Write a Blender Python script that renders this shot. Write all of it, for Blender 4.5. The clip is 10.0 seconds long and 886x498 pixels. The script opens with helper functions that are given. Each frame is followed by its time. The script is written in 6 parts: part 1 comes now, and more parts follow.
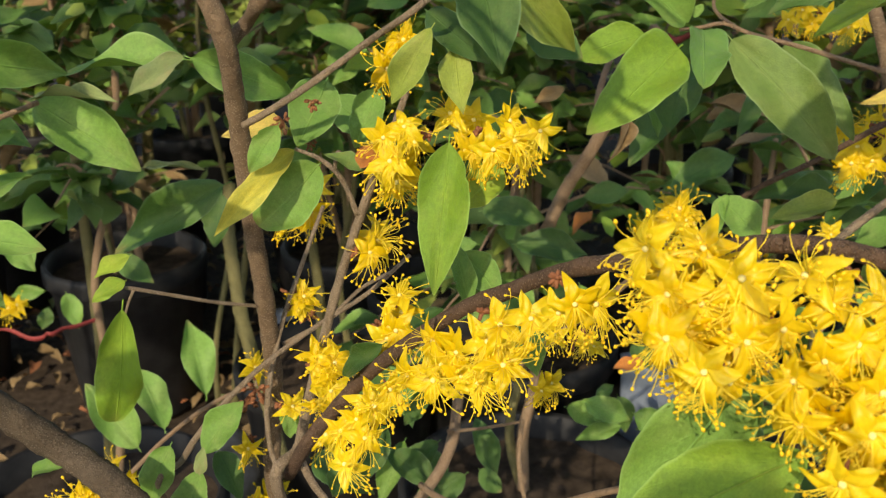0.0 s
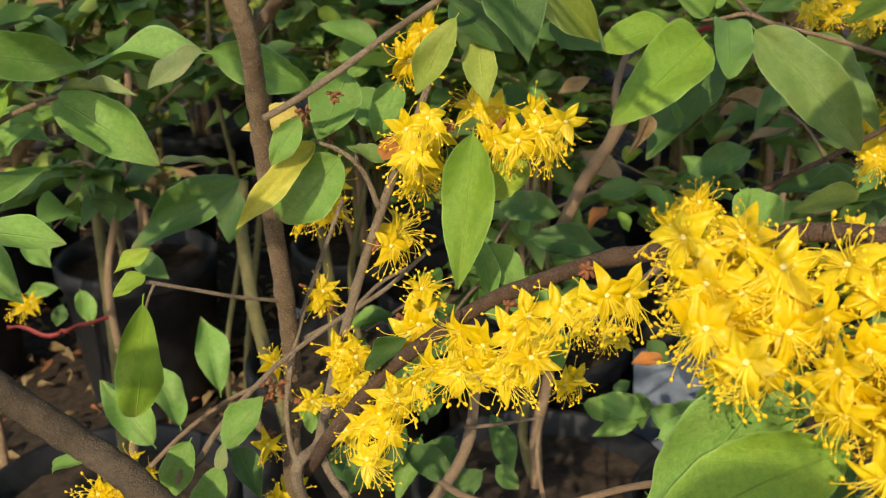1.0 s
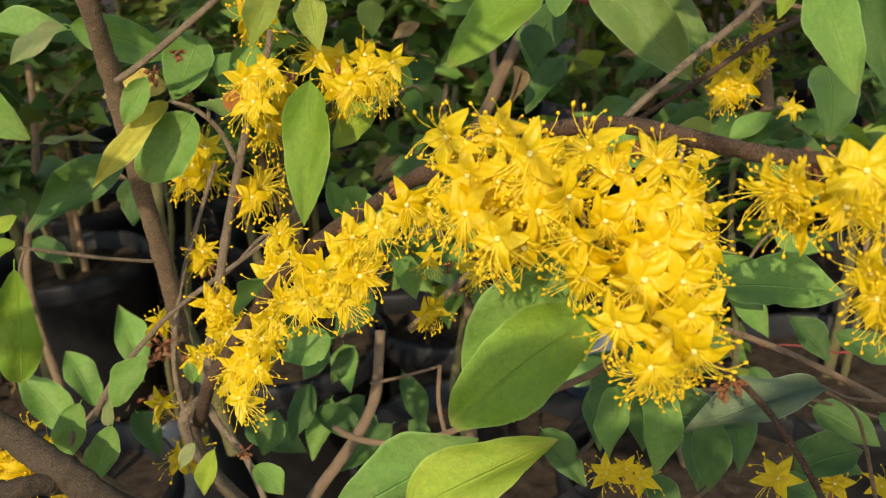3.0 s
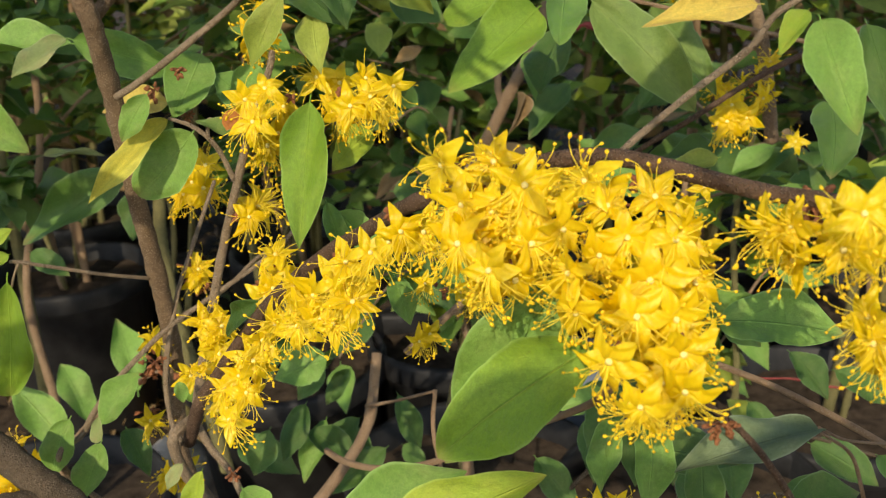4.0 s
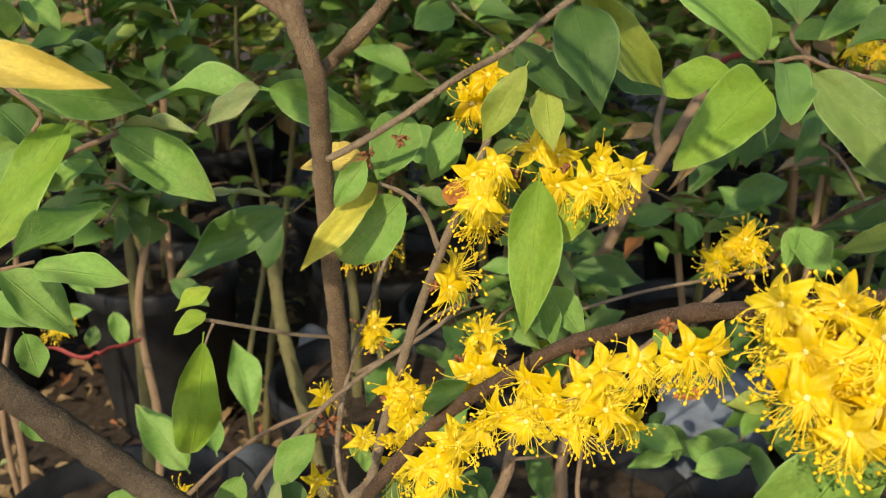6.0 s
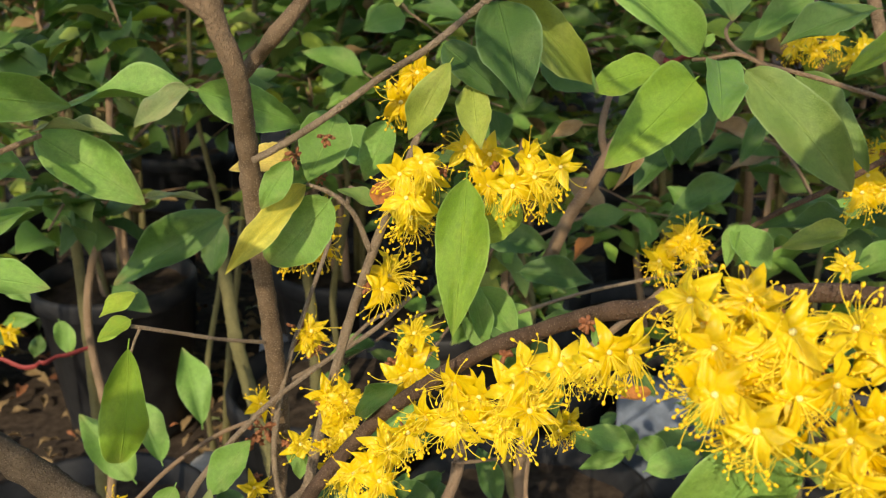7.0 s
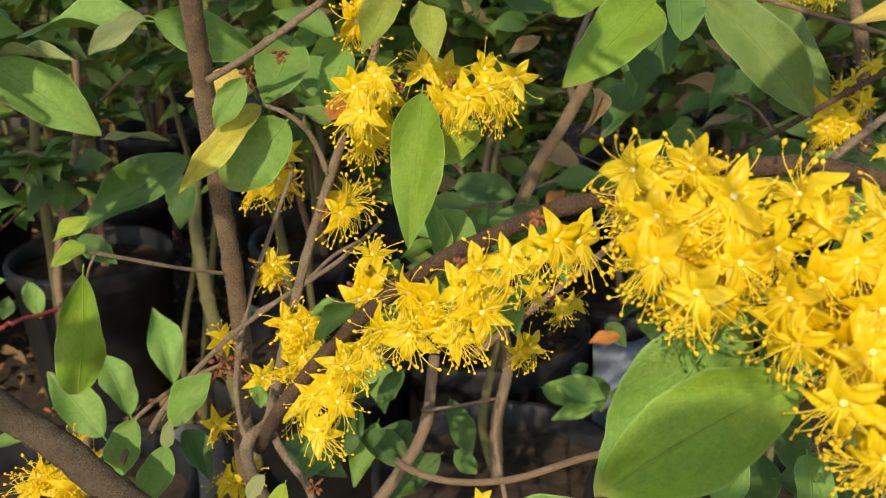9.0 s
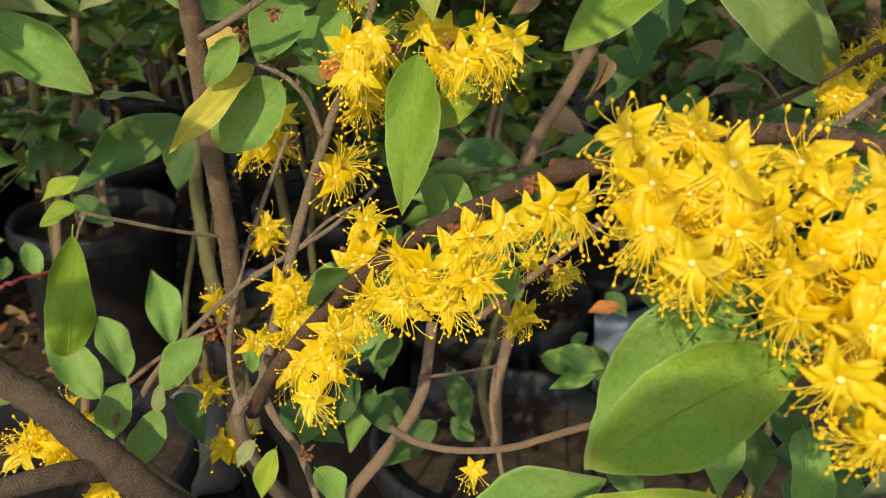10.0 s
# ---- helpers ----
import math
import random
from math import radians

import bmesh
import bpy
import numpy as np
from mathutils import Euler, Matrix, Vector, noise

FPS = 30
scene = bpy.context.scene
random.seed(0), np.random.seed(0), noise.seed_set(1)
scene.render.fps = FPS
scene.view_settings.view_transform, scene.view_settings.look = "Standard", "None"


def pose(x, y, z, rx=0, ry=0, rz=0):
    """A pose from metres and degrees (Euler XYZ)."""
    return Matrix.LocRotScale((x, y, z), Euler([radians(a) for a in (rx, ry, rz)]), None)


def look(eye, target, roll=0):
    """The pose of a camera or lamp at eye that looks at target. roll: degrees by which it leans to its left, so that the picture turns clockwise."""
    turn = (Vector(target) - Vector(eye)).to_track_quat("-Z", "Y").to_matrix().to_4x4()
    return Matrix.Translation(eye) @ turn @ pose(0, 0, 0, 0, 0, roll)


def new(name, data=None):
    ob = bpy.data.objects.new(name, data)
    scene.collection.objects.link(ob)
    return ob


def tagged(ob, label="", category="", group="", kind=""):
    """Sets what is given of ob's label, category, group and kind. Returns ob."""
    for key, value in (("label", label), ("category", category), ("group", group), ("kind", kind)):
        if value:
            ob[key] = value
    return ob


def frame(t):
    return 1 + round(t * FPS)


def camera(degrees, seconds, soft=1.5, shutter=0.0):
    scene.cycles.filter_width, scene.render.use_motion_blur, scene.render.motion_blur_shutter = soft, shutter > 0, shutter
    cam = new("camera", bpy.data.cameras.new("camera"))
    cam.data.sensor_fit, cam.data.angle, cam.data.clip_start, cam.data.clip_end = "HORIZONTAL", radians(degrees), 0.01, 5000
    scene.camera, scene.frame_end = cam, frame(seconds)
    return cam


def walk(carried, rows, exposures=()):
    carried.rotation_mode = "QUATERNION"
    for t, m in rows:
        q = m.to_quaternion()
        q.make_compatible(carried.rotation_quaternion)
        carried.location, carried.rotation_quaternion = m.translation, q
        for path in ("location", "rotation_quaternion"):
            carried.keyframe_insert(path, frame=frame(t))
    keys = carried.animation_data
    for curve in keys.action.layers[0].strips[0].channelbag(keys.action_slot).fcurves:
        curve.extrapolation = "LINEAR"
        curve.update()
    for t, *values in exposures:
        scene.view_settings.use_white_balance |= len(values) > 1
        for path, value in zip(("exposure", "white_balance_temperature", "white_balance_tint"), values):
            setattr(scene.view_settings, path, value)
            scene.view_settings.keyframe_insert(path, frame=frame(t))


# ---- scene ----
cam = camera(50.68, 10.0, soft=1.2)
cam.data.dof.use_dof, cam.data.dof.focus_distance, cam.data.dof.aperture_fstop = True, 0.255, 40.0
PATH = [
    (0, (0.00546, -0.00548, 0.76626), (-0.00971, 0.93126, 0.41657), -1.13),
    (0.5, (0.00441, -0.00471, 0.76442), (-0.01352, 0.93098, 0.41205), -1.31),
    (1, (0.00051, -0.00353, 0.76387), (-0.02255, 0.93245, 0.41257), -1.45),
    (1.5, (0.00530, -0.00777, 0.76328), (-0.00850, 0.92599, 0.40564), -1.69),
    (2, (0.01331, -0.01548, 0.75816), (0.01310, 0.91311, 0.38706), -2.22),
    (2.5, (0.02154, -0.02043, 0.75180), (0.03958, 0.90791, 0.38052), -3.68),
    (3, (0.03312, -0.02672, 0.75231), (0.05627, 0.90529, 0.39060), -4.66),
    (3.2, (0.03613, -0.02753, 0.75385), (0.06307, 0.90480, 0.39325), -4.55),
    (4.3, (0.03524, -0.02285, 0.75144), (0.05188, 0.91838, 0.41406), -2.35),
    (4.5, (0.03090, -0.02577, 0.74980), (0.04497, 0.91474, 0.41032), -1.88),
    (5, (0.00134, -0.02358, 0.76075), (-0.02848, 0.91687, 0.42212), -1.09),
    (5.5, (-0.01573, -0.01941, 0.77919), (-0.08448, 0.92431, 0.45568), -1.32),
    (6, (-0.01529, -0.00159, 0.77290), (-0.04961, 0.93930, 0.43593), -1.00),
    (6.2, (-0.01124, 0.00394, 0.77240), (-0.02902, 0.94411, 0.43217), -0.92),
    (7.3, (-0.00349, 0.00095, 0.76963), (-0.00317, 0.94556, 0.44145), -1.02),
    (7.5, (-0.00357, -0.00114, 0.77010), (-0.00438, 0.94437, 0.44451), -1.05),
    (8, (-0.00023, -0.00668, 0.75970), (0.00812, 0.93680, 0.42837), -0.97),
    (8.5, (0.00539, -0.01124, 0.74949), (0.02352, 0.92795, 0.40657), -1.06),
    (9, (0.00347, -0.00195, 0.75015), (0.02145, 0.93535, 0.40209), -1.12),
    (9.5, (0.00047, 0.00267, 0.74810), (0.00549, 0.93394, 0.38381), -0.93),
    (10, (0.00651, 0.00297, 0.74800), (0.01849, 0.92743, 0.36693), -0.38),
]
walk(cam, [(t, look(eye, target, roll)) for t, eye, target, roll in PATH], exposures=[(t, ev, 7050, 10) for t, ev in ((0.0, 0.52), (1.5, 0.49), (2.5, 0.44), (3.0, 0.35), (4.5, 0.54), (5.5, 0.63), (6.2, 0.61), (7.5, 0.56), (8.5, 0.48), (10.0, 0.42))])

# ---- light ----
SUN_TO = Vector((-0.21, -0.82, 0.54)).normalized()   # towards the sun: behind the camera, a little to its left
sun = new("sun", bpy.data.lights.new("sun", "SUN"))
sun.data.energy, sun.data.angle, sun.data.color = 2.64, radians(0.5), (1.0, 0.89, 0.70)
sun.matrix_world = look(SUN_TO * 6, (0, 0, 0))
world = bpy.data.worlds.new("world")
scene.world = world
world.use_nodes = True
sky = world.node_tree.nodes.new("ShaderNodeTexSky")
sky.sky_type, sky.sun_disc = "NISHITA", False
sky.sun_elevation = math.asin(SUN_TO.z)
sky.sun_rotation = math.atan2(SUN_TO.x, SUN_TO.y)
world.node_tree.nodes["Background"].inputs["Strength"].default_value = 0.15
world.node_tree.links.new(sky.outputs["Color"], world.node_tree.nodes["Background"].inputs["Color"])


# ---- materials ----
def material(name, rough=0.6, spec=0.4):
    m = bpy.data.materials.new(name)
    m.use_nodes = True
    n = m.node_tree.nodes
    b = n["Principled BSDF"]
    b.inputs["Roughness"].default_value = rough
    b.inputs["Specular IOR Level"].default_value = spec
    return m, n, m.node_tree.links, b


def ramp(n, stops):
    r = n.new("ShaderNodeValToRGB")
    e = r.color_ramp.elements
    while len(e) < len(stops):
        e.new(0.5)
    for el, (p, c) in zip(e, stops):
        el.position, el.color = p, (*c, 1)
    return r


def noise_tex(n, l, coord, scale, detail=4, rough=0.6):
    t = n.new("ShaderNodeTexNoise")
    t.inputs["Scale"].default_value, t.inputs["Detail"].default_value, t.inputs["Roughness"].default_value = scale, detail, rough
    l.new(coord, t.inputs["Vector"])
    return t


def mix(n, l, kind, fac, a, b):
    x = n.new("ShaderNodeMixRGB")
    x.blend_type = kind
    for sock, val in ((x.inputs[0], fac), (x.inputs[1], a), (x.inputs[2], b)):
        if hasattr(val, "is_linked"):
            l.new(val, sock)
        elif isinstance(val, tuple):
            sock.default_value = (*val, 1)
        else:
            sock.default_value = val
    return x.outputs[0]


def maths(n, l, op, a, b=0.0):
    x = n.new("ShaderNodeMath")
    x.operation = op
    for sock, val in ((x.inputs[0], a), (x.inputs[1], b)):
        if hasattr(val, "is_linked"):
            l.new(val, sock)
        else:
            sock.default_value = val
    return x.outputs[0]


def leaf_material(name, dark, light, blotch, through_light, rough=0.42, blotches=0.62):
    """A leaf: base colour in two tones, blotches, midrib and side veins from the UV map, light passing through."""
    m, n, l, b = material(name, rough, 0.34)
    uv = n.new("ShaderNodeUVMap").outputs[0]
    info = n.new("ShaderNodeObjectInfo").outputs["Random"]
    geo = n.new("ShaderNodeNewGeometry").outputs["Random Per Island"]
    rnd = maths(n, l, "FRACT", maths(n, l, "ADD", info, geo))
    sep = n.new("ShaderNodeSeparateXYZ")
    l.new(uv, sep.inputs[0])
    u, v = sep.outputs[0], sep.outputs[1]
    across = maths(n, l, "ABSOLUTE", maths(n, l, "SUBTRACT", v, 0.5))
    midrib = n.new("ShaderNodeMapRange")
    midrib.inputs["From Min"].default_value, midrib.inputs["From Max"].default_value = 0.022, 0.006
    l.new(across, midrib.inputs["Value"])
    slant = maths(n, l, "SUBTRACT", maths(n, l, "MULTIPLY", u, 8.0), maths(n, l, "MULTIPLY", across, 6.5))
    saw = maths(n, l, "ABSOLUTE", maths(n, l, "SUBTRACT", maths(n, l, "FRACT", slant), 0.5))
    vein = n.new("ShaderNodeMapRange")
    vein.inputs["From Min"].default_value, vein.inputs["From Max"].default_value = 0.06, 0.0
    l.new(saw, vein.inputs["Value"])
    veins = maths(n, l, "MAXIMUM", midrib.outputs[0], maths(n, l, "MULTIPLY", vein.outputs[0], 0.16))
    shift = n.new("ShaderNodeCombineXYZ")
    l.new(u, shift.inputs[0])
    l.new(maths(n, l, "MULTIPLY", v, 0.45), shift.inputs[1])
    l.new(maths(n, l, "MULTIPLY", rnd, 37.0), shift.inputs[2])
    big = noise_tex(n, l, shift.outputs[0], 3.2, 5, 0.65)
    mottle = noise_tex(n, l, shift.outputs[0], 22, 5, 0.7)
    fine = noise_tex(n, l, shift.outputs[0], 95, 4, 0.75)
    tone = mix(n, l, "MIX", rnd, dark, light)
    spots = ramp(n, ((0.46, (0, 0, 0)), (0.70, (1, 1, 1))))
    l.new(big.outputs["Fac"], spots.inputs[0])
    col = mix(n, l, "MIX", maths(n, l, "MULTIPLY", spots.outputs[0], blotches), tone, blotch)
    grain = ramp(n, ((0.25, (0.74, 0.76, 0.72)), (0.75, (1.22, 1.20, 1.16))))
    l.new(fine.outputs["Fac"], grain.inputs[0])
    col = mix(n, l, "MULTIPLY", 1.0, col, grain.outputs[0])
    cloud = ramp(n, ((0.28, (0.72, 0.76, 0.70)), (0.72, (1.26, 1.22, 1.20))))
    l.new(mottle.outputs["Fac"], cloud.inputs[0])
    col = mix(n, l, "MULTIPLY", 0.9, col, cloud.outputs[0])
    sheen = ramp(n, ((0.35, (rough - 0.10,) * 3), (0.70, (rough + 0.22,) * 3)))
    l.new(mottle.outputs["Fac"], sheen.inputs[0])
    l.new(sheen.outputs[0], b.inputs["Roughness"])
    col = mix(n, l, "MIX", maths(n, l, "MULTIPLY", veins, 0.17), col, tuple(min(1, c * 1.7 + 0.03) for c in light))
    rim = n.new("ShaderNodeMapRange")
    rim.inputs["From Min"].default_value, rim.inputs["From Max"].default_value = 0.462, 0.492
    l.new(across, rim.inputs["Value"])
    col = mix(n, l, "MIX", maths(n, l, "MULTIPLY", rim.outputs[0], 0.38), col, tuple(min(1, c * 1.4 + 0.14) for c in light))
    specks = noise_tex(n, l, shift.outputs[0], 30, 2)
    sp = ramp(n, ((0.70, (0, 0, 0)), (0.76, (1, 1, 1))))
    l.new(specks.outputs["Fac"], sp.inputs[0])
    col = mix(n, l, "MIX", maths(n, l, "MULTIPLY", sp.outputs[0], 0.35), col, (0.10, 0.075, 0.03))
    dry = n.new("ShaderNodeMapRange")
    dry.inputs["From Min"].default_value, dry.inputs["From Max"].default_value = 0.88, 1.0
    l.new(maths(n, l, "ADD", u, maths(n, l, "MULTIPLY", maths(n, l, "SUBTRACT", big.outputs["Fac"], 0.5), 0.25)), dry.inputs["Value"])
    col = mix(n, l, "MIX", maths(n, l, "MULTIPLY", dry.outputs[0], maths(n, l, "MULTIPLY", rnd, 0.55)), col, (0.34, 0.24, 0.10))
    l.new(col, b.inputs["Base Color"])
    bump = n.new("ShaderNodeBump")
    bump.inputs["Strength"].default_value, bump.inputs["Distance"].default_value = 0.6, 0.0007
    l.new(maths(n, l, "SUBTRACT", maths(n, l, "ADD", maths(n, l, "MULTIPLY", fine.outputs["Fac"], 0.5), mottle.outputs["Fac"]), veins), bump.inputs["Height"])
    l.new(bump.outputs[0], b.inputs["Normal"])
    tr = n.new("ShaderNodeBsdfTranslucent")
    tr.inputs["Color"].default_value = (*through_light, 1)
    add = n.new("ShaderNodeMixShader")
    add.inputs[0].default_value = 0.16
    l.new(b.outputs[0], add.inputs[1])
    l.new(tr.outputs[0], add.inputs[2])
    l.new(add.outputs[0], n["Material Output"].inputs["Surface"])
    return m


LEAF = {
    "green": leaf_material("leaf_green", (0.135, 0.265, 0.052), (0.205, 0.370, 0.078), (0.27, 0.37, 0.11), (0.22, 0.40, 0.025)),
    # Deep green leaves; the same dark tone also paints leaves lying in shade.
    "deep": leaf_material("leaf_deep_and_shaded_green", (0.054, 0.118, 0.027), (0.092, 0.182, 0.040), (0.13, 0.19, 0.055), (0.09, 0.24, 0.018)),
    "lime": leaf_material("leaf_lime", (0.23, 0.36, 0.04), (0.34, 0.45, 0.05), (0.40, 0.43, 0.06), (0.36, 0.48, 0.03)),
    "olive": leaf_material("leaf_olive", (0.130, 0.215, 0.052), (0.185, 0.278, 0.072), (0.24, 0.30, 0.09), (0.24, 0.32, 0.04)),
    "pale": leaf_material("leaf_pale", (0.24, 0.31, 0.12), (0.32, 0.37, 0.16), (0.36, 0.30, 0.16), (0.32, 0.36, 0.08)),
    "yellow": leaf_material("leaf_yellow", (0.62, 0.48, 0.09), (0.70, 0.55, 0.15), (0.46, 0.30, 0.10), (0.60, 0.45, 0.04), 0.5),
    "khaki": leaf_material("leaf_khaki", (0.25, 0.33, 0.06), (0.33, 0.41, 0.08), (0.38, 0.40, 0.11), (0.46, 0.46, 0.04)),
    "fresh": leaf_material("leaf_fresh", (0.165, 0.29, 0.030), (0.205, 0.35, 0.042), (0.26, 0.36, 0.045), (0.24, 0.42, 0.02)),
    "greyed": leaf_material("leaf_greyed", (0.17, 0.23, 0.12), (0.22, 0.28, 0.16), (0.26, 0.30, 0.20), (0.14, 0.22, 0.05), 0.7),
    "gold": leaf_material("leaf_gold", (0.56, 0.50, 0.07), (0.62, 0.55, 0.10), (0.36, 0.40, 0.07), (0.50, 0.46, 0.04)),
    "orange": leaf_material("leaf_orange", (0.50, 0.17, 0.035), (0.56, 0.21, 0.05), (0.36, 0.13, 0.04), (0.55, 0.16, 0.02), 0.5),
    "brown": leaf_material("leaf_brown", (0.165, 0.105, 0.047), (0.35, 0.235, 0.120), (0.40, 0.29, 0.16), (0.2, 0.1, 0.03), 0.75),
}


def bark_material(name, dark, light, fleck, scale=1.0):
    m, n, l, b = material(name, 0.82, 0.25)
    co = n.new("ShaderNodeTexCoord").outputs["Object"]
    big = noise_tex(n, l, co, 120 * scale, 6, 0.7)
    fine = noise_tex(n, l, co, 900 * scale, 5, 0.75)
    vor = n.new("ShaderNodeTexVoronoi")
    vor.inputs["Scale"].default_value = 1300 * scale
    l.new(co, vor.inputs["Vector"])
    r = ramp(n, ((0.3, dark), (0.7, light)))
    l.new(mix(n, l, "MIX", 0.45, big.outputs["Fac"], fine.outputs["Fac"]), r.inputs[0])
    dots = ramp(n, ((0.16, (1, 1, 1)), (0.36, (0, 0, 0))))
    l.new(vor.outputs["Distance"], dots.inputs[0])
    l.new(mix(n, l, "MIX", maths(n, l, "MULTIPLY", dots.outputs[0], 0.75), r.outputs[0], fleck), b.inputs["Base Color"])
    bump = n.new("ShaderNodeBump")
    bump.inputs["Strength"].default_value, bump.inputs["Distance"].default_value = 1.0, 0.0028
    l.new(mix(n, l, "MIX", 0.5, fine.outputs["Fac"], dots.outputs[0]), bump.inputs["Height"])
    l.new(bump.outputs[0], b.inputs["Normal"])
    return m


BARK = {
    "bark": bark_material("bark_brown", (0.115, 0.074, 0.043), (0.360, 0.248, 0.150), (0.53, 0.41, 0.28)),
    "bark_dark": bark_material("bark_dark_brown", (0.052, 0.030, 0.019), (0.225, 0.138, 0.088), (0.38, 0.27, 0.18)),
    "bark_umber": bark_material("bark_umber", (0.044, 0.032, 0.021), (0.190, 0.140, 0.092), (0.36, 0.285, 0.20)),
    "bark_grey": bark_material("bark_grey", (0.17, 0.122, 0.078), (0.43, 0.325, 0.220), (0.57, 0.46, 0.34)),
    "bark_tan": bark_material("bark_tan", (0.24, 0.15, 0.085), (0.42, 0.29, 0.18), (0.48, 0.37, 0.26)),
    "bark_green": bark_material("bark_green", (0.13, 0.12, 0.05), (0.25, 0.22, 0.09), (0.30, 0.26, 0.14)),
    "bark_rust": bark_material("bark_rust", (0.26, 0.090, 0.038), (0.52, 0.22, 0.10), (0.56, 0.30, 0.16)),
}


def petal_material():
    m, n, l, b = material("petal_yellow", 0.36, 0.42)
    co = n.new("ShaderNodeTexCoord").outputs["Object"]
    info = n.new("ShaderNodeObjectInfo").outputs["Random"]
    fine = noise_tex(n, l, co, 7, 5, 0.7)
    tone = mix(n, l, "MIX", info, (0.900, 0.655, 0.012), (0.950, 0.765, 0.030))
    g = ramp(n, ((0.3, (0.86, 0.78, 0.6)), (0.7, (1.05, 1.05, 1.05))))
    l.new(fine.outputs["Fac"], g.inputs[0])
    col = mix(n, l, "MULTIPLY", 1.0, tone, g.outputs[0])
    l.new(col, b.inputs["Base Color"])
    bump = n.new("ShaderNodeBump")
    bump.inputs["Strength"].default_value, bump.inputs["Distance"].default_value = 0.3, 0.0003
    l.new(fine.outputs["Fac"], bump.inputs["Height"])
    l.new(bump.outputs[0], b.inputs["Normal"])
    tr = n.new("ShaderNodeBsdfTranslucent")
    tr.inputs["Color"].default_value = (0.97, 0.73, 0.02, 1)
    x = n.new("ShaderNodeMixShader")
    x.inputs[0].default_value = 0.40
    l.new(b.outputs[0], x.inputs[1])
    l.new(tr.outputs[0], x.inputs[2])
    l.new(x.outputs[0], n["Material Output"].inputs["Surface"])
    return m


def plain_material(name, dark, light, rough, scale, spec=0.4, bump_by=0.0):
    m, n, l, b = material(name, rough, spec)
    co = n.new("ShaderNodeTexCoord").outputs["Object"]
    t = noise_tex(n, l, co, scale, 6, 0.65)
    r = ramp(n, ((0.32, dark), (0.68, light)))
    l.new(t.outputs["Fac"], r.inputs[0])
    l.new(r.outputs[0], b.inputs["Base Color"])
    if bump_by:
        bump = n.new("ShaderNodeBump")
        bump.inputs["Strength"].default_value, bump.inputs["Distance"].default_value = 0.6, bump_by
        l.new(t.outputs["Fac"], bump.inputs["Height"])
        l.new(bump.outputs[0], b.inputs["Normal"])
    return m


PETAL = petal_material()
STAMEN = plain_material("stamen_yellow", (0.85, 0.60, 0.02), (0.92, 0.72, 0.06), 0.5, 600)
ANTHER = plain_material("anther_gold", (0.84, 0.50, 0.01), (0.93, 0.64, 0.02), 0.6, 900)
PISTIL = plain_material("pistil_cream", (0.86, 0.71, 0.20), (0.90, 0.77, 0.32), 0.5, 500)
CALYX = plain_material("calyx_rust", (0.17, 0.055, 0.025), (0.30, 0.12, 0.05), 0.8, 400)
SOIL = plain_material("soil_brown", (0.024, 0.018, 0.013), (0.085, 0.062, 0.044), 0.95, 60, 0.1, 0.004)
POT = plain_material("pot_black_plastic", (0.010, 0.010, 0.011), (0.027, 0.027, 0.028), 0.55, 40, 0.25)
GREY = plain_material("pot_grey_plastic", (0.09, 0.11, 0.145), (0.20, 0.235, 0.29), 0.5, 30)
RED = plain_material("tape_red", (0.17, 0.024, 0.022), (0.30, 0.05, 0.045), 0.6, 120)
STONE = plain_material("stone_pale", (0.28, 0.25, 0.21), (0.50, 0.46, 0.40), 0.9, 45, 0.2, 0.004)


# ---- building blocks ----
def mesh_of(name, verts, faces, mats, uvs=None, which=None, smooth=True):
    me = bpy.data.meshes.new(name)
    me.from_pydata(verts, [], faces)
    for m in mats:
        me.materials.append(m)
    if uvs is not None:
        layer = me.uv_layers.new(name="UVMap")
        idx = np.empty(len(me.loops), dtype=np.int32)
        me.loops.foreach_get("vertex_index", idx)
        layer.data.foreach_set("uv", np.asarray(uvs, dtype=np.float32)[idx].ravel())
    if which is not None:
        me.polygons.foreach_set("material_index", np.asarray(which, dtype=np.int32))
    if smooth:
        me.polygons.foreach_set("use_smooth", np.ones(len(faces), dtype=bool))
    me.update()
    return me


def part(name, me, parent, label="", m=None):
    ob = new(name, me)
    ob.parent = parent
    if m is not None:
        base = Matrix.Identity(4)
        p = parent
        while p is not None:
            base = p.matrix_basis @ base
            p = p.parent
        ob.matrix_basis = base.inverted() @ m
    if label:
        ob["label"] = label
    return ob


def thing(name, at, label, category, group=""):
    ob = new(name)
    ob.empty_display_size = 0.05
    ob.matrix_basis = Matrix.Translation(at)
    return tagged(ob, label, category, group)


def smooth_line(pts, steps=6):
    """A Catmull-Rom line through pts."""
    p = [Vector(q) for q in pts]
    p = [p[0] * 2 - p[1]] + p + [p[-1] * 2 - p[-2]]
    line = []
    for i in range(1, len(p) - 2):
        a, b, c, d = p[i - 1:i + 3]
        for k in range(steps):
            t = k / steps
            line.append(0.5 * (2 * b + (c - a) * t + (2 * a - 5 * b + 4 * c - d) * t * t + (3 * b - a - 3 * c + d) * t ** 3))
    return line + [p[-2]]


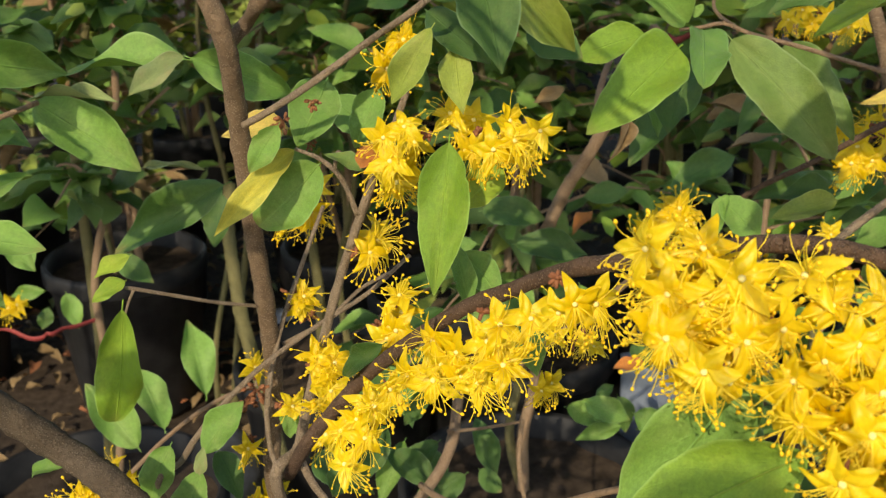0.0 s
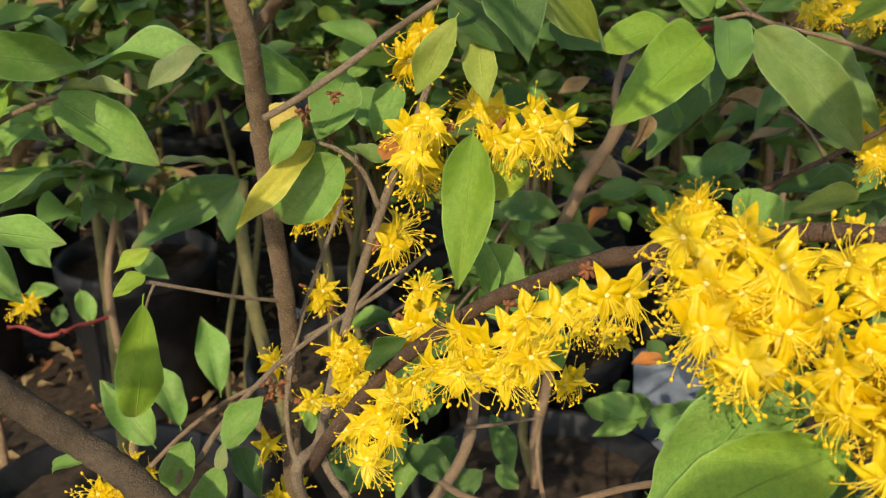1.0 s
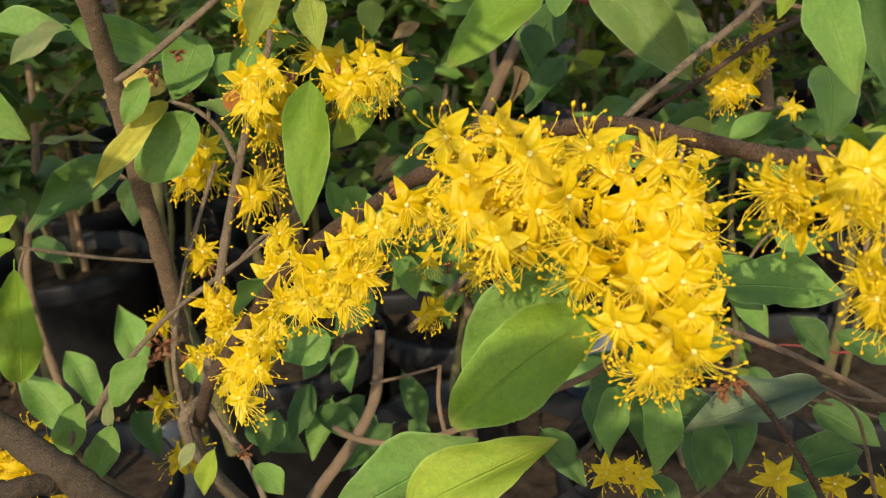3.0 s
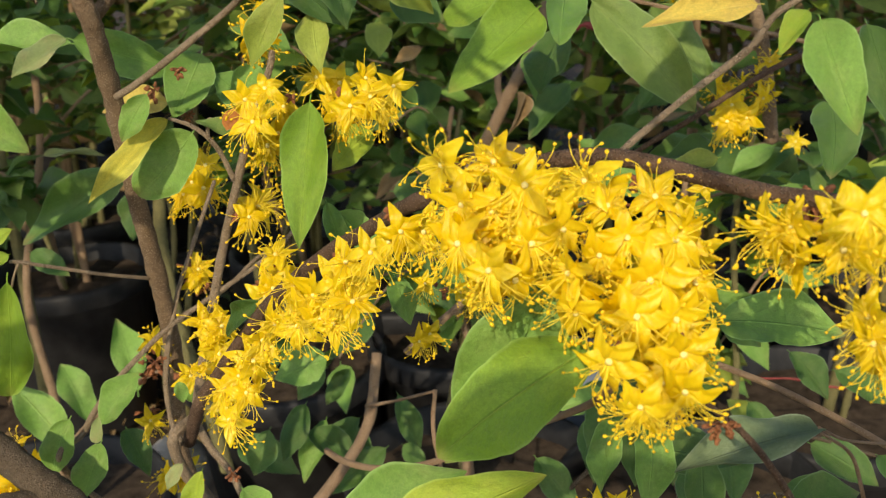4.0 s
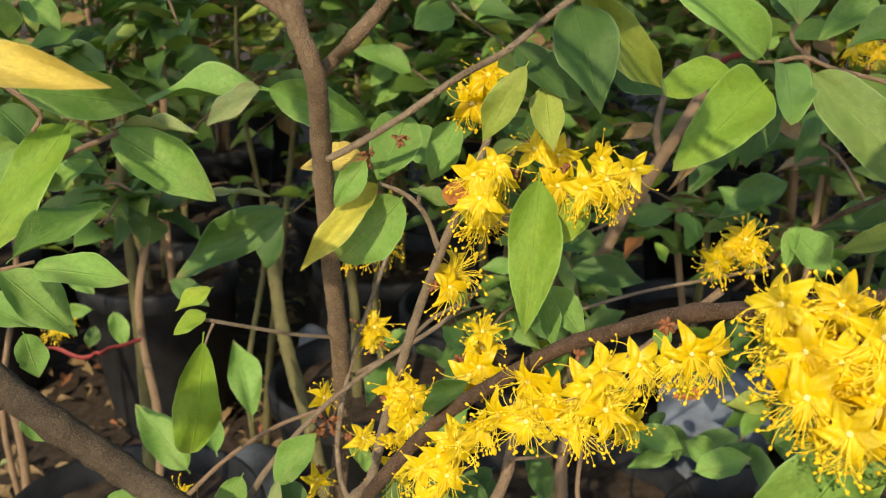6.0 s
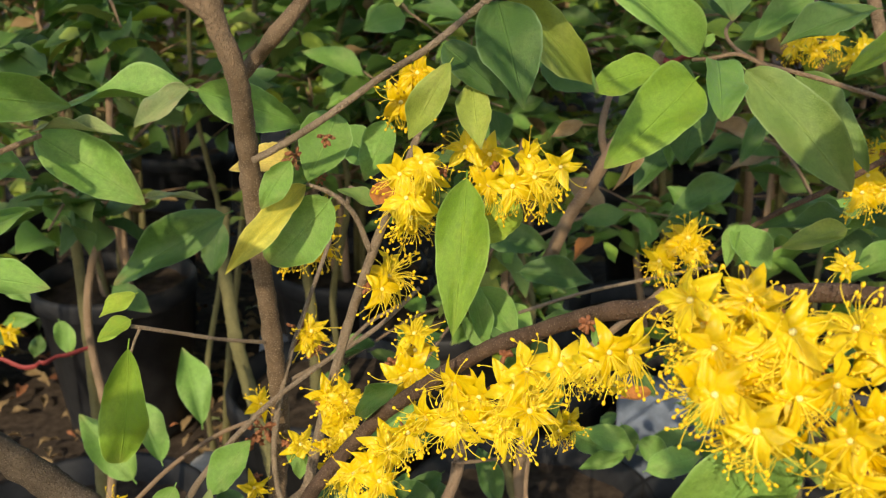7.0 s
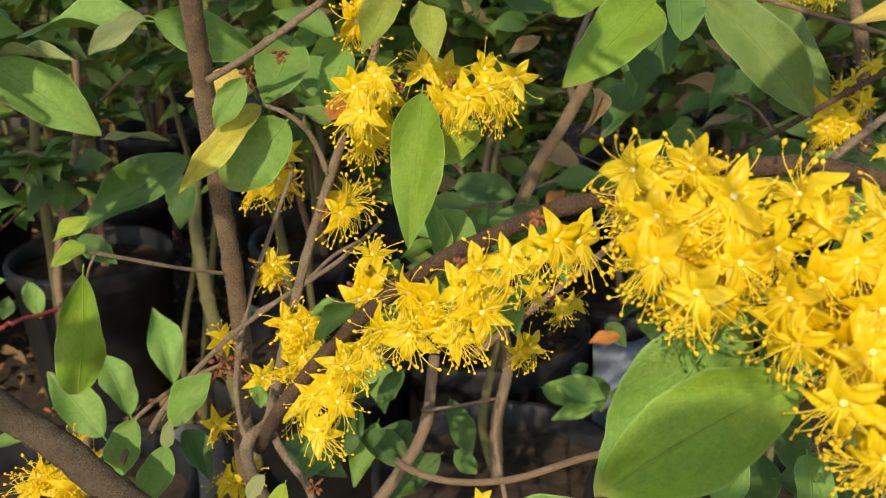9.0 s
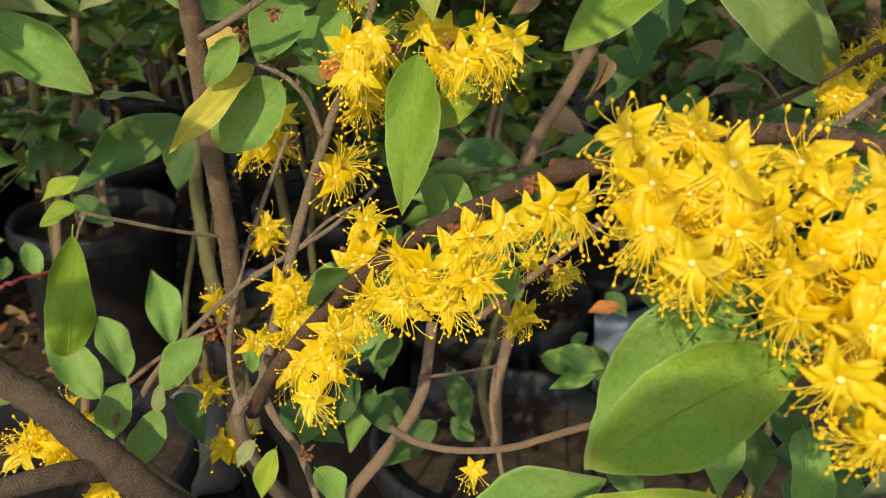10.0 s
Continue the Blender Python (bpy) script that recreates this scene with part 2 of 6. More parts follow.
def tube(line, r0, r1, sides=10, rough=0.08, knots=0.0, rng=random):
    """Verts and faces of a tapering, slightly uneven tube along a line, closed at both ends."""
    verts, faces = [], []
    n = len(line)
    side = Vector((0.3, 0.2, 1)).normalized()
    for i, p in enumerate(line):
        way = (line[min(i + 1, n - 1)] - line[max(i - 1, 0)]).normalized()
        side = (side - side.dot(way) * way)
        if side.length < 1e-3:
            side = way.orthogonal()
        side.normalize()
        other = way.cross(side)
        r = (r0 + (r1 - r0) * i / (n - 1)) * (1 + knots * max(0, noise.noise(p * (130 if n > 60 else 55)) - 0.22) * 2)
        for k in range(sides):
            a = 2 * math.pi * k / sides
            d = side * math.cos(a) + other * math.sin(a)
            verts.append(tuple(p + d * r * (1 + rough * noise.noise((p + d * r) * 350))))
    for i in range(n - 1):
        for k in range(sides):
            a, b = i * sides + k, i * sides + (k + 1) % sides
            faces.append((a, b, b + sides, a + sides))
    verts += [tuple(line[0]), tuple(line[-1] + (line[-1] - line[-2]).normalized() * r1 * 0.5)]
    for k in range(sides):
        faces.append((len(verts) - 2, (k + 1) % sides, k))
        faces.append((len(verts) - 1, (n - 1) * sides + k, (n - 1) * sides + (k + 1) % sides))
    return verts, faces


STEM_LABEL = {"bark": "", "bark_dark": "dark brown bark", "bark_grey": "thin grey-brown twig", "bark_tan": "thin tan twig", "bark_green": "greenish stem"}


def stem(owner, name, pts, r0, r1, mat, sides=12):
    thick = r0 > 0.0035
    line = smooth_line(pts, 22 if thick else 7)
    v, f = tube(line, r0, r1, 20 if thick else sides, 0.13 if thick else 0.12, 0.17 if thick else 0.24)
    at = owner.matrix_basis.translation
    v = [tuple(Vector(q) - at) for q in v]
    ob = part(name, mesh_of(name, v, f, [BARK[mat]]), owner, STEM_LABEL.get(mat, ""))
    return ob


def leaf_shape(nu, nv, curl, fold, wave, seed, petiole=0.10, lean=None, blunt=None):
    """A leaf of length 1 along x and width 1 across y, face up z: outline, fold along the midrib, curl, wavy rim."""
    rng = random.Random(seed)
    ph, ph2, skew, side = rng.uniform(0, 6.3), rng.uniform(0, 6.3), rng.uniform(-0.05, 0.05), rng.uniform(-0.05, 0.05)
    point = rng.uniform(0.25, 0.60) if blunt is None else 0.12
    lean = lean or rng.uniform(0.74, 0.98)
    blunt = blunt or rng.uniform(0.58, 0.78)
    bite_u, bite_side, bite_by = rng.uniform(0.25, 0.9), rng.choice((-1, 1)), rng.choice((0.0, 0.0, 0.07, 0.13))
    broad = (rng.uniform(0.92, 1.06), rng.uniform(0.92, 1.06))
    verts, faces, uvs = [], [], []
    for i in range(nu + 1):
        u = i / nu
        w = 0.5 * max(0.0, math.sin(math.pi * u ** lean)) ** blunt * (1 - 0.06 * u)
        w *= 1 - point * max(0.0, (u - 0.62) / 0.38) ** 1.4
        if i == nu:
            w = 0.004
        if i == 0:
            w = 0.02
        for j in range(nv + 1):
            q = 2 * j / nv - 1
            hand = 1 if q > 0 else -1
            rim = broad[hand > 0] + 0.035 * math.sin(6 * u + ph + 1.9 * hand) + 0.018 * math.sin(17 * u + ph2 + hand) + 0.012 * math.sin(41 * u + ph * hand)
            if hand == bite_side:
                rim -= bite_by * math.exp(-((u - bite_u) / 0.035) ** 2)
            y = q * w * rim + skew * math.sin(math.pi * u) + side * u * u
            z = -curl * (u - 0.4) ** 2 * 1.6 + fold * abs(q) ** 1.12 * w * 0.8 + wave * math.sin(7 * u + ph + 2.2 * q) * abs(q) * w * 0.5
            verts.append((u, y, z))
            uvs.append((u, (q + 1) / 2))
    for i in range(nu):
        for j in range(nv):
            a = i * (nv + 1) + j
            faces.append((a, a + 1, a + nv + 2, a + nv + 1))
    z0 = -curl * 0.16 * 1.6
    k0 = len(verts)
    for x, z, r in ((-petiole, z0 - 0.03, 0.011), (-petiole * 0.5, z0 - 0.012, 0.010), (0.03, z0, 0.009)):
        for k in range(4):
            a = math.pi / 2 * k
            verts.append((x, 1.6 * r * math.cos(a), z + r * math.sin(a)))
            uvs.append((0, 0.5))
    for s in range(2):
        for k in range(4):
            a, b = k0 + s * 4 + k, k0 + s * 4 + (k + 1) % 4
            faces.append((a, b, b + 4, a + 4))
    return verts, faces, uvs


def leaf_pose(base, tip, width, normal):
    b, t = Vector(base), Vector(tip)
    x = t - b
    length = x.length
    x.normalize()
    z = Vector(normal)
    z = (z - z.dot(x) * x).normalized()
    y = z.cross(x)
    m = Matrix((x, y, z)).transposed().to_4x4()
    return Matrix.Translation(b) @ m @ Matrix.Diagonal((length, width, length * 0.8, 1))


LEAF_LABEL = {"green": "", "deep": "leaf in deep green, a tone also given to shaded leaves", "lime": "yellowish green leaf", "olive": "dull olive leaf", "pale": "pale greyish green leaf",
              "yellow": "withering yellow leaf", "khaki": "yellowish khaki leaf", "gold": "leaf turning golden yellow", "fresh": "fresh bright green leaf", "greyed": "dull grey-green leaf", "orange": "dried orange leaf", "brown": "dry brown leaf"}
leaf_count = 0


def leaf(owner, base, tip, width, normal, colour, curl=0.12, fold=0.15, lean=None, blunt=None, rib=0.0):
    global leaf_count
    leaf_count += 1
    v, f, uv = leaf_shape(30, 8, curl, fold * 2.1, 0.40, leaf_count, 0.065, lean, blunt)
    ob = part("leaf", mesh_of("leaf", v, f, [LEAF[colour]], uv), owner, LEAF_LABEL[colour], leaf_pose(base, tip, width, normal))
    if rib:
        mid = [Vector(v[i * 9 + 4]) + Vector((0, 0, 0.004)) for i in range(0, 28)]
        rv, rf = tube(mid, rib, rib * 0.35, 6)
        part("midrib", mesh_of("midrib", rv, rf, [LEAF["khaki"]], [(0.5, 0.5)] * len(rv)), ob, "raised pale yellow midrib")
    return ob


def flower_mesh(seed, brush, closed=0.0):
    """One bloom of unit radius facing z, up along y: five broad keeled petals ending in a point, many thin stamens with round anthers, a pale pistil,
    a rusty calyx. brush: 0, the stamens hang over the lower petals; 1, they stand out in front like a brush. closed: how far the petals stand up."""
    rng = random.Random(seed)
    verts, faces, which = [], [], []

    def put(v, f, mat):
        k = len(verts)
        verts.extend(v)
        faces.extend(tuple(i + k for i in q) for q in f)
        which.extend([mat] * len(f))
    turn = rng.uniform(0, 6.3)
    nu, nv = 10, 6
    for p in range(5):
        a = turn + 2 * math.pi * p / 5 + rng.uniform(-0.16, 0.16)
        length, twist, sway = rng.uniform(0.98, 1.28), rng.uniform(-0.8, 0.8), rng.uniform(-0.22, 0.22)
        wide = rng.uniform(0.285, 0.375)
        back = rng.uniform(-0.70, 0.12) * (1 - closed) + 0.9 * closed
        if rng.random() < 0.12:
            back, length = rng.uniform(0.3, 0.8), length * 0.9
        hook, crimp = rng.uniform(-0.25, 0.15), rng.uniform(0.12, 0.36)
        v = []
        for i in range(nu + 1):
            u = i / nu
            w = wide * (0.50 + 0.50 * math.sin(math.pi * min(0.5, u * 1.5))) * max(0.0, 1 - u ** 1.9) ** 0.92 + 0.010
            reach = 0.05 + length * (u - 0.16 * max(0, -back) * u ** 3)
            for j in range(nv + 1):
                q = 2 * j / nv - 1
                cross = q * w + sway * u * u
                z = 0.12 * math.sin(math.pi * min(1, u * 1.1)) + back * u ** 2.2 * 0.8 + hook * u ** 5 - 0.22 * w * q * q - 0.10 * w * max(0.0, 1 - 2.4 * abs(q)) + crimp * w * math.sin(9 * u + 4 * q) + twist * q * w * u
                v.append((reach * math.cos(a) - cross * math.sin(a), reach * math.sin(a) + cross * math.cos(a), z))
        f = [(i * (nv + 1) + j, i * (nv + 1) + j + 1, (i + 1) * (nv + 1) + j + 1, (i + 1) * (nv + 1) + j) for i in range(nu) for j in range(nv)]
        put(v, f, 0)
    count = 18 if brush else 20
    for s in range(count):
        if brush:
            a = 2 * math.pi * (s + rng.uniform(-0.4, 0.4)) / count
            out_by, up_by = rng.uniform(0.35, 1.05), rng.uniform(0.55, 1.25)
            if s % 4 == 0:
                out_by, up_by = rng.uniform(0.9, 1.45), rng.uniform(-0.1, 0.5)
            hang, droop = rng.uniform(0.0, 0.35), rng.uniform(-0.1, 0.3)
        else:
            a = -math.pi / 2 + rng.uniform(-1.15, 1.15) if s % 5 else rng.uniform(0, 6.3)
            out_by, up_by = rng.uniform(0.80, 1.42), rng.uniform(0.05, 0.55)
            hang, droop = rng.uniform(0.05, 0.40), rng.uniform(0.1, 0.75)
        bend = rng.uniform(-0.45, 0.45)
        root = 0.15
        line = [Vector((root * math.cos(a), root * math.sin(a), 0.05))]
        for t in (0.25, 0.5, 0.72, 0.88, 1.0):
            b = a + bend * t * t
            line.append(Vector((math.cos(b) * (root + out_by * t), math.sin(b) * (root + out_by * t) - hang * t * t, 0.05 + up_by * (1.7 * t - 0.7 * t * t) - droop * t ** 2.4)))
        k, v = 4, []
        for i, p in enumerate(line):
            way = (line[min(i + 1, 5)] - line[max(i - 1, 0)]).normalized()
            s1 = way.orthogonal().normalized()
            s2 = way.cross(s1)
            for j in range(k):
                d = s1 * math.cos(math.pi / 2 * j) + s2 * math.sin(math.pi / 2 * j)
                v.append(tuple(p + d * 0.0155))
        f = [(i * k + j, i * k + (j + 1) % k, (i + 1) * k + (j + 1) % k, (i + 1) * k + j) for i in range(5) for j in range(k)]
        put(v, f, 1)
        e, r, way = line[-1], rng.uniform(0.046, 0.078), (line[-1] - line[-2]).normalized()
        ball = [(0, 0, 1)] + [(math.cos(1.2566 * j + 0.6 * g) * 0.9, math.sin(1.2566 * j + 0.6 * g) * 0.9, h) for g, h in ((0, 0.42), (1, -0.42)) for j in range(5)] + [(0, 0, -1)]
        bf = [(0, 1 + j, 1 + (j + 1) % 5) for j in range(5)] + [(1 + j, 6 + j, 1 + (j + 1) % 5) for j in range(5)]
        bf += [(1 + (j + 1) % 5, 6 + j, 6 + (j + 1) % 5) for j in range(5)] + [(11, 6 + (j + 1) % 5, 6 + j) for j in range(5)]
        long = rng.uniform(0.1, 0.7)
        put([tuple(e + (Vector(q) + way * Vector(q).dot(way) * long) * r) for q in ball], bf, 2)
    # pistil
    v, f = [], []
    for r, z in ((0.105, 0.02), (0.10, 0.08), (0.07, 0.115), (0.025, 0.13)):
        for j in range(8):
            v.append((r * math.cos(math.pi * j / 4), r * math.sin(math.pi * j / 4), z))
    f = [(i * 8 + j, i * 8 + (j + 1) % 8, (i + 1) * 8 + (j + 1) % 8, (i + 1) * 8 + j) for i in range(3) for j in range(8)] + [tuple(range(24, 32))]
    put(v, f, 3)
    # calyx and stalk
    v = []
    for r, z in ((0.30, 0.0), (0.20, -0.18), (0.07, -0.34), (0.055, -0.9)):
        for j in range(7):
            v.append((r * math.cos(0.8976 * j), r * math.sin(0.8976 * j), z))
    f = [(i * 7 + (j + 1) % 7, i * 7 + j, (i + 1) * 7 + j, (i + 1) * 7 + (j + 1) % 7) for i in range(3) for j in range(7)]
    put(v, f, 4)
    return mesh_of("flower", verts, faces, [PETAL, STAMEN, ANTHER, PISTIL, CALYX], which=which)


HANGING = [flower_mesh(k, 0) for k in range(9)] + [flower_mesh(20, 0, 0.35)]
BRUSHED = [flower_mesh(40 + k, 1) for k in range(8)] + [flower_mesh(60, 1, 0.45)]
bloom_rng = random.Random(11)


def cluster(owner, root, label=""):
    """The rusty knob on the twig from which blooms grow."""
    rng = random.Random(int(abs(root[0]) * 1e5))
    verts, faces = [], []
    for s in range(9):
        d = Vector((rng.uniform(-1, 1), rng.uniform(-1.2, 0.3), rng.uniform(-1, 1))).normalized()
        line = [Vector((0, 0, 0)), d * 0.0011, d * 0.0021 + Vector((0, 0, -0.0003))]
        v, f = tube(line, 0.0007, 0.0005, 5)
        k = len(verts)
        verts += v
        faces += [tuple(i + k for i in q) for q in f]
    return part("inflorescence", mesh_of("inflorescence", verts, faces, [CALYX]), owner, label or "rusty stalks full of bright yellow flowers", Matrix.Translation(root))


def bloom(owner, at, face, size):
    z = Vector(face).normalized()
    y = Vector((0.05, 0, 1))
    y = (y - y.dot(z) * z).normalized()
    m = Matrix((y.cross(z), y, z)).transposed().to_4x4()
    spin = Matrix.Rotation(bloom_rng.uniform(-0.4, 0.4), 4, "Z")
    size *= bloom_rng.uniform(1.0, 1.16)
    kinds = HANGING if z.y < -0.80 and z.z < 0.5 else BRUSHED
    return part("flower", bloom_rng.choice(kinds), owner, "", Matrix.Translation(at) @ m @ spin @ Matrix.Diagonal((size, size, size, 1)))


def bud(owner, at, way, size):
    """A plump closed bud: five overlapping petals folded to a blunt point on a short stalk."""
    verts, n, rings = [], 15, ((0.10, -0.95), (0.13, -0.55), (0.46, -0.35), (0.60, 0.05), (0.56, 0.45), (0.38, 0.82), (0.16, 1.02), (0.03, 1.10))
    for r, z in rings:
        for k in range(n):
            a = 2 * math.pi * k / n + 0.5 * z
            q = r * (1 - 0.10 * (0.5 + 0.5 * math.cos(5 * a)))
            verts.append((q * math.cos(a), q * math.sin(a), z))
    faces = [(i * n + k, i * n + (k + 1) % n, (i + 1) * n + (k + 1) % n, (i + 1) * n + k) for i in range(len(rings) - 1) for k in range(n)] + [tuple(range((len(rings) - 1) * n, len(rings) * n))]
    which = [1 if k < n else 0 for k in range(len(faces))]
    z = Vector(way).normalized()
    x = z.orthogonal().normalized()
    m = Matrix((x, z.cross(x), z)).transposed().to_4x4()
    return part("bud", mesh_of("bud", verts, faces, [PETAL, CALYX], which=which), owner, "closed yellow flower bud", Matrix.Translation(at) @ m @ Matrix.Diagonal((size, size, size, 1)))


def withered(owner, at, size):
    """A dried, rust-coloured remnant of spent flowers."""
    rng = random.Random(int(at[0] * 1e5) ^ 7)
    verts, faces = [], []
    for s in range(13):
        d = Vector((rng.uniform(-1, 1), rng.uniform(-1, 0.6), rng.uniform(-1, 0.8))).normalized()
        e = d * size * rng.uniform(0.2, 0.85)
        line = [Vector((0, 0, 0)), e * 0.5 + Vector((0, 0, size * 0.1)), e]
        v, f = tube(line, size * 0.07, size * 0.05, 5)
        k = len(verts)
        verts += v
        faces += [tuple(i + k for i in q) for q in f]
        line = [e, e + d * size * 0.18, e + d * size * 0.4]
        v, f = tube(line, size * 0.2, size * 0.12, 6, 0.5)
        k = len(verts)
        verts += v
        faces += [tuple(i + k for i in q) for q in f]
    return part("withered_flower", mesh_of("withered_flower", verts, faces, [BARK["bark_rust"]]), owner, "dried rust-brown flower remnant", Matrix.Translation(at))


# ---- ground ----
def ground_sheet():
    verts, faces = [], []
    xs = [-60, -20, -6] + [x * 0.06 for x in range(-40, 41)] + [6, 20, 60]
    ys = [-60, -20, -6] + [-1.0 + 0.06 * y for y in range(0, 80)] + [8, 20, 60]
    for y in ys:
        for x in xs:
            verts.append((x, y, 0.012 * noise.noise(Vector((x * 3, y * 3, 0))) + 0.006 * noise.noise(Vector((x * 14, y * 14, 2)))))
    w = len(xs)
    faces = [(j * w + i, j * w + i + 1, (j + 1) * w + i + 1, (j + 1) * w + i) for j in range(len(ys) - 1) for i in range(w - 1)]
    return tagged(new("ground", mesh_of("ground", verts, faces, [SOIL])), "dark bare nursery soil under fallen leaves", "ground", kind="structure")


ground_sheet()


def joined_leaves(name, poses, mats, which, shape):
    """Many leaves in one mesh."""
    sv, sf, suv = shape
    sv = np.array([(*v, 1) for v in sv])
    V, Fc, U, W = [], [], [], []
    k = 0
    for m, w in zip(poses, which):
        V.append((np.array(m) @ sv.T).T[:, :3])
        Fc += [tuple(i + k for i in q) for q in sf]
        U.append(suv)
        W += [w] * len(sf)
        k += len(sv)
    return mesh_of(name, np.concatenate(V).tolist(), Fc, mats, np.concatenate(U), W)


def litter():
    rng = random.Random(3)
    poses, which = [], []
    for i in range(4200):
        y = 0.35 + 2.85 * rng.random() ** 1.4
        x = rng.uniform(-0.5 - 0.5 * y, 0.5 + 0.5 * y)
        a = rng.uniform(0, 6.3)
        L = rng.uniform(0.018, 0.045)
        b = Vector((x, y, 0.014 + rng.uniform(0, 0.012)))
        t = b + Vector((math.cos(a) * L, math.sin(a) * L, rng.uniform(-0.006, 0.012)))
        n = Vector((rng.uniform(-0.6, 0.6), rng.uniform(-0.6, 0.6), 1))
        poses.append(leaf_pose(b, t, L * rng.uniform(0.3, 0.5), n))
        which.append(rng.choices((0, 1, 2), (6, 0.7, 1.4))[0])
    me = joined_leaves("leaf_litter", poses, [LEAF["brown"], LEAF["pale"], BARK["bark_rust"]], which, leaf_shape(5, 2, 0.5, 0.4, 0.6, 5))
    tagged(new("leaf_litter", me), "dry brown fallen leaves scattered over the soil", "leaf litter", kind="stuff")


litter()


# ---- the main shrub ----
def pot(at, radius, height, mat, label):
    """A nursery pot: tapering wall with a rolled rim, soil inside."""
    ob = thing("plant_pot", at, label, "plant pot", "nursery pots")
    prof = [(0.0, 0.0), (0.74, 0.0), (0.78, 0.012), (0.96, height * 0.86), (1.0, height * 0.87), (1.03, height * 0.89), (1.03, height * 0.97), (1.0, height), (0.965, height * 0.985), (0.94, height * 0.80)]
    n = 40
    verts = [(radius * r * math.cos(2 * math.pi * k / n), radius * r * math.sin(2 * math.pi * k / n), z) for r, z in prof for k in range(n)]
    faces = [(i * n + k, i * n + (k + 1) % n, (i + 1) * n + (k + 1) % n, (i + 1) * n + k) for i in range(len(prof) - 1) for k in range(n)]
    part("wall", mesh_of("wall", verts, faces, [mat]), ob)
    sv = [(0, 0, height * 0.9)] + [(radius * q * math.cos(2 * math.pi * k / n), radius * q * math.sin(2 * math.pi * k / n), height * (0.88 + 0.02 * (1 - q)) + 0.006 * noise.noise(Vector((k, q * 9, at[0])))) for q in (0.35, 0.7, 0.955) for k in range(n)]
    sf = [(0, 1 + k, 1 + (k + 1) % n) for k in range(n)] + [(1 + i * n + k, 1 + (i + 1) * n + k, 1 + (i + 1) * n + (k + 1) % n, 1 + i * n + (k + 1) % n) for i in range(2) for k in range(n)]
    part("soil", mesh_of("soil", sv, sf, [SOIL]), ob, "dark potting soil")
    return ob


pot((-0.035, 0.43, 0.0), 0.13, 0.27, POT, "black plastic nursery pot holding the flowering shrub")
shrub = thing("flowering_shrub", (-0.035, 0.43, 0.235), "flowering shrub with brown stems, green leaves and dense yellow blooms", "shrub")
stem(shrub, 'trunk', [(-0.0500, 0.4500, 0.2500), (-0.0520, 0.4300, 0.3800), (-0.0713, 0.3319, 0.5223), (-0.0681, 0.3235, 0.5820), (-0.0661, 0.3136, 0.6212), (-0.0654, 0.3005, 0.6616), (-0.0644, 0.2902, 0.6998), (-0.0619, 0.2727, 0.7283), (-0.0664, 0.2702, 0.7462), (-0.0654, 0.2710, 0.7661), (-0.0662, 0.2791, 0.8074)], 0.0037, 0.0029, 'bark')
stem(shrub, 'branch', [(-0.0635, 0.2817, 0.7262), (-0.0559, 0.2797, 0.7338), (-0.0494, 0.2633, 0.7400), (-0.0379, 0.2624, 0.7529), (-0.0266, 0.2577, 0.7722), (-0.0155, 0.2552, 0.7983)], 0.0022, 0.0016, 'bark')
stem(shrub, 'branch', [(-0.0667, 0.2699, 0.7453), (-0.0735, 0.2712, 0.7504), (-0.0891, 0.2732, 0.7598), (-0.1145, 0.2899, 0.7783)], 0.0024, 0.0016, 'bark')
stem(shrub, 'branch', [(-0.0619, 0.2856, 0.7004), (-0.0520, 0.2828, 0.7058), (-0.0366, 0.2782, 0.7157), (-0.0205, 0.2777, 0.7268), (-0.0071, 0.2591, 0.7368), (0.0029, 0.2624, 0.7441), (0.0126, 0.2630, 0.7511), (0.0253, 0.2626, 0.7578), (0.0467, 0.2625, 0.7706)], 0.0012, 0.0008, 'bark_grey')
stem(shrub, 'twig', [(-0.0672, 0.3097, 0.6271), (-0.0797, 0.2943, 0.6357), (-0.0920, 0.2845, 0.6429), (-0.1007, 0.2777, 0.6480), (-0.1040, 0.2778, 0.6484)], 0.0007, 0.0006, 'bark_grey')
stem(shrub, 'twig', [(-0.1014, 0.2775, 0.6475), (-0.1034, 0.2772, 0.6436), (-0.1049, 0.2769, 0.6396)], 0.0005, 0.0004, 'bark_grey')
stem(shrub, 'stem', [(-0.0200, 0.4300, 0.2500), (-0.0300, 0.4050, 0.3600), (-0.0603, 0.2885, 0.5536), (-0.0533, 0.2901, 0.5807), (-0.0455, 0.2928, 0.6105), (-0.0354, 0.2918, 0.6436), (-0.0258, 0.2873, 0.6705), (-0.0197, 0.2833, 0.6859), (-0.0112, 0.2861, 0.7062), (-0.0096, 0.2871, 0.7122)], 0.0024, 0.0010, 'bark_grey')
stem(shrub, 'twig', [(-0.0273, 0.2869, 0.6696), (-0.0304, 0.2857, 0.6797), (-0.0338, 0.2832, 0.6862), (-0.0391, 0.2845, 0.6900), (-0.0459, 0.2854, 0.6925)], 0.0010, 0.0006, 'bark_grey')
stem(shrub, 'twig', [(-0.0334, 0.2831, 0.6859), (-0.0321, 0.2829, 0.6918), (-0.0295, 0.2824, 0.6904), (-0.0249, 0.2870, 0.6895)], 0.0007, 0.0004, 'bark_grey')
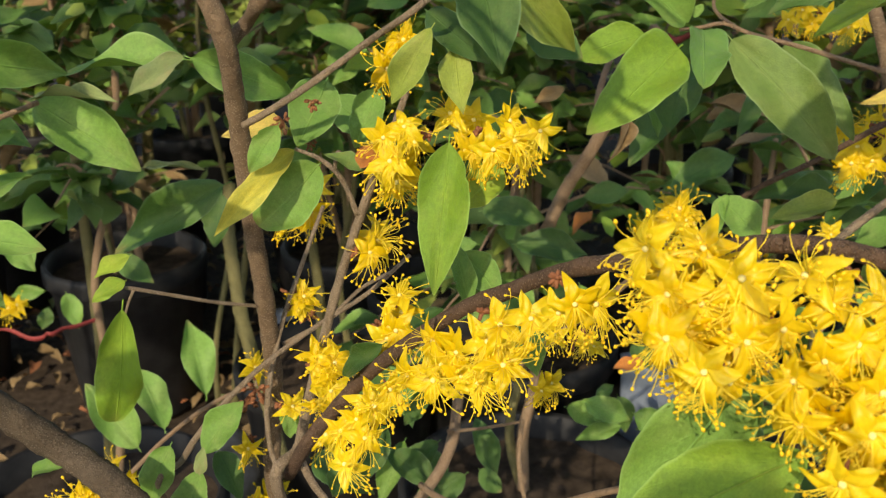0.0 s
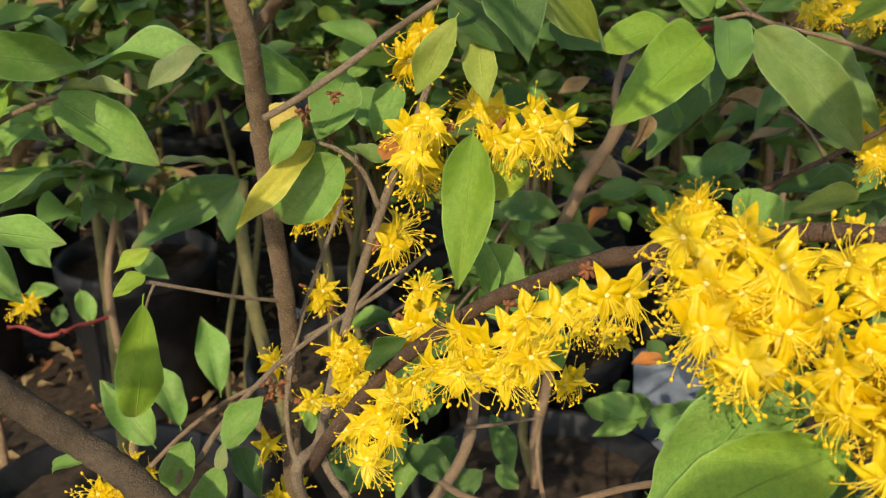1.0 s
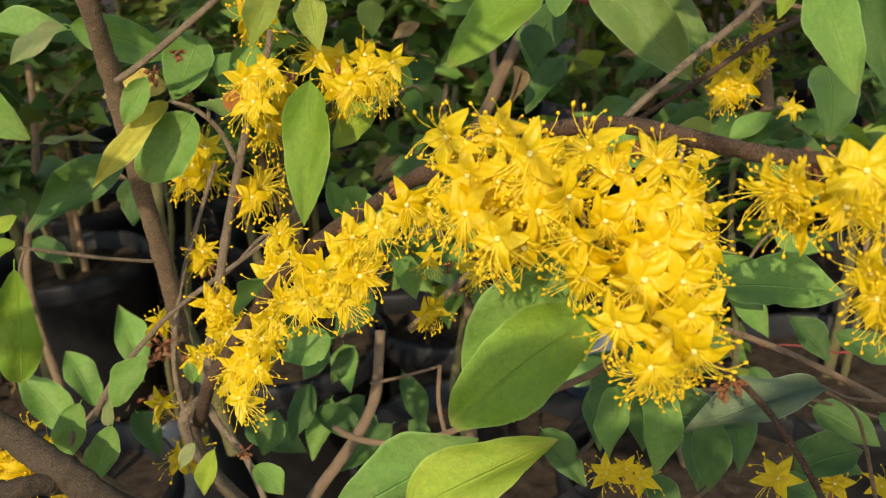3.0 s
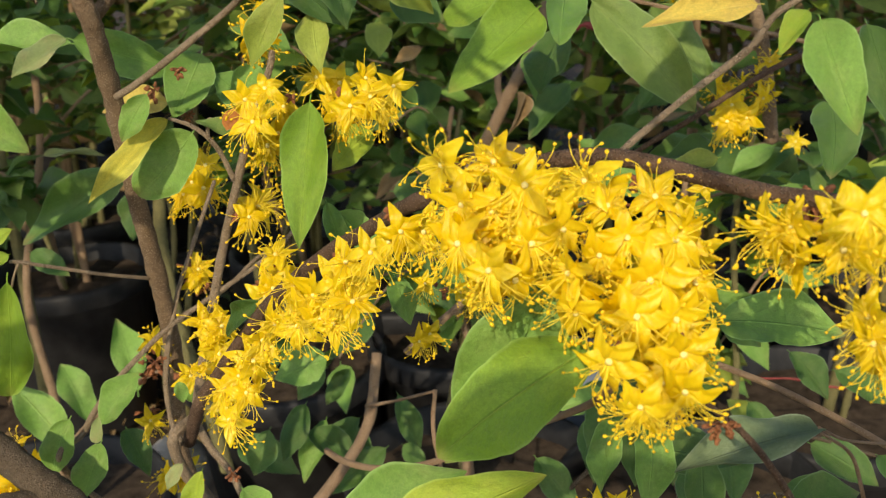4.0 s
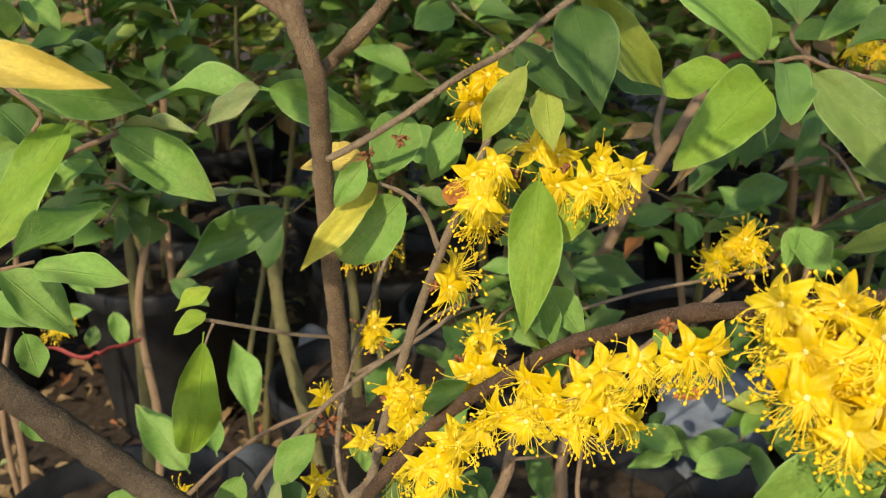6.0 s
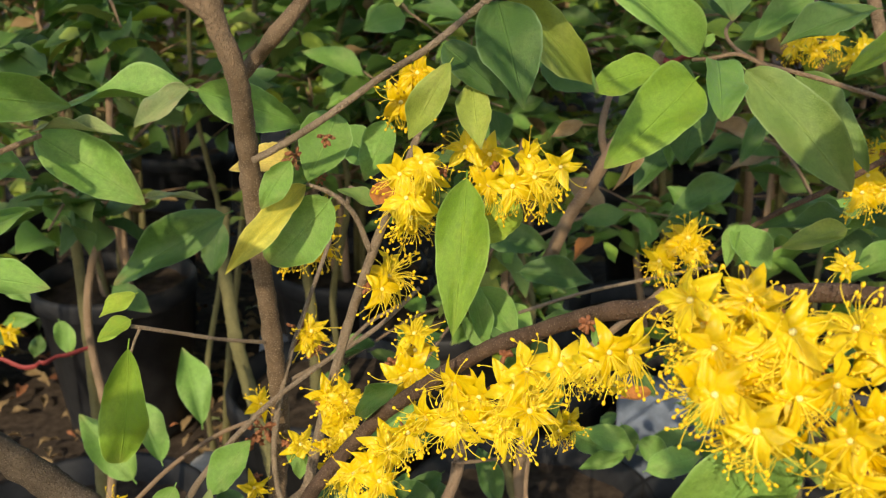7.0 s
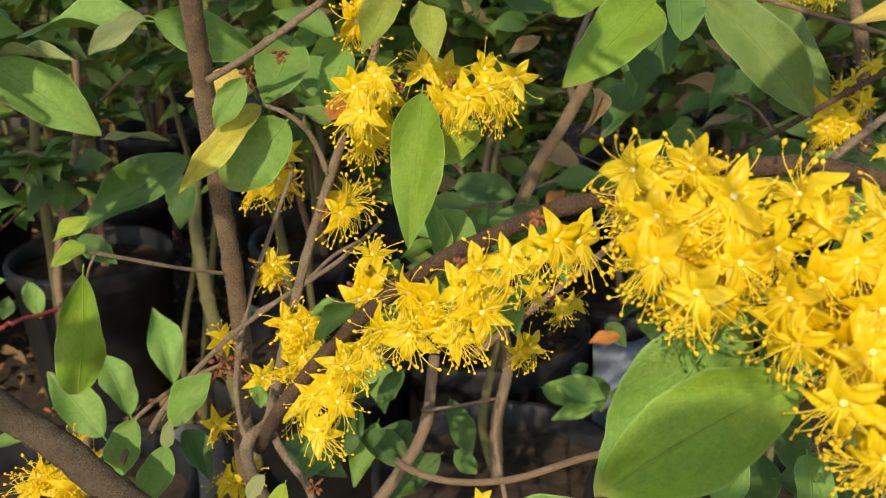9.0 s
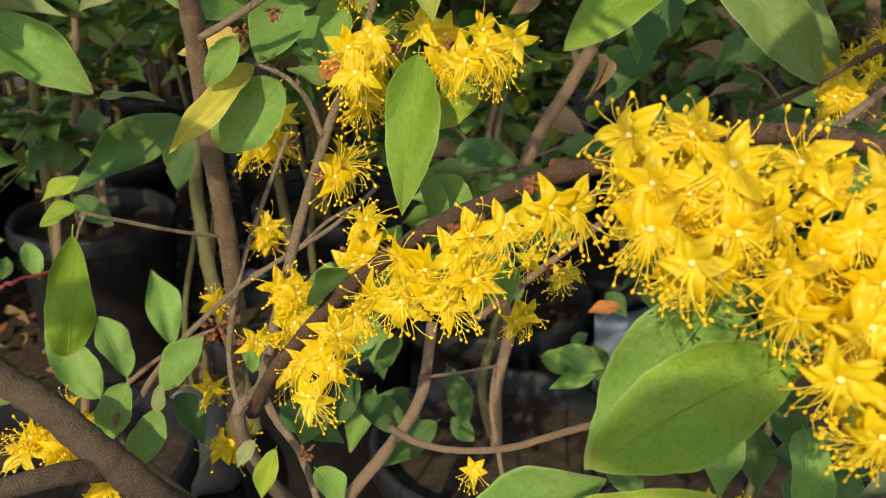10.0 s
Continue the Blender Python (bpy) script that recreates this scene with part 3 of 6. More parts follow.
stem(shrub, 'twig', [(-0.0606, 0.2896, 0.5665), (-0.0664, 0.2996, 0.5737), (-0.0675, 0.3083, 0.5906), (-0.0617, 0.3192, 0.6162), (-0.0557, 0.3304, 0.6326), (-0.0468, 0.3436, 0.6546)], 0.0011, 0.0008, 'bark_grey')
stem(shrub, 'twig', [(-0.0900, 0.4000, 0.4200), (-0.1064, 0.2937, 0.5530), (-0.0982, 0.2947, 0.5718), (-0.0869, 0.2947, 0.5879), (-0.0750, 0.3026, 0.5987), (-0.0644, 0.3060, 0.6073), (-0.0486, 0.3177, 0.6149), (-0.0293, 0.3244, 0.6253), (-0.0130, 0.3329, 0.6376)], 0.0013, 0.0008, 'bark_grey')
stem(shrub, 'twig', [(-0.0627, 0.3203, 0.6061), (-0.0455, 0.3271, 0.6136), (-0.0323, 0.3336, 0.6238), (-0.0189, 0.3362, 0.6302)], 0.0008, 0.0007, 'bark_grey')
stem(shrub, 'twig', [(-0.1707, 0.4140, 0.4834), (-0.1444, 0.4121, 0.5101), (-0.1148, 0.3980, 0.5369), (-0.0914, 0.3912, 0.5504)], 0.0013, 0.0009, 'bark_tan')
stem(shrub, 'bough', [(-0.0587, 0.2931, 0.5656), (-0.0467, 0.2715, 0.5929), (-0.0382, 0.2686, 0.6049), (-0.0236, 0.2577, 0.6259), (-0.0095, 0.2401, 0.6452), (-0.0010, 0.2345, 0.6537), (0.0090, 0.2279, 0.6628), (0.0183, 0.2194, 0.6702), (0.0270, 0.2098, 0.6780), (0.0352, 0.1988, 0.6851), (0.0522, 0.1787, 0.6951), (0.0636, 0.1663, 0.7021), (0.0746, 0.1605, 0.7038), (0.0855, 0.1570, 0.7019), (0.1005, 0.1490, 0.6985), (0.1125, 0.1421, 0.6975), (0.1243, 0.1350, 0.6958), (0.1445, 0.1264, 0.6910)], 0.0025, 0.0016, 'bark_dark')
stem(shrub, 'branch', [(0.0763, 0.1615, 0.7035), (0.0824, 0.1631, 0.7081), (0.0938, 0.1658, 0.7158), (0.1047, 0.1671, 0.7231), (0.1120, 0.1712, 0.7297), (0.1263, 0.1734, 0.7364)], 0.0008, 0.0007, 'bark_grey')
stem(shrub, 'twig', [(0.0957, 0.3931, 0.6108), (0.0784, 0.3962, 0.5936), (0.0625, 0.3979, 0.5792), (0.0451, 0.3972, 0.5649), (0.0239, 0.4036, 0.5435)], 0.0016, 0.0019, 'bark_tan')
stem(shrub, 'twig', [(-0.0113, 0.3267, 0.5370), (-0.0020, 0.3146, 0.5382), (0.0133, 0.3033, 0.5413), (0.0335, 0.2887, 0.5519), (0.0566, 0.2716, 0.5714), (0.0811, 0.2277, 0.6071), (0.0885, 0.2097, 0.6254)], 0.0014, 0.0012, 'bark_tan')
stem(shrub, 'twig', [(-0.0539, 0.2882, 0.5779), (-0.0485, 0.2839, 0.5678), (-0.0407, 0.2797, 0.5577), (-0.0349, 0.2734, 0.5427), (-0.0311, 0.2674, 0.5284)], 0.0015, 0.0012, 'bark_grey')
stem(shrub, 'stem', [(0.0063, 0.4453, 0.5234), (0.0000, 0.4209, 0.4942), (-0.0158, 0.4014, 0.4766), (-0.0378, 0.3814, 0.4577), (-0.0520, 0.3711, 0.4321)], 0.0028, 0.0033, 'bark_tan')
stem(shrub, 'twig', [(-0.0007, 0.4244, 0.5028), (0.0160, 0.4148, 0.5101), (0.0375, 0.4059, 0.5194)], 0.0010, 0.0007, 'bark_tan')
stem(shrub, 'twig', [(0.0372, 0.4061, 0.5199), (0.0350, 0.3983, 0.5009), (0.0381, 0.3898, 0.4803), (0.0420, 0.3802, 0.4572)], 0.0011, 0.0012, 'bark_tan')
stem(shrub, 'twig', [(0.0322, 0.4161, 0.5908), (0.0616, 0.4090, 0.6034), (0.0957, 0.4012, 0.6141), (0.1214, 0.4033, 0.6185)], 0.0008, 0.0008, 'bark_grey')
stem(shrub, 'branch', [(0.1112, 0.4261, 0.5976), (0.1302, 0.3917, 0.6391), (0.1562, 0.3751, 0.6615), (0.1885, 0.3701, 0.6820), (0.2300, 0.3752, 0.6969)], 0.0011, 0.0014, 'bark_dark')
stem(shrub, 'bough', [(-0.0600, 0.4100, 0.4000), (-0.0785, 0.2718, 0.5374), (-0.0976, 0.2558, 0.5721), (-0.1131, 0.2591, 0.5870), (-0.1330, 0.2680, 0.5959), (-0.1615, 0.2562, 0.6330), (-0.1732, 0.2524, 0.6530), (-0.1847, 0.2493, 0.6748), (-0.1990, 0.2446, 0.6998)], 0.0056, 0.0047, 'bark_umber')
stem(shrub, 'branch', [(-0.0982, 0.2591, 0.5663), (-0.1061, 0.2443, 0.5754), (-0.1217, 0.2330, 0.5778), (-0.1387, 0.2265, 0.5766)], 0.0040, 0.0029, 'bark_umber')
stem(shrub, 'branch', [(-0.1559, 0.2565, 0.6328), (-0.1686, 0.2587, 0.6276), (-0.1931, 0.2598, 0.6183), (-0.2123, 0.2621, 0.6114)], 0.0023, 0.0020, 'bark_umber')
stem(shrub, 'branch', [(-0.1714, 0.2523, 0.6523), (-0.1788, 0.2452, 0.6543), (-0.1886, 0.2368, 0.6568)], 0.0037, 0.0030, 'bark_umber')
stem(shrub, 'twig', [(-0.2215, 0.3010, 0.6558), (-0.2056, 0.2998, 0.6665), (-0.1971, 0.3024, 0.6724), (-0.1713, 0.3036, 0.6880), (-0.1537, 0.3058, 0.6978), (-0.1401, 0.3169, 0.7026)], 0.0016, 0.0009, 'bark_tan')
stem(shrub, 'twig', [(-0.1848, 0.2657, 0.7226), (-0.1728, 0.2668, 0.7304), (-0.1627, 0.2665, 0.7343), (-0.1527, 0.2634, 0.7305), (-0.1440, 0.2640, 0.7231), (-0.1420, 0.2652, 0.7192), (-0.1445, 0.2636, 0.7149)], 0.0011, 0.0006, 'bark_tan')
stem(shrub, 'twig', [(-0.1728, 0.2668, 0.7304), (-0.1692, 0.2653, 0.7360), (-0.1668, 0.2736, 0.7419), (-0.1571, 0.3015, 0.7499), (-0.1460, 0.3174, 0.7586)], 0.0008, 0.0010, 'bark_tan')
stem(shrub, 'twig', [(-0.1894, 0.2589, 0.6680), (-0.1765, 0.2626, 0.6691), (-0.1654, 0.2663, 0.6703), (-0.1540, 0.2701, 0.6720)], 0.0007, 0.0006, 'bark_tan')
stem(shrub, 'twig', [(0.1980, 0.3200, 0.6957), (0.1550, 0.3300, 0.7070), (0.1303, 0.3349, 0.7143), (0.1129, 0.3389, 0.7188), (0.1035, 0.3425, 0.7222), (0.0955, 0.3467, 0.7203), (0.0917, 0.3581, 0.7182)], 0.0009, 0.0007, 'bark_tan')
stem(shrub, 'twig', [(0.1092, 0.3405, 0.7199), (0.1029, 0.3482, 0.7247), (0.1044, 0.3618, 0.7287), (0.1106, 0.3694, 0.7332)], 0.0008, 0.0006, 'bark_tan')
stem(shrub, 'twig', [(0.1118, 0.1960, 0.6359), (0.1352, 0.2021, 0.6216), (0.1693, 0.2046, 0.5986), (0.2044, 0.2049, 0.5701)], 0.0009, 0.0011, 'bark_tan')
stem(shrub, 'twig', [(0.0835, 0.1229, 0.6681), (0.0944, 0.1303, 0.6561), (0.1044, 0.1368, 0.6417), (0.1148, 0.1417, 0.6233), (0.1234, 0.1467, 0.6049)], 0.0006, 0.0009, 'bark_dark')
stem(shrub, 'twig', [(0.1278, 0.1692, 0.6315), (0.1387, 0.1776, 0.6222), (0.1568, 0.1913, 0.6110)], 0.0004, 0.0004, 'bark_tan')
stem(shrub, 'twig', [(0.1284, 0.1687, 0.6302), (0.1398, 0.1763, 0.6190), (0.1471, 0.1830, 0.6049), (0.1539, 0.1867, 0.5831)], 0.0004, 0.0006, 'bark_tan')
stem(shrub, 'twig', [(-0.1407, 0.1687, 0.7432), (-0.1260, 0.1645, 0.7491), (-0.1172, 0.1625, 0.7519), (-0.1128, 0.1606, 0.7527)], 0.0004, 0.0003, 'bark_tan')
stem(shrub, 'stem', [(0.1899, 0.4347, 0.7373), (0.1934, 0.4287, 0.7202), (0.1993, 0.4201, 0.6959), (0.2036, 0.4190, 0.6753), (0.2067, 0.4124, 0.6393)], 0.0028, 0.0034, 'bark')
# Unseen twigs added overhead to carry the leaves that block the sun.
stem(shrub, 'twig', [(-0.0662, 0.2791, 0.7974), (-0.1210, 0.1047, 0.8587), (-0.1757, -0.0697, 0.8499)], 0.0015, 0.0007, 'bark_tan')
stem(shrub, 'twig', [(-0.0662, 0.2791, 0.7974), (0.0135, 0.1765, 0.8624), (0.0933, 0.0740, 0.8574)], 0.0015, 0.0007, 'bark_tan')
stem(shrub, 'twig', [(-0.0662, 0.2791, 0.7974), (-0.1039, 0.1944, 0.8769), (-0.1415, 0.1097, 0.8864)], 0.0015, 0.0007, 'bark_tan')
stem(shrub, 'twig', [(-0.0662, 0.2791, 0.7974), (-0.0372, 0.1590, 0.8780), (-0.0082, 0.0390, 0.8886)], 0.0015, 0.0007, 'bark_tan')
stem(shrub, 'twig', [(-0.0662, 0.2791, 0.7974), (-0.1413, 0.1811, 0.8709), (-0.2164, 0.0831, 0.8743)], 0.0015, 0.0007, 'bark_tan')
stem(shrub, 'twig', [(-0.0662, 0.2791, 0.7974), (-0.0469, 0.0223, 0.8846), (-0.0275, -0.2344, 0.9018)], 0.0015, 0.0007, 'bark_tan')
stem(shrub, 'twig', [(-0.0662, 0.2791, 0.7974), (0.0442, 0.2029, 0.8640), (0.1545, 0.1267, 0.8606)], 0.0015, 0.0007, 'bark_tan')
stem(shrub, 'twig', [(-0.0662, 0.2791, 0.7974), (-0.0084, 0.0357, 0.8694), (0.0494, -0.2077, 0.8714)], 0.0015, 0.0007, 'bark_tan')
stem(shrub, 'twig', [(-0.0662, 0.2791, 0.7974), (0.0078, 0.0468, 0.8577), (0.0818, -0.1855, 0.8480)], 0.0015, 0.0007, 'bark_tan')
stem(shrub, 'twig', [(-0.0662, 0.2791, 0.7974), (-0.0248, 0.0435, 0.8559), (0.0167, -0.1921, 0.8444)], 0.0015, 0.0007, 'bark_tan')

leaf(shrub, (-0.1264, 0.2069, 0.7519), (-0.1307, 0.1943, 0.7518), 0.0036, (0.89, -0.31, 0.33), 'orange', 0.12, 0.15)
leaf(shrub, (-0.1132, 0.1606, 0.7527), (-0.0769, 0.1529, 0.7476), 0.0095, (-0.13, -0.89, 0.43), 'yellow', 0.15, 0.15)
leaf(shrub, (-0.1574, 0.2864, 0.7239), (-0.1276, 0.3189, 0.7120), 0.0164, (0.75, -0.65, 0.12), 'green', 0.12, 0.15)
leaf(shrub, (-0.0980, 0.3557, 0.7117), (-0.1446, 0.3484, 0.7082), 0.0171, (-0.00, -0.40, 0.92), 'green', 0.12, 0.15)
leaf(shrub, (-0.0957, 0.3444, 0.7141), (-0.1108, 0.3245, 0.7042), 0.0105, (0.29, -0.59, 0.75), 'pale', 0.12, 0.15)
leaf(shrub, (-0.0900, 0.3367, 0.7140), (-0.0557, 0.3480, 0.6987), 0.0173, (0.38, -0.91, 0.19), 'green', 0.12, 0.15)
leaf(shrub, (-0.0382, 0.3124, 0.7095), (-0.0466, 0.2973, 0.6904), 0.0185, (0.18, -0.81, 0.56), 'green', 0.12, 0.15)
leaf(shrub, (-0.0531, 0.3160, 0.6927), (-0.0753, 0.3093, 0.6921), 0.0118, (0.19, -0.71, 0.68), 'yellow', 0.12, 0.15)
leaf(shrub, (-0.0486, 0.2739, 0.7027), (-0.0586, 0.2718, 0.6886), 0.0090, (0.02, -0.99, 0.14), 'green', 0.12, 0.15)
leaf(shrub, (-0.0464, 0.2858, 0.6925), (-0.0675, 0.2595, 0.6732), 0.0103, (0.21, -0.68, 0.70), 'gold', 0.12, 0.15)
leaf(shrub, (-0.0391, 0.2859, 0.6870), (-0.0602, 0.2851, 0.6661), 0.0188, (-0.10, -0.99, 0.14), 'green', 0.12, 0.15, 0.95, 0.48)
leaf(shrub, (0.0034, 0.2639, 0.6992), (-0.0010, 0.2401, 0.6602), 0.0163, (-0.09, -0.78, 0.62), 'fresh', 0.05, 0.15, 0.84, 0.90)
leaf(shrub, (-0.1452, 0.3253, 0.7010), (-0.1111, 0.3264, 0.6743), 0.0202, (0.31, -0.88, 0.36), 'green', 0.12, 0.15)
leaf(shrub, (-0.1442, 0.3232, 0.7040), (-0.1110, 0.3136, 0.7044), 0.0055, (-0.09, -0.26, 0.96), 'pale', 0.12, 0.15)
leaf(shrub, (-0.1015, 0.2783, 0.6597), (-0.1121, 0.2724, 0.6541), 0.0072, (-0.08, -0.60, 0.80), 'lime', 0.12, 0.15)
leaf(shrub, (-0.1035, 0.2765, 0.6515), (-0.1125, 0.2698, 0.6471), 0.0072, (0.10, -0.64, 0.76), 'lime', 0.12, 0.15)
leaf(shrub, (-0.1041, 0.2718, 0.6426), (-0.1147, 0.2782, 0.5960), 0.0169, (0.13, -0.98, -0.16), 'fresh', 0.1, 0.10, 1.25, 0.52)
leaf(shrub, (-0.1956, 0.4965, 0.4496), (-0.2285, 0.5096, 0.4879), 0.0244, (0.36, -0.74, 0.56), 'green', 0.12, 0.15)
leaf(shrub, (-0.1648, 0.4631, 0.4833), (-0.1836, 0.4855, 0.5113), 0.0217, (0.54, -0.45, 0.72), 'green', 0.12, 0.15)
leaf(shrub, (-0.1714, 0.5714, 0.4448), (-0.1879, 0.6057, 0.4879), 0.0234, (0.51, -0.57, 0.65), 'green', 0.12, 0.15)
leaf(shrub, (-0.0876, 0.2856, 0.5799), (-0.0736, 0.2935, 0.5967), 0.0135, (-0.17, -0.83, 0.53), 'green', 0.12, 0.15)
leaf(shrub, (-0.0861, 0.2731, 0.5792), (-0.0844, 0.2764, 0.5881), 0.0057, (-0.12, -0.92, 0.37), 'pale', 0.12, 0.15)
leaf(shrub, (-0.0917, 0.2911, 0.5686), (-0.0982, 0.2777, 0.5511), 0.0128, (0.03, -0.80, 0.60), 'green', 0.12, 0.15)
leaf(shrub, (-0.1016, 0.2913, 0.5794), (-0.1099, 0.2839, 0.5600), 0.0129, (-0.05, -0.93, 0.37), 'green', 0.12, 0.15)
leaf(shrub, (-0.1810, 0.3438, 0.6905), (-0.1537, 0.3354, 0.6832), 0.0121, (0.04, -0.58, 0.81), 'green', 0.12, 0.15)
leaf(shrub, (-0.1777, 0.3360, 0.6774), (-0.1559, 0.3297, 0.6898), 0.0102, (-0.44, -0.83, 0.35), 'green', 0.12, 0.15)
leaf(shrub, (-0.1624, 0.2747, 0.6729), (-0.1459, 0.3168, 0.6783), 0.0142, (0.38, -0.26, 0.89), 'green', 0.12, 0.15)
leaf(shrub, (-0.1551, 0.2705, 0.6698), (-0.1249, 0.2711, 0.6659), 0.0136, (0.11, -0.60, 0.79), 'green', 0.12, 0.15)
leaf(shrub, (-0.1557, 0.3112, 0.7070), (-0.1789, 0.2778, 0.6678), 0.0185, (0.13, -0.79, 0.60), 'fresh', 0.12, 0.10)
leaf(shrub, (-0.1770, 0.3368, 0.6973), (-0.2115, 0.3292, 0.6647), 0.0236, (-0.09, -0.94, 0.32), 'green', 0.12, 0.15)
leaf(shrub, (-0.1533, 0.2582, 0.7297), (-0.1618, 0.2473, 0.7174), 0.0084, (0.28, -0.80, 0.52), 'green', 0.12, 0.15)
leaf(shrub, (-0.1595, 0.2893, 0.7504), (-0.1534, 0.2768, 0.7413), 0.0107, (0.58, -0.28, 0.77), 'lime', 0.12, 0.15)
leaf(shrub, (-0.1564, 0.2954, 0.7498), (-0.1419, 0.2874, 0.7412), 0.0094, (0.18, -0.56, 0.81), 'green', 0.12, 0.15)
leaf(shrub, (-0.1663, 0.2945, 0.7494), (-0.1735, 0.2853, 0.7419), 0.0090, (0.26, -0.73, 0.64), 'green', 0.12, 0.15)
leaf(shrub, (-0.1578, 0.2804, 0.7596), (-0.1701, 0.2512, 0.7482), 0.0135, (0.34, -0.46, 0.82), 'green', 0.12, 0.15)
leaf(shrub, (-0.1512, 0.3055, 0.7605), (-0.1648, 0.3002, 0.7479), 0.0135, (-0.01, -0.92, 0.39), 'deep', 0.12, 0.15)
leaf(shrub, (-0.1450, 0.3185, 0.7615), (-0.1438, 0.3080, 0.7483), 0.0079, (-0.13, -0.78, 0.61), 'green', 0.12, 0.15)
leaf(shrub, (-0.1360, 0.3184, 0.7594), (-0.1147, 0.3106, 0.7499), 0.0092, (0.07, -0.69, 0.72), 'green', 0.12, 0.15)
leaf(shrub, (-0.1398, 0.3128, 0.7617), (-0.1346, 0.3063, 0.7522), 0.0086, (0.57, -0.50, 0.65), 'green', 0.12, 0.15)
leaf(shrub, (-0.1955, 0.3247, 0.6481), (-0.1685, 0.3239, 0.6223), 0.0194, (0.57, -0.54, 0.62), 'green', 0.12, 0.15)
leaf(shrub, (-0.2248, 0.3515, 0.6258), (-0.1998, 0.3492, 0.6139), 0.0148, (0.35, -0.46, 0.82), 'green', 0.12, 0.15)
leaf(shrub, (-0.2688, 0.3841, 0.5882), (-0.2355, 0.3780, 0.5632), 0.0262, (0.48, -0.45, 0.75), 'green', 0.12, 0.15)
leaf(shrub, (-0.1868, 0.3174, 0.6251), (-0.1811, 0.3125, 0.6094), 0.0131, (0.68, -0.60, 0.43), 'green', 0.12, 0.15)
leaf(shrub, (-0.1982, 0.2963, 0.6013), (-0.1989, 0.2905, 0.5847), 0.0099, (0.20, -0.93, 0.31), 'green', 0.12, 0.15)
leaf(shrub, (-0.1712, 0.2777, 0.6125), (-0.1617, 0.2755, 0.6042), 0.0092, (0.53, -0.45, 0.72), 'green', 0.12, 0.15)
leaf(shrub, (-0.1786, 0.3117, 0.7132), (-0.1640, 0.3076, 0.6981), 0.0159, (0.49, -0.60, 0.64), 'deep', 0.12, 0.15)
leaf(shrub, (-0.1941, 0.3069, 0.7027), (-0.1737, 0.2941, 0.6963), 0.0107, (-0.02, -0.47, 0.88), 'green', 0.12, 0.15)
leaf(shrub, (-0.2066, 0.3024, 0.6921), (-0.1952, 0.3004, 0.6840), 0.0091, (0.42, -0.56, 0.72), 'green', 0.12, 0.15)
leaf(shrub, (-0.1431, 0.2697, 0.5833), (-0.1258, 0.2619, 0.5924), 0.0073, (-0.57, -0.46, 0.69), 'green', 0.12, 0.15)
leaf(shrub, (-0.0163, 0.2625, 0.6958), (-0.0256, 0.2689, 0.6936), 0.0084, (-0.57, -0.66, 0.49), 'orange', 0.12, 0.15)
leaf(shrub, (-0.0238, 0.2744, 0.6885), (-0.0356, 0.2784, 0.6931), 0.0059, (0.11, -0.58, 0.80), 'olive', 0.12, 0.15)
leaf(shrub, (0.0391, 0.2807, 0.7116), (0.0294, 0.2809, 0.7071), 0.0045, (-0.20, -0.90, 0.39), 'brown', 0.12, 0.15)
leaf(shrub, (0.0124, 0.2653, 0.7490), (0.0178, 0.2426, 0.7238), 0.0177, (0.03, -0.74, 0.67), 'deep', 0.12, 0.15)
leaf(shrub, (0.0166, 0.2779, 0.7509), (0.0448, 0.2944, 0.7194), 0.0147, (0.30, -0.93, -0.22), 'khaki', 0.12, 0.15)
leaf(shrub, (-0.0025, 0.2848, 0.7352), (0.0156, 0.2681, 0.7218), 0.0133, (-0.16, -0.72, 0.68), 'deep', 0.12, 0.15)
leaf(shrub, (-0.0010, 0.2604, 0.7328), (-0.0133, 0.2616, 0.7112), 0.0100, (-0.24, -0.97, 0.09), 'khaki', 0.12, 0.15)
leaf(shrub, (0.0057, 0.2753, 0.7252), (0.0078, 0.2633, 0.7080), 0.0106, (0.00, -0.82, 0.57), 'khaki', 0.12, 0.15)
leaf(shrub, (0.0303, 0.3119, 0.7254), (0.0470, 0.3029, 0.7168), 0.0143, (-0.11, -0.78, 0.61), 'deep', 0.12, 0.15)
leaf(shrub, (0.0103, 0.2659, 0.7529), (0.0300, 0.2580, 0.7611), 0.0090, (-0.50, -0.69, 0.52), 'lime', 0.12, 0.15)
leaf(shrub, (-0.0203, 0.2612, 0.7634), (-0.0369, 0.2560, 0.7519), 0.0108, (-0.08, -0.86, 0.50), 'lime', 0.12, 0.15)
leaf(shrub, (-0.0010, 0.2747, 0.7631), (-0.0030, 0.2638, 0.7496), 0.0131, (-0.32, -0.71, 0.62), 'deep', 0.12, 0.15)
leaf(shrub, (-0.0154, 0.2797, 0.7631), (-0.0146, 0.2684, 0.7476), 0.0099, (0.31, -0.76, 0.57), 'green', 0.12, 0.15)
leaf(shrub, (0.0807, 0.3121, 0.7188), (0.0474, 0.2860, 0.6963), 0.0216, (0.13, -0.74, 0.66), 'fresh', 0.08, 0.15, 0.64, 0.66)
leaf(shrub, (0.0687, 0.3112, 0.7233), (0.0460, 0.3148, 0.7161), 0.0150, (-0.29, -0.79, 0.54), 'fresh', 0.12, 0.15)
leaf(shrub, (0.0983, 0.3711, 0.7188), (0.0523, 0.3553, 0.7557), 0.0208, (0.46, -0.87, 0.19), 'green', 0.12, 0.15)
leaf(shrub, (0.0944, 0.3350, 0.7217), (0.0868, 0.2967, 0.7093), 0.0181, (0.26, -0.34, 0.90), 'green', 0.12, 0.15, 0.6, 0.5)
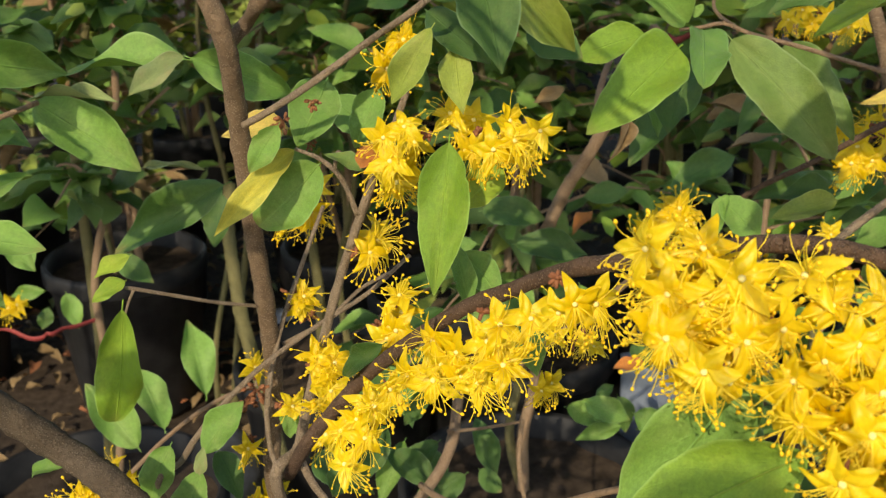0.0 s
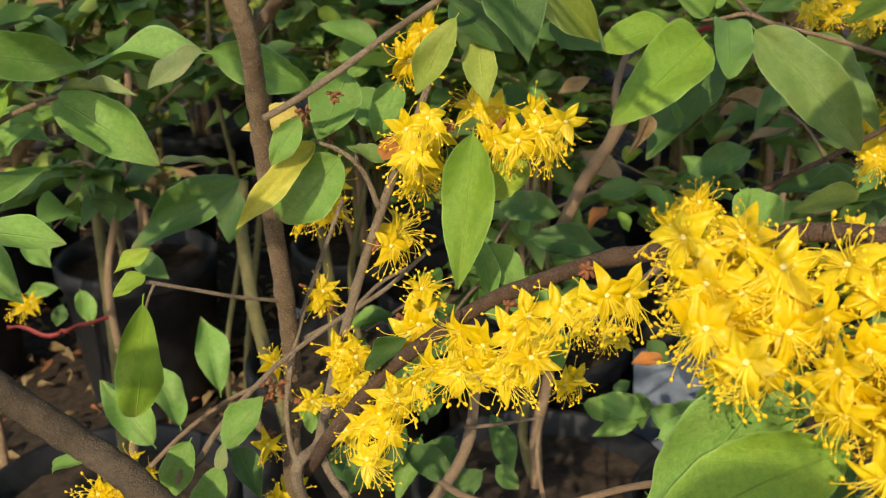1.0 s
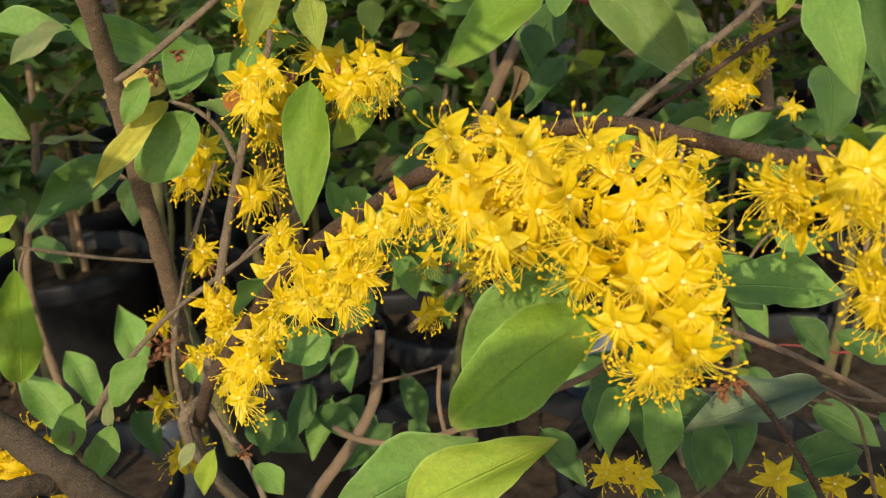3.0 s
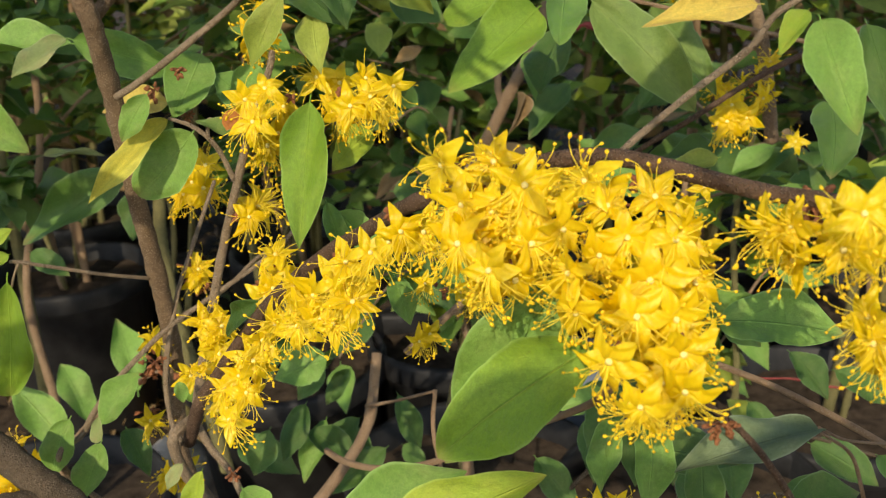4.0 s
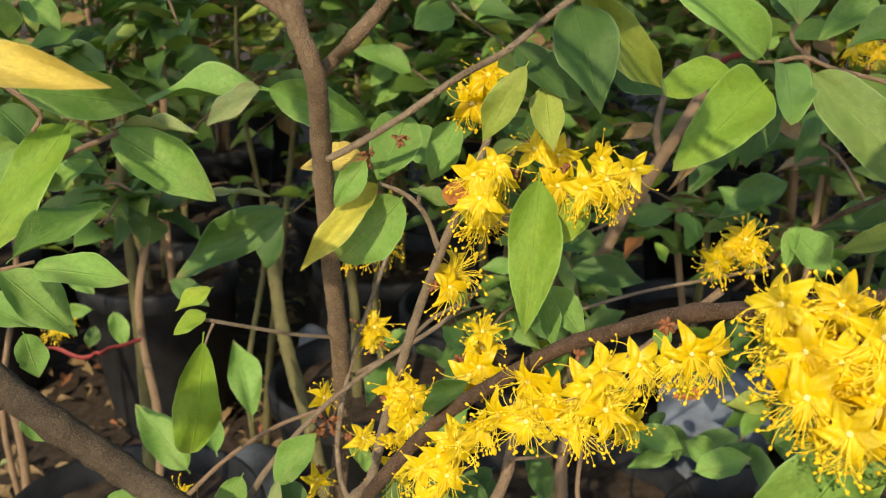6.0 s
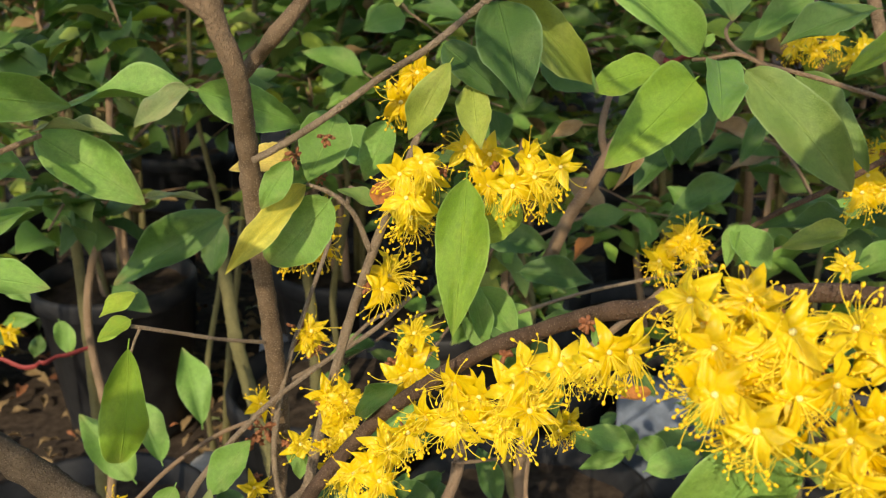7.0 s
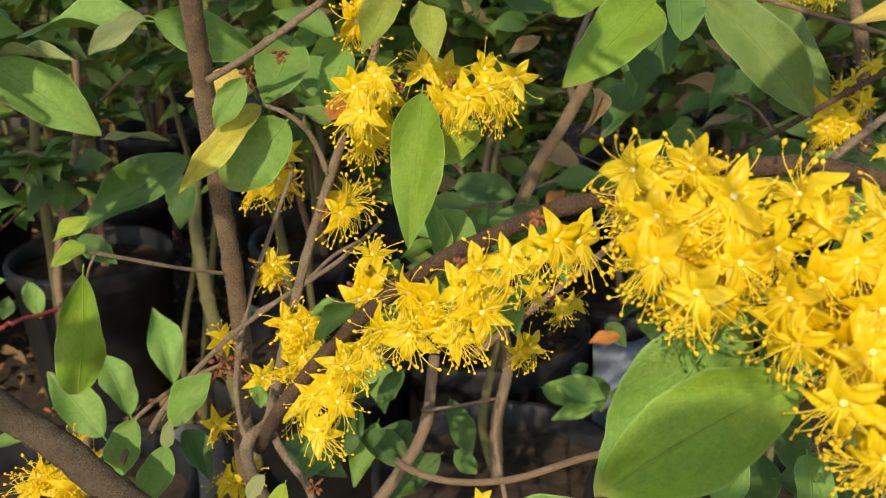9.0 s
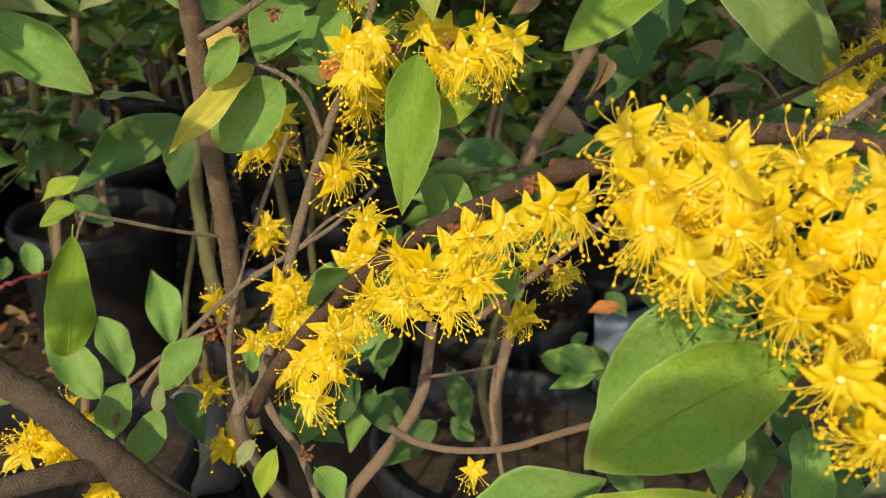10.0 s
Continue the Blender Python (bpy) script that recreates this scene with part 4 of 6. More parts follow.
leaf(shrub, (0.1044, 0.3337, 0.7179), (0.1390, 0.3140, 0.6786), 0.0219, (-0.19, -0.93, 0.30), 'olive', 0.12, 0.15, 0.85, 0.62)
leaf(shrub, (0.1354, 0.3679, 0.7112), (0.1521, 0.3332, 0.6809), 0.0154, (-0.19, -0.70, 0.69), 'olive', 0.12, 0.15)
leaf(shrub, (0.0964, 0.3541, 0.7065), (0.0834, 0.3344, 0.6846), 0.0195, (-0.42, -0.53, 0.73), 'deep', 0.12, 0.15)
leaf(shrub, (0.0845, 0.3741, 0.6945), (0.0858, 0.3557, 0.6778), 0.0099, (0.06, -0.67, 0.74), 'green', 0.12, 0.15)
leaf(shrub, (0.1066, 0.3704, 0.7528), (0.1028, 0.3514, 0.7339), 0.0177, (0.07, -0.71, 0.70), 'deep', 0.12, 0.15)
leaf(shrub, (0.1048, 0.3908, 0.7424), (0.1137, 0.3866, 0.7304), 0.0117, (-0.02, -0.95, 0.31), 'deep', 0.12, 0.15)
leaf(shrub, (0.1460, 0.3895, 0.7385), (0.1209, 0.3785, 0.7244), 0.0150, (-0.15, -0.63, 0.76), 'green', 0.12, 0.15)
leaf(shrub, (0.1616, 0.3643, 0.7359), (0.1248, 0.3600, 0.7237), 0.0159, (-0.19, -0.59, 0.78), 'deep', 0.12, 0.15)
leaf(shrub, (0.1134, 0.2327, 0.7418), (0.0897, 0.2177, 0.7356), 0.0074, (0.14, -0.56, 0.81), 'lime', 0.12, 0.15)
leaf(shrub, (0.1006, 0.3737, 0.7209), (0.1036, 0.3755, 0.7262), 0.0047, (-0.42, -0.76, 0.50), 'green', 0.12, 0.15)
leaf(shrub, (0.1176, 0.1639, 0.7287), (0.1188, 0.1468, 0.7093), 0.0117, (-0.23, -0.74, 0.64), 'green', 0.12, 0.15)
leaf(shrub, (0.1571, 0.2420, 0.6944), (0.1477, 0.2180, 0.6796), 0.0150, (0.08, -0.55, 0.83), 'deep', 0.12, 0.15)
leaf(shrub, (0.1084, 0.1742, 0.7313), (0.0846, 0.1758, 0.7279), 0.0079, (-0.14, -0.78, 0.60), 'yellow', 0.12, 0.15)
leaf(shrub, (0.1163, 0.1676, 0.7302), (0.1084, 0.1614, 0.7227), 0.0052, (-0.25, -0.59, 0.76), 'lime', 0.12, 0.15)
leaf(shrub, (0.1747, 0.2613, 0.7138), (0.1760, 0.2367, 0.6821), 0.0143, (-0.17, -0.78, 0.60), 'deep', 0.12, 0.15)
leaf(shrub, (0.0655, 0.1628, 0.6773), (0.0362, 0.1639, 0.6320), 0.0204, (-0.43, -0.87, 0.26), 'green', 0.08, 0.05, 0.9, 0.7)
leaf(shrub, (0.0675, 0.1389, 0.6722), (0.0356, 0.1503, 0.6416), 0.0215, (-0.58, -0.74, 0.33), 'fresh', 0.05, 0.12, 0.92, 0.72, rib=0.0045)
leaf(shrub, (0.0253, 0.1354, 0.6321), (0.0583, 0.1443, 0.6417), 0.0148, (-0.11, -0.50, 0.86), 'lime', 0.12, 0.15)
leaf(shrub, (0.0068, 0.1548, 0.6172), (0.0428, 0.1646, 0.6293), 0.0174, (-0.14, -0.53, 0.84), 'green', 0.12, 0.15)
leaf(shrub, (0.1258, 0.1644, 0.6349), (0.0872, 0.1466, 0.6385), 0.0121, (0.20, -0.24, 0.95), 'greyed', 0.12, 0.15)
leaf(shrub, (0.1181, 0.2158, 0.6395), (0.1486, 0.2026, 0.6397), 0.0203, (-0.24, -0.54, 0.81), 'green', 0.12, 0.15)
leaf(shrub, (0.1172, 0.2238, 0.6443), (0.1344, 0.2226, 0.6265), 0.0150, (0.37, -0.83, 0.42), 'green', 0.12, 0.15)
leaf(shrub, (0.0904, 0.1817, 0.6292), (0.0858, 0.1638, 0.6145), 0.0115, (0.10, -0.65, 0.76), 'green', 0.12, 0.15)
leaf(shrub, (0.1091, 0.1980, 0.6088), (0.1063, 0.1852, 0.5916), 0.0118, (0.01, -0.80, 0.59), 'deep', 0.12, 0.15)
leaf(shrub, (0.1365, 0.2003, 0.5851), (0.1570, 0.2016, 0.5898), 0.0158, (-0.18, -0.42, 0.89), 'deep', 0.12, 0.15)
leaf(shrub, (0.1576, 0.1952, 0.6052), (0.1622, 0.1816, 0.6024), 0.0084, (-0.28, -0.29, 0.92), 'green', 0.12, 0.15)
leaf(shrub, (0.0971, 0.1973, 0.6188), (0.0903, 0.2017, 0.6292), 0.0098, (0.17, -0.86, 0.48), 'deep', 0.12, 0.15)
leaf(shrub, (0.0984, 0.2146, 0.6003), (0.1219, 0.2022, 0.6012), 0.0155, (-0.24, -0.39, 0.89), 'deep', 0.12, 0.15)
leaf(shrub, (0.0900, 0.2280, 0.6025), (0.0830, 0.2100, 0.5888), 0.0115, (-0.51, -0.39, 0.77), 'green', 0.12, 0.15)
leaf(shrub, (-0.0184, 0.2522, 0.6391), (-0.0338, 0.2665, 0.6204), 0.0092, (-0.78, -0.60, 0.18), 'deep', 0.12, 0.15)
leaf(shrub, (0.1204, 0.3833, 0.6429), (0.1364, 0.3752, 0.6263), 0.0183, (0.09, -0.86, 0.51), 'green', 0.12, 0.15)
leaf(shrub, (0.1224, 0.3838, 0.6444), (0.1170, 0.3757, 0.6280), 0.0080, (-0.61, -0.61, 0.50), 'green', 0.12, 0.15)
leaf(shrub, (0.0205, 0.2859, 0.6846), (0.0067, 0.2812, 0.6726), 0.0142, (-0.26, -0.76, 0.60), 'lime', 0.12, 0.15)
leaf(shrub, (0.0043, 0.2781, 0.6625), (0.0094, 0.2655, 0.6436), 0.0081, (0.18, -0.80, 0.58), 'green', 0.12, 0.15)
leaf(shrub, (0.0072, 0.2825, 0.6578), (0.0193, 0.2718, 0.6443), 0.0116, (0.12, -0.72, 0.68), 'green', 0.12, 0.15)
leaf(shrub, (0.0259, 0.2647, 0.6396), (0.0300, 0.2539, 0.6268), 0.0102, (0.27, -0.69, 0.67), 'green', 0.12, 0.15)
leaf(shrub, (-0.0202, 0.4331, 0.5283), (-0.0496, 0.4307, 0.5206), 0.0228, (-0.14, -0.66, 0.74), 'green', 0.12, 0.15)
leaf(shrub, (-0.0547, 0.2782, 0.5990), (-0.0529, 0.2753, 0.5921), 0.0058, (0.59, -0.68, 0.43), 'green', 0.12, 0.15)
leaf(shrub, (-0.0423, 0.2461, 0.5819), (-0.0468, 0.2385, 0.5694), 0.0072, (-0.11, -0.83, 0.54), 'lime', 0.12, 0.3)
leaf(shrub, (-0.0487, 0.2472, 0.5844), (-0.0544, 0.2441, 0.5767), 0.0054, (-0.18, -0.86, 0.48), 'pale', 0.12, 0.15)
leaf(shrub, (-0.0312, 0.2532, 0.5694), (-0.0223, 0.2490, 0.5593), 0.0106, (0.43, -0.63, 0.65), 'green', 0.12, 0.15)
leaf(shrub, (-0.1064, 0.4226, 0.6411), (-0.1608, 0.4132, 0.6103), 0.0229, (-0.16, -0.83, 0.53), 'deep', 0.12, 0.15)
# Deep green puts this leaf in shade by its colour.
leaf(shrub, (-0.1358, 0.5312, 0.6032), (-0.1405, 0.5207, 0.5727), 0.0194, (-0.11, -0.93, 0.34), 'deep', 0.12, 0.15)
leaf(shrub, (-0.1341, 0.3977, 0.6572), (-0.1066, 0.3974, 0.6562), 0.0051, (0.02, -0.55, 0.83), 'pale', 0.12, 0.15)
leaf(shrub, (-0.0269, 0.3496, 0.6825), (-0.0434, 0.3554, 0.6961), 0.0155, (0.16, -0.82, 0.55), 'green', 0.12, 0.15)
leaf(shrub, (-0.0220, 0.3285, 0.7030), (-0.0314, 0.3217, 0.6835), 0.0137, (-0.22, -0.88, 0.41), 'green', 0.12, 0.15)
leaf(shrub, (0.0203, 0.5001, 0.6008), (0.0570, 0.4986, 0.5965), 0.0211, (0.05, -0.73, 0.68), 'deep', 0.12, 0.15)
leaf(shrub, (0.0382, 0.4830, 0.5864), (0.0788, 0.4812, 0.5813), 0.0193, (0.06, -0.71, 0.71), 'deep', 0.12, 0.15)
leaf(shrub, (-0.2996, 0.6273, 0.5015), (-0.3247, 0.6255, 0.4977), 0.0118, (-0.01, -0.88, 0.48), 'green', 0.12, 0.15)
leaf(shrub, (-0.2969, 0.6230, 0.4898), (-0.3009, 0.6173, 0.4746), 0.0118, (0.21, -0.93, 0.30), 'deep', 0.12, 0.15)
leaf(shrub, (-0.2830, 0.6268, 0.4993), (-0.2734, 0.6178, 0.4749), 0.0152, (0.50, -0.73, 0.47), 'green', 0.12, 0.15)
leaf(shrub, (-0.2652, 0.5272, 0.5606), (-0.2529, 0.5309, 0.5701), 0.0120, (0.08, -0.96, 0.27), 'green', 0.12, 0.15)
leaf(shrub, (-0.1834, 0.4761, 0.5845), (-0.1627, 0.4713, 0.5710), 0.0140, (0.22, -0.76, 0.61), 'deep', 0.12, 0.15)
leaf(shrub, (-0.2276, 0.4450, 0.6018), (-0.2126, 0.4410, 0.5906), 0.0106, (0.28, -0.72, 0.63), 'green', 0.12, 0.15)
# Among these low leaves the deep green often stands in for shade.
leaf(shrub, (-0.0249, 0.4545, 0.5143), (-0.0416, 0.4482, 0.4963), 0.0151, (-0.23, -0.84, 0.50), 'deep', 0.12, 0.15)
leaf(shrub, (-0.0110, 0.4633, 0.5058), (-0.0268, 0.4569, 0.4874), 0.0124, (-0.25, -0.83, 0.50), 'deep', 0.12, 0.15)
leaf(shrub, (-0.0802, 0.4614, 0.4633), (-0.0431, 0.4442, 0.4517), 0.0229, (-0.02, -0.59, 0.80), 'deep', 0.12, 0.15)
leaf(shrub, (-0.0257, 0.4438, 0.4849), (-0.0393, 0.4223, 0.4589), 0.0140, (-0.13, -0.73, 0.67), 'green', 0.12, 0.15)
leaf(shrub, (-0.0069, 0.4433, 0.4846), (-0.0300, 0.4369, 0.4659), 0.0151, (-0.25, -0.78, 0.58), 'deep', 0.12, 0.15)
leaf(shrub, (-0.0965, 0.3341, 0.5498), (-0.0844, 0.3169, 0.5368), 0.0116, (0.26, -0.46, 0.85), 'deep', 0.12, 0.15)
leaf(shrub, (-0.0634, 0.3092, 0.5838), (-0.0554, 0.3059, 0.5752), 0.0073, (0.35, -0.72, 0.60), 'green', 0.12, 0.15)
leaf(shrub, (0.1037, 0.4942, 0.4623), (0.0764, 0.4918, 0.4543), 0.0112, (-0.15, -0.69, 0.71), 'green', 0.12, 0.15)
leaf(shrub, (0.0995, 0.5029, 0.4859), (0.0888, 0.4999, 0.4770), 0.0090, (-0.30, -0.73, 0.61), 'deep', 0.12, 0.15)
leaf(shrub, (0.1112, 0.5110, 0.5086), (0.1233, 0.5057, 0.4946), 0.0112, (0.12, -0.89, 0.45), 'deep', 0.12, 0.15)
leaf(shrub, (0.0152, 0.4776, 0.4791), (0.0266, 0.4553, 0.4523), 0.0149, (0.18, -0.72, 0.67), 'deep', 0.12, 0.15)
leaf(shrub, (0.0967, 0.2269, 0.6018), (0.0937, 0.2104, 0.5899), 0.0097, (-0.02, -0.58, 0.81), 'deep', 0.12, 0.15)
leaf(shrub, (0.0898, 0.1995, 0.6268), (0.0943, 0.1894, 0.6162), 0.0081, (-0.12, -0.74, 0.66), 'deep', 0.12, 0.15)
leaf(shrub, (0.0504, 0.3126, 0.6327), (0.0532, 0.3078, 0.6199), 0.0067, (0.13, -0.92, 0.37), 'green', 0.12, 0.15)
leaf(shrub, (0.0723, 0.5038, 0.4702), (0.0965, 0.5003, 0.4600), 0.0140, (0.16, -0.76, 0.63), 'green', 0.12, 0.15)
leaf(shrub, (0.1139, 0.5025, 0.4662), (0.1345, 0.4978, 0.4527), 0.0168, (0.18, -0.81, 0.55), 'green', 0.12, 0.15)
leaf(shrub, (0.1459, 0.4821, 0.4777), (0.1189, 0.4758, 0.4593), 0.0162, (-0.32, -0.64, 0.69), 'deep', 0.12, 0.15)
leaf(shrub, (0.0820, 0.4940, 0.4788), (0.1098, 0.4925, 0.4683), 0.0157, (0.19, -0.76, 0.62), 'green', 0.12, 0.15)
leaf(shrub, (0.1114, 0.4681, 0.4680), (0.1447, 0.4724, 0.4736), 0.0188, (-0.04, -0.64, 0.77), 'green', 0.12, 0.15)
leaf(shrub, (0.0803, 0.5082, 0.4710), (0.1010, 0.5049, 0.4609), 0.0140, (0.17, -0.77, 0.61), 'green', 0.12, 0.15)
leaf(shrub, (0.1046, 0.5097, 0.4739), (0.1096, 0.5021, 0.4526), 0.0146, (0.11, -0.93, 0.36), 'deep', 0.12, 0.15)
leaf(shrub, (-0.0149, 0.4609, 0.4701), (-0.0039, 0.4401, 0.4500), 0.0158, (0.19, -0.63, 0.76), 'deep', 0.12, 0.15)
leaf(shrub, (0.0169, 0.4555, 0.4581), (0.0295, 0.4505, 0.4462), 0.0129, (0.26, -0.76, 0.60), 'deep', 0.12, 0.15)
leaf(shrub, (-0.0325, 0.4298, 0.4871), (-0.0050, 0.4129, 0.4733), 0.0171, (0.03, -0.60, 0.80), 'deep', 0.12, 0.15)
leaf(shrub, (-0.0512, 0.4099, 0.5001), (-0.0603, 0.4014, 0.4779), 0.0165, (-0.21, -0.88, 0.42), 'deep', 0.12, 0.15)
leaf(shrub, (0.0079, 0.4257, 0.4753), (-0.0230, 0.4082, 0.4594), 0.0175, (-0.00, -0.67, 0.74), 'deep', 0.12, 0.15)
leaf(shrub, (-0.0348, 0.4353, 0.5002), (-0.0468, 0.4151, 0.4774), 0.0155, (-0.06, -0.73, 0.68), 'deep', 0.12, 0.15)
leaf(shrub, (0.1740, 0.3918, 0.6391), (0.1435, 0.3837, 0.6335), 0.0123, (0.02, -0.62, 0.78), 'khaki', 0.12, 0.15)
leaf(shrub, (0.1803, 0.4041, 0.6396), (0.1511, 0.3977, 0.6387), 0.0141, (0.11, -0.62, 0.78), 'deep', 0.12, 0.15)
leaf(shrub, (0.1017, 0.4309, 0.5393), (0.0856, 0.4289, 0.5369), 0.0079, (-0.06, -0.57, 0.82), 'orange', 0.12, 0.15)
# Unseen leaves added overhead, turned to the sun to cast shade below.
leaf(shrub, (-0.1757, -0.0697, 0.8499), (-0.2192, -0.0660, 0.8387), 0.0140, (-0.21, -0.82, 0.54), 'green')
leaf(shrub, (0.0933, 0.0740, 0.8574), (0.0495, 0.0695, 0.8336), 0.0260, (-0.21, -0.82, 0.54), 'green')
leaf(shrub, (-0.1415, 0.1097, 0.8864), (-0.1331, 0.0839, 0.8505), 0.0130, (-0.21, -0.82, 0.54), 'green')
leaf(shrub, (-0.0082, 0.0390, 0.8886), (-0.0330, 0.0301, 0.8654), 0.0180, (-0.21, -0.82, 0.54), 'green')
leaf(shrub, (-0.2030, 0.0810, 0.8790), (-0.1840, 0.0640, 0.8640), 0.0110, (-0.21, -0.82, 0.54), 'green')
leaf(shrub, (-0.0275, -0.2344, 0.9018), (-0.0640, -0.2290, 0.8955), 0.0250, (-0.21, -0.82, 0.54), 'green')
leaf(shrub, (0.1545, 0.1267, 0.8606), (0.0870, 0.1325, 0.8431), 0.0450, (-0.21, -0.82, 0.54), 'green')
leaf(shrub, (0.0494, -0.2077, 0.8714), (0.0054, -0.2014, 0.8639), 0.0240, (-0.21, -0.82, 0.54), 'green')
leaf(shrub, (0.0818, -0.1855, 0.8480), (0.0110, -0.1836, 0.8234), 0.0450, (-0.21, -0.82, 0.54), 'green')
leaf(shrub, (0.0167, -0.1921, 0.8444), (-0.0371, -0.1814, 0.8397), 0.0350, (-0.21, -0.82, 0.54), 'green')
stem(shrub, 'branch', [(0.0543, 0.5029, 0.5806), (0.0665, 0.4946, 0.6143), (0.0755, 0.4903, 0.6309), (0.0840, 0.4864, 0.6484), (0.0921, 0.4822, 0.6654), (0.1024, 0.4885, 0.6816), (0.1091, 0.4862, 0.7032)], 0.0038, 0.0028, 'bark_tan')
stem(shrub, 'branch', [(0.0840, 0.4864, 0.6484), (0.0825, 0.4967, 0.6606), (0.0874, 0.5079, 0.6755), (0.0983, 0.5260, 0.6943)], 0.0022, 0.0016, 'bark_tan')
stem(shrub, 'stem', [(-0.1892, 0.7658, 0.5407), (-0.1885, 0.7438, 0.5075), (-0.1822, 0.7221, 0.4751), (-0.1740, 0.7007, 0.4436), (-0.1653, 0.6900, 0.4127), (-0.1531, 0.6763, 0.3729), (-0.1419, 0.6666, 0.3140)], 0.0052, 0.0060, 'bark_green')
stem(shrub, 'twig', [(0.0938, 0.3600, 0.4809), (0.1234, 0.3433, 0.5228), (0.1549, 0.3357, 0.5327), (0.1963, 0.3413, 0.5221), (0.2462, 0.3521, 0.4980)], 0.0012, 0.0008, 'bark_umber')
stem(shrub, 'twig', [(0.1317, 0.3148, 0.4775), (0.1506, 0.3118, 0.4987), (0.1679, 0.3060, 0.5124), (0.1924, 0.3064, 0.5150)], 0.0011, 0.0007, 'bark_umber')
leaf(shrub, (0.0919, 0.4694, 0.6601), (0.0857, 0.4561, 0.6401), 0.0047, (0.5, -0.8, 0.3), 'brown', 0.5, 0.6)
leaf(shrub, (0.0949, 0.5862, 0.5711), (0.0798, 0.5623, 0.5634), 0.0096, (-0.4, -0.8, 0.5), 'orange', 0.12, 0.15)
leaf(shrub, (0.1965, 0.6881, 0.6211), (0.2471, 0.6841, 0.6094), 0.0144, (0.1, -0.6, 0.8), 'brown', 0.12, 0.15)
leaf(shrub, (0.2036, 0.6577, 0.6557), (0.2212, 0.6524, 0.6403), 0.0096, (0.2, -0.7, 0.7), 'brown', 0.12, 0.15)
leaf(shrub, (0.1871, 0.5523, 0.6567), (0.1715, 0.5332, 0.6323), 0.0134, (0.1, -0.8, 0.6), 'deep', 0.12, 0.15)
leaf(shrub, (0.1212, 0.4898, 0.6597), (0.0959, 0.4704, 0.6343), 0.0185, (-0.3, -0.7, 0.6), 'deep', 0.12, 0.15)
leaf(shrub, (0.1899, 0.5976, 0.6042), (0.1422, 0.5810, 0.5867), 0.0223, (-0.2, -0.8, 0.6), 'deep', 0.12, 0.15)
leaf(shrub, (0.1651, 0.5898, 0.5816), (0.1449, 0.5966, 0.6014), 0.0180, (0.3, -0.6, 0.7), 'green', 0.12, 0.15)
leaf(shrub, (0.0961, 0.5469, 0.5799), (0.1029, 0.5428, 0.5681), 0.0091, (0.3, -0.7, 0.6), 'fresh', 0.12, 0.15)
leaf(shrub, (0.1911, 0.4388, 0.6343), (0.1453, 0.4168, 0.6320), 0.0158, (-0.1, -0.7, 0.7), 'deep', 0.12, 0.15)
# Low right side: deep green here is shade put into the leaf colour.
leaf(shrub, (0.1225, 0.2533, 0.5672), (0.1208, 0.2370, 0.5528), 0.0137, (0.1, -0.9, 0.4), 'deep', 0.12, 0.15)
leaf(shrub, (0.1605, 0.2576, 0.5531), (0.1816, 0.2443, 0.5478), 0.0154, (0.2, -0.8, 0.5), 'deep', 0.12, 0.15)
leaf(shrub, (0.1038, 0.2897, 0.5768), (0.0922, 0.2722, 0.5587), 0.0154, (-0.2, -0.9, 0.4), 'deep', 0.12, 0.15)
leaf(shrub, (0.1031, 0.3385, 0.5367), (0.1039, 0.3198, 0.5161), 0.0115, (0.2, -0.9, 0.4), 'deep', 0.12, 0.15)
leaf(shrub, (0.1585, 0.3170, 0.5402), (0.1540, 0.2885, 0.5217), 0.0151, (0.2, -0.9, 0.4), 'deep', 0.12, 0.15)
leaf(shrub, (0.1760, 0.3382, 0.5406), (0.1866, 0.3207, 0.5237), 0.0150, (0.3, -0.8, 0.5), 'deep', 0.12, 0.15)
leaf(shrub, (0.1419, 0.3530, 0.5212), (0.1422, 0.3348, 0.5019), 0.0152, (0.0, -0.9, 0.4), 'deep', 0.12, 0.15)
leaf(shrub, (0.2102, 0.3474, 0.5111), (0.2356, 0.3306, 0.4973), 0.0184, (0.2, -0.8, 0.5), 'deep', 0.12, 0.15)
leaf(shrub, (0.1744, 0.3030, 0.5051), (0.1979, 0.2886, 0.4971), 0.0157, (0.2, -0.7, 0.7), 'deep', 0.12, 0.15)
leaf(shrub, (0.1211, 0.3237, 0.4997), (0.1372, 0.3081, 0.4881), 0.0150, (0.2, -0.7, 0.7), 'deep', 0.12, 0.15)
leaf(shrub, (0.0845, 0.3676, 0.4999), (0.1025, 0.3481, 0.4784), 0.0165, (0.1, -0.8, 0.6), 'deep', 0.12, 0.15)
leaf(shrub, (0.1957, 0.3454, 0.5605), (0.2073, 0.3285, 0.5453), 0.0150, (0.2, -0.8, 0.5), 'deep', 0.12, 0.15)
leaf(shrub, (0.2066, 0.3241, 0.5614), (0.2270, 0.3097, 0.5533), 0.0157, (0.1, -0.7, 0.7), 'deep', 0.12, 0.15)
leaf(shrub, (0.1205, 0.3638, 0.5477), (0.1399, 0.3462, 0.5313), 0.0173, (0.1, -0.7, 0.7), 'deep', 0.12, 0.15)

c0 = cluster(shrub, (0.0602, 0.1657, 0.6988))
bloom(c0, (0.0404, 0.1569, 0.7051), (-0.72, -0.66, 0.21), 0.0056)
bloom(c0, (0.0507, 0.1560, 0.7054), (-0.48, -0.78, 0.39), 0.0052)
bloom(c0, (0.0437, 0.1515, 0.6983), (-0.48, -0.86, 0.14), 0.0055)
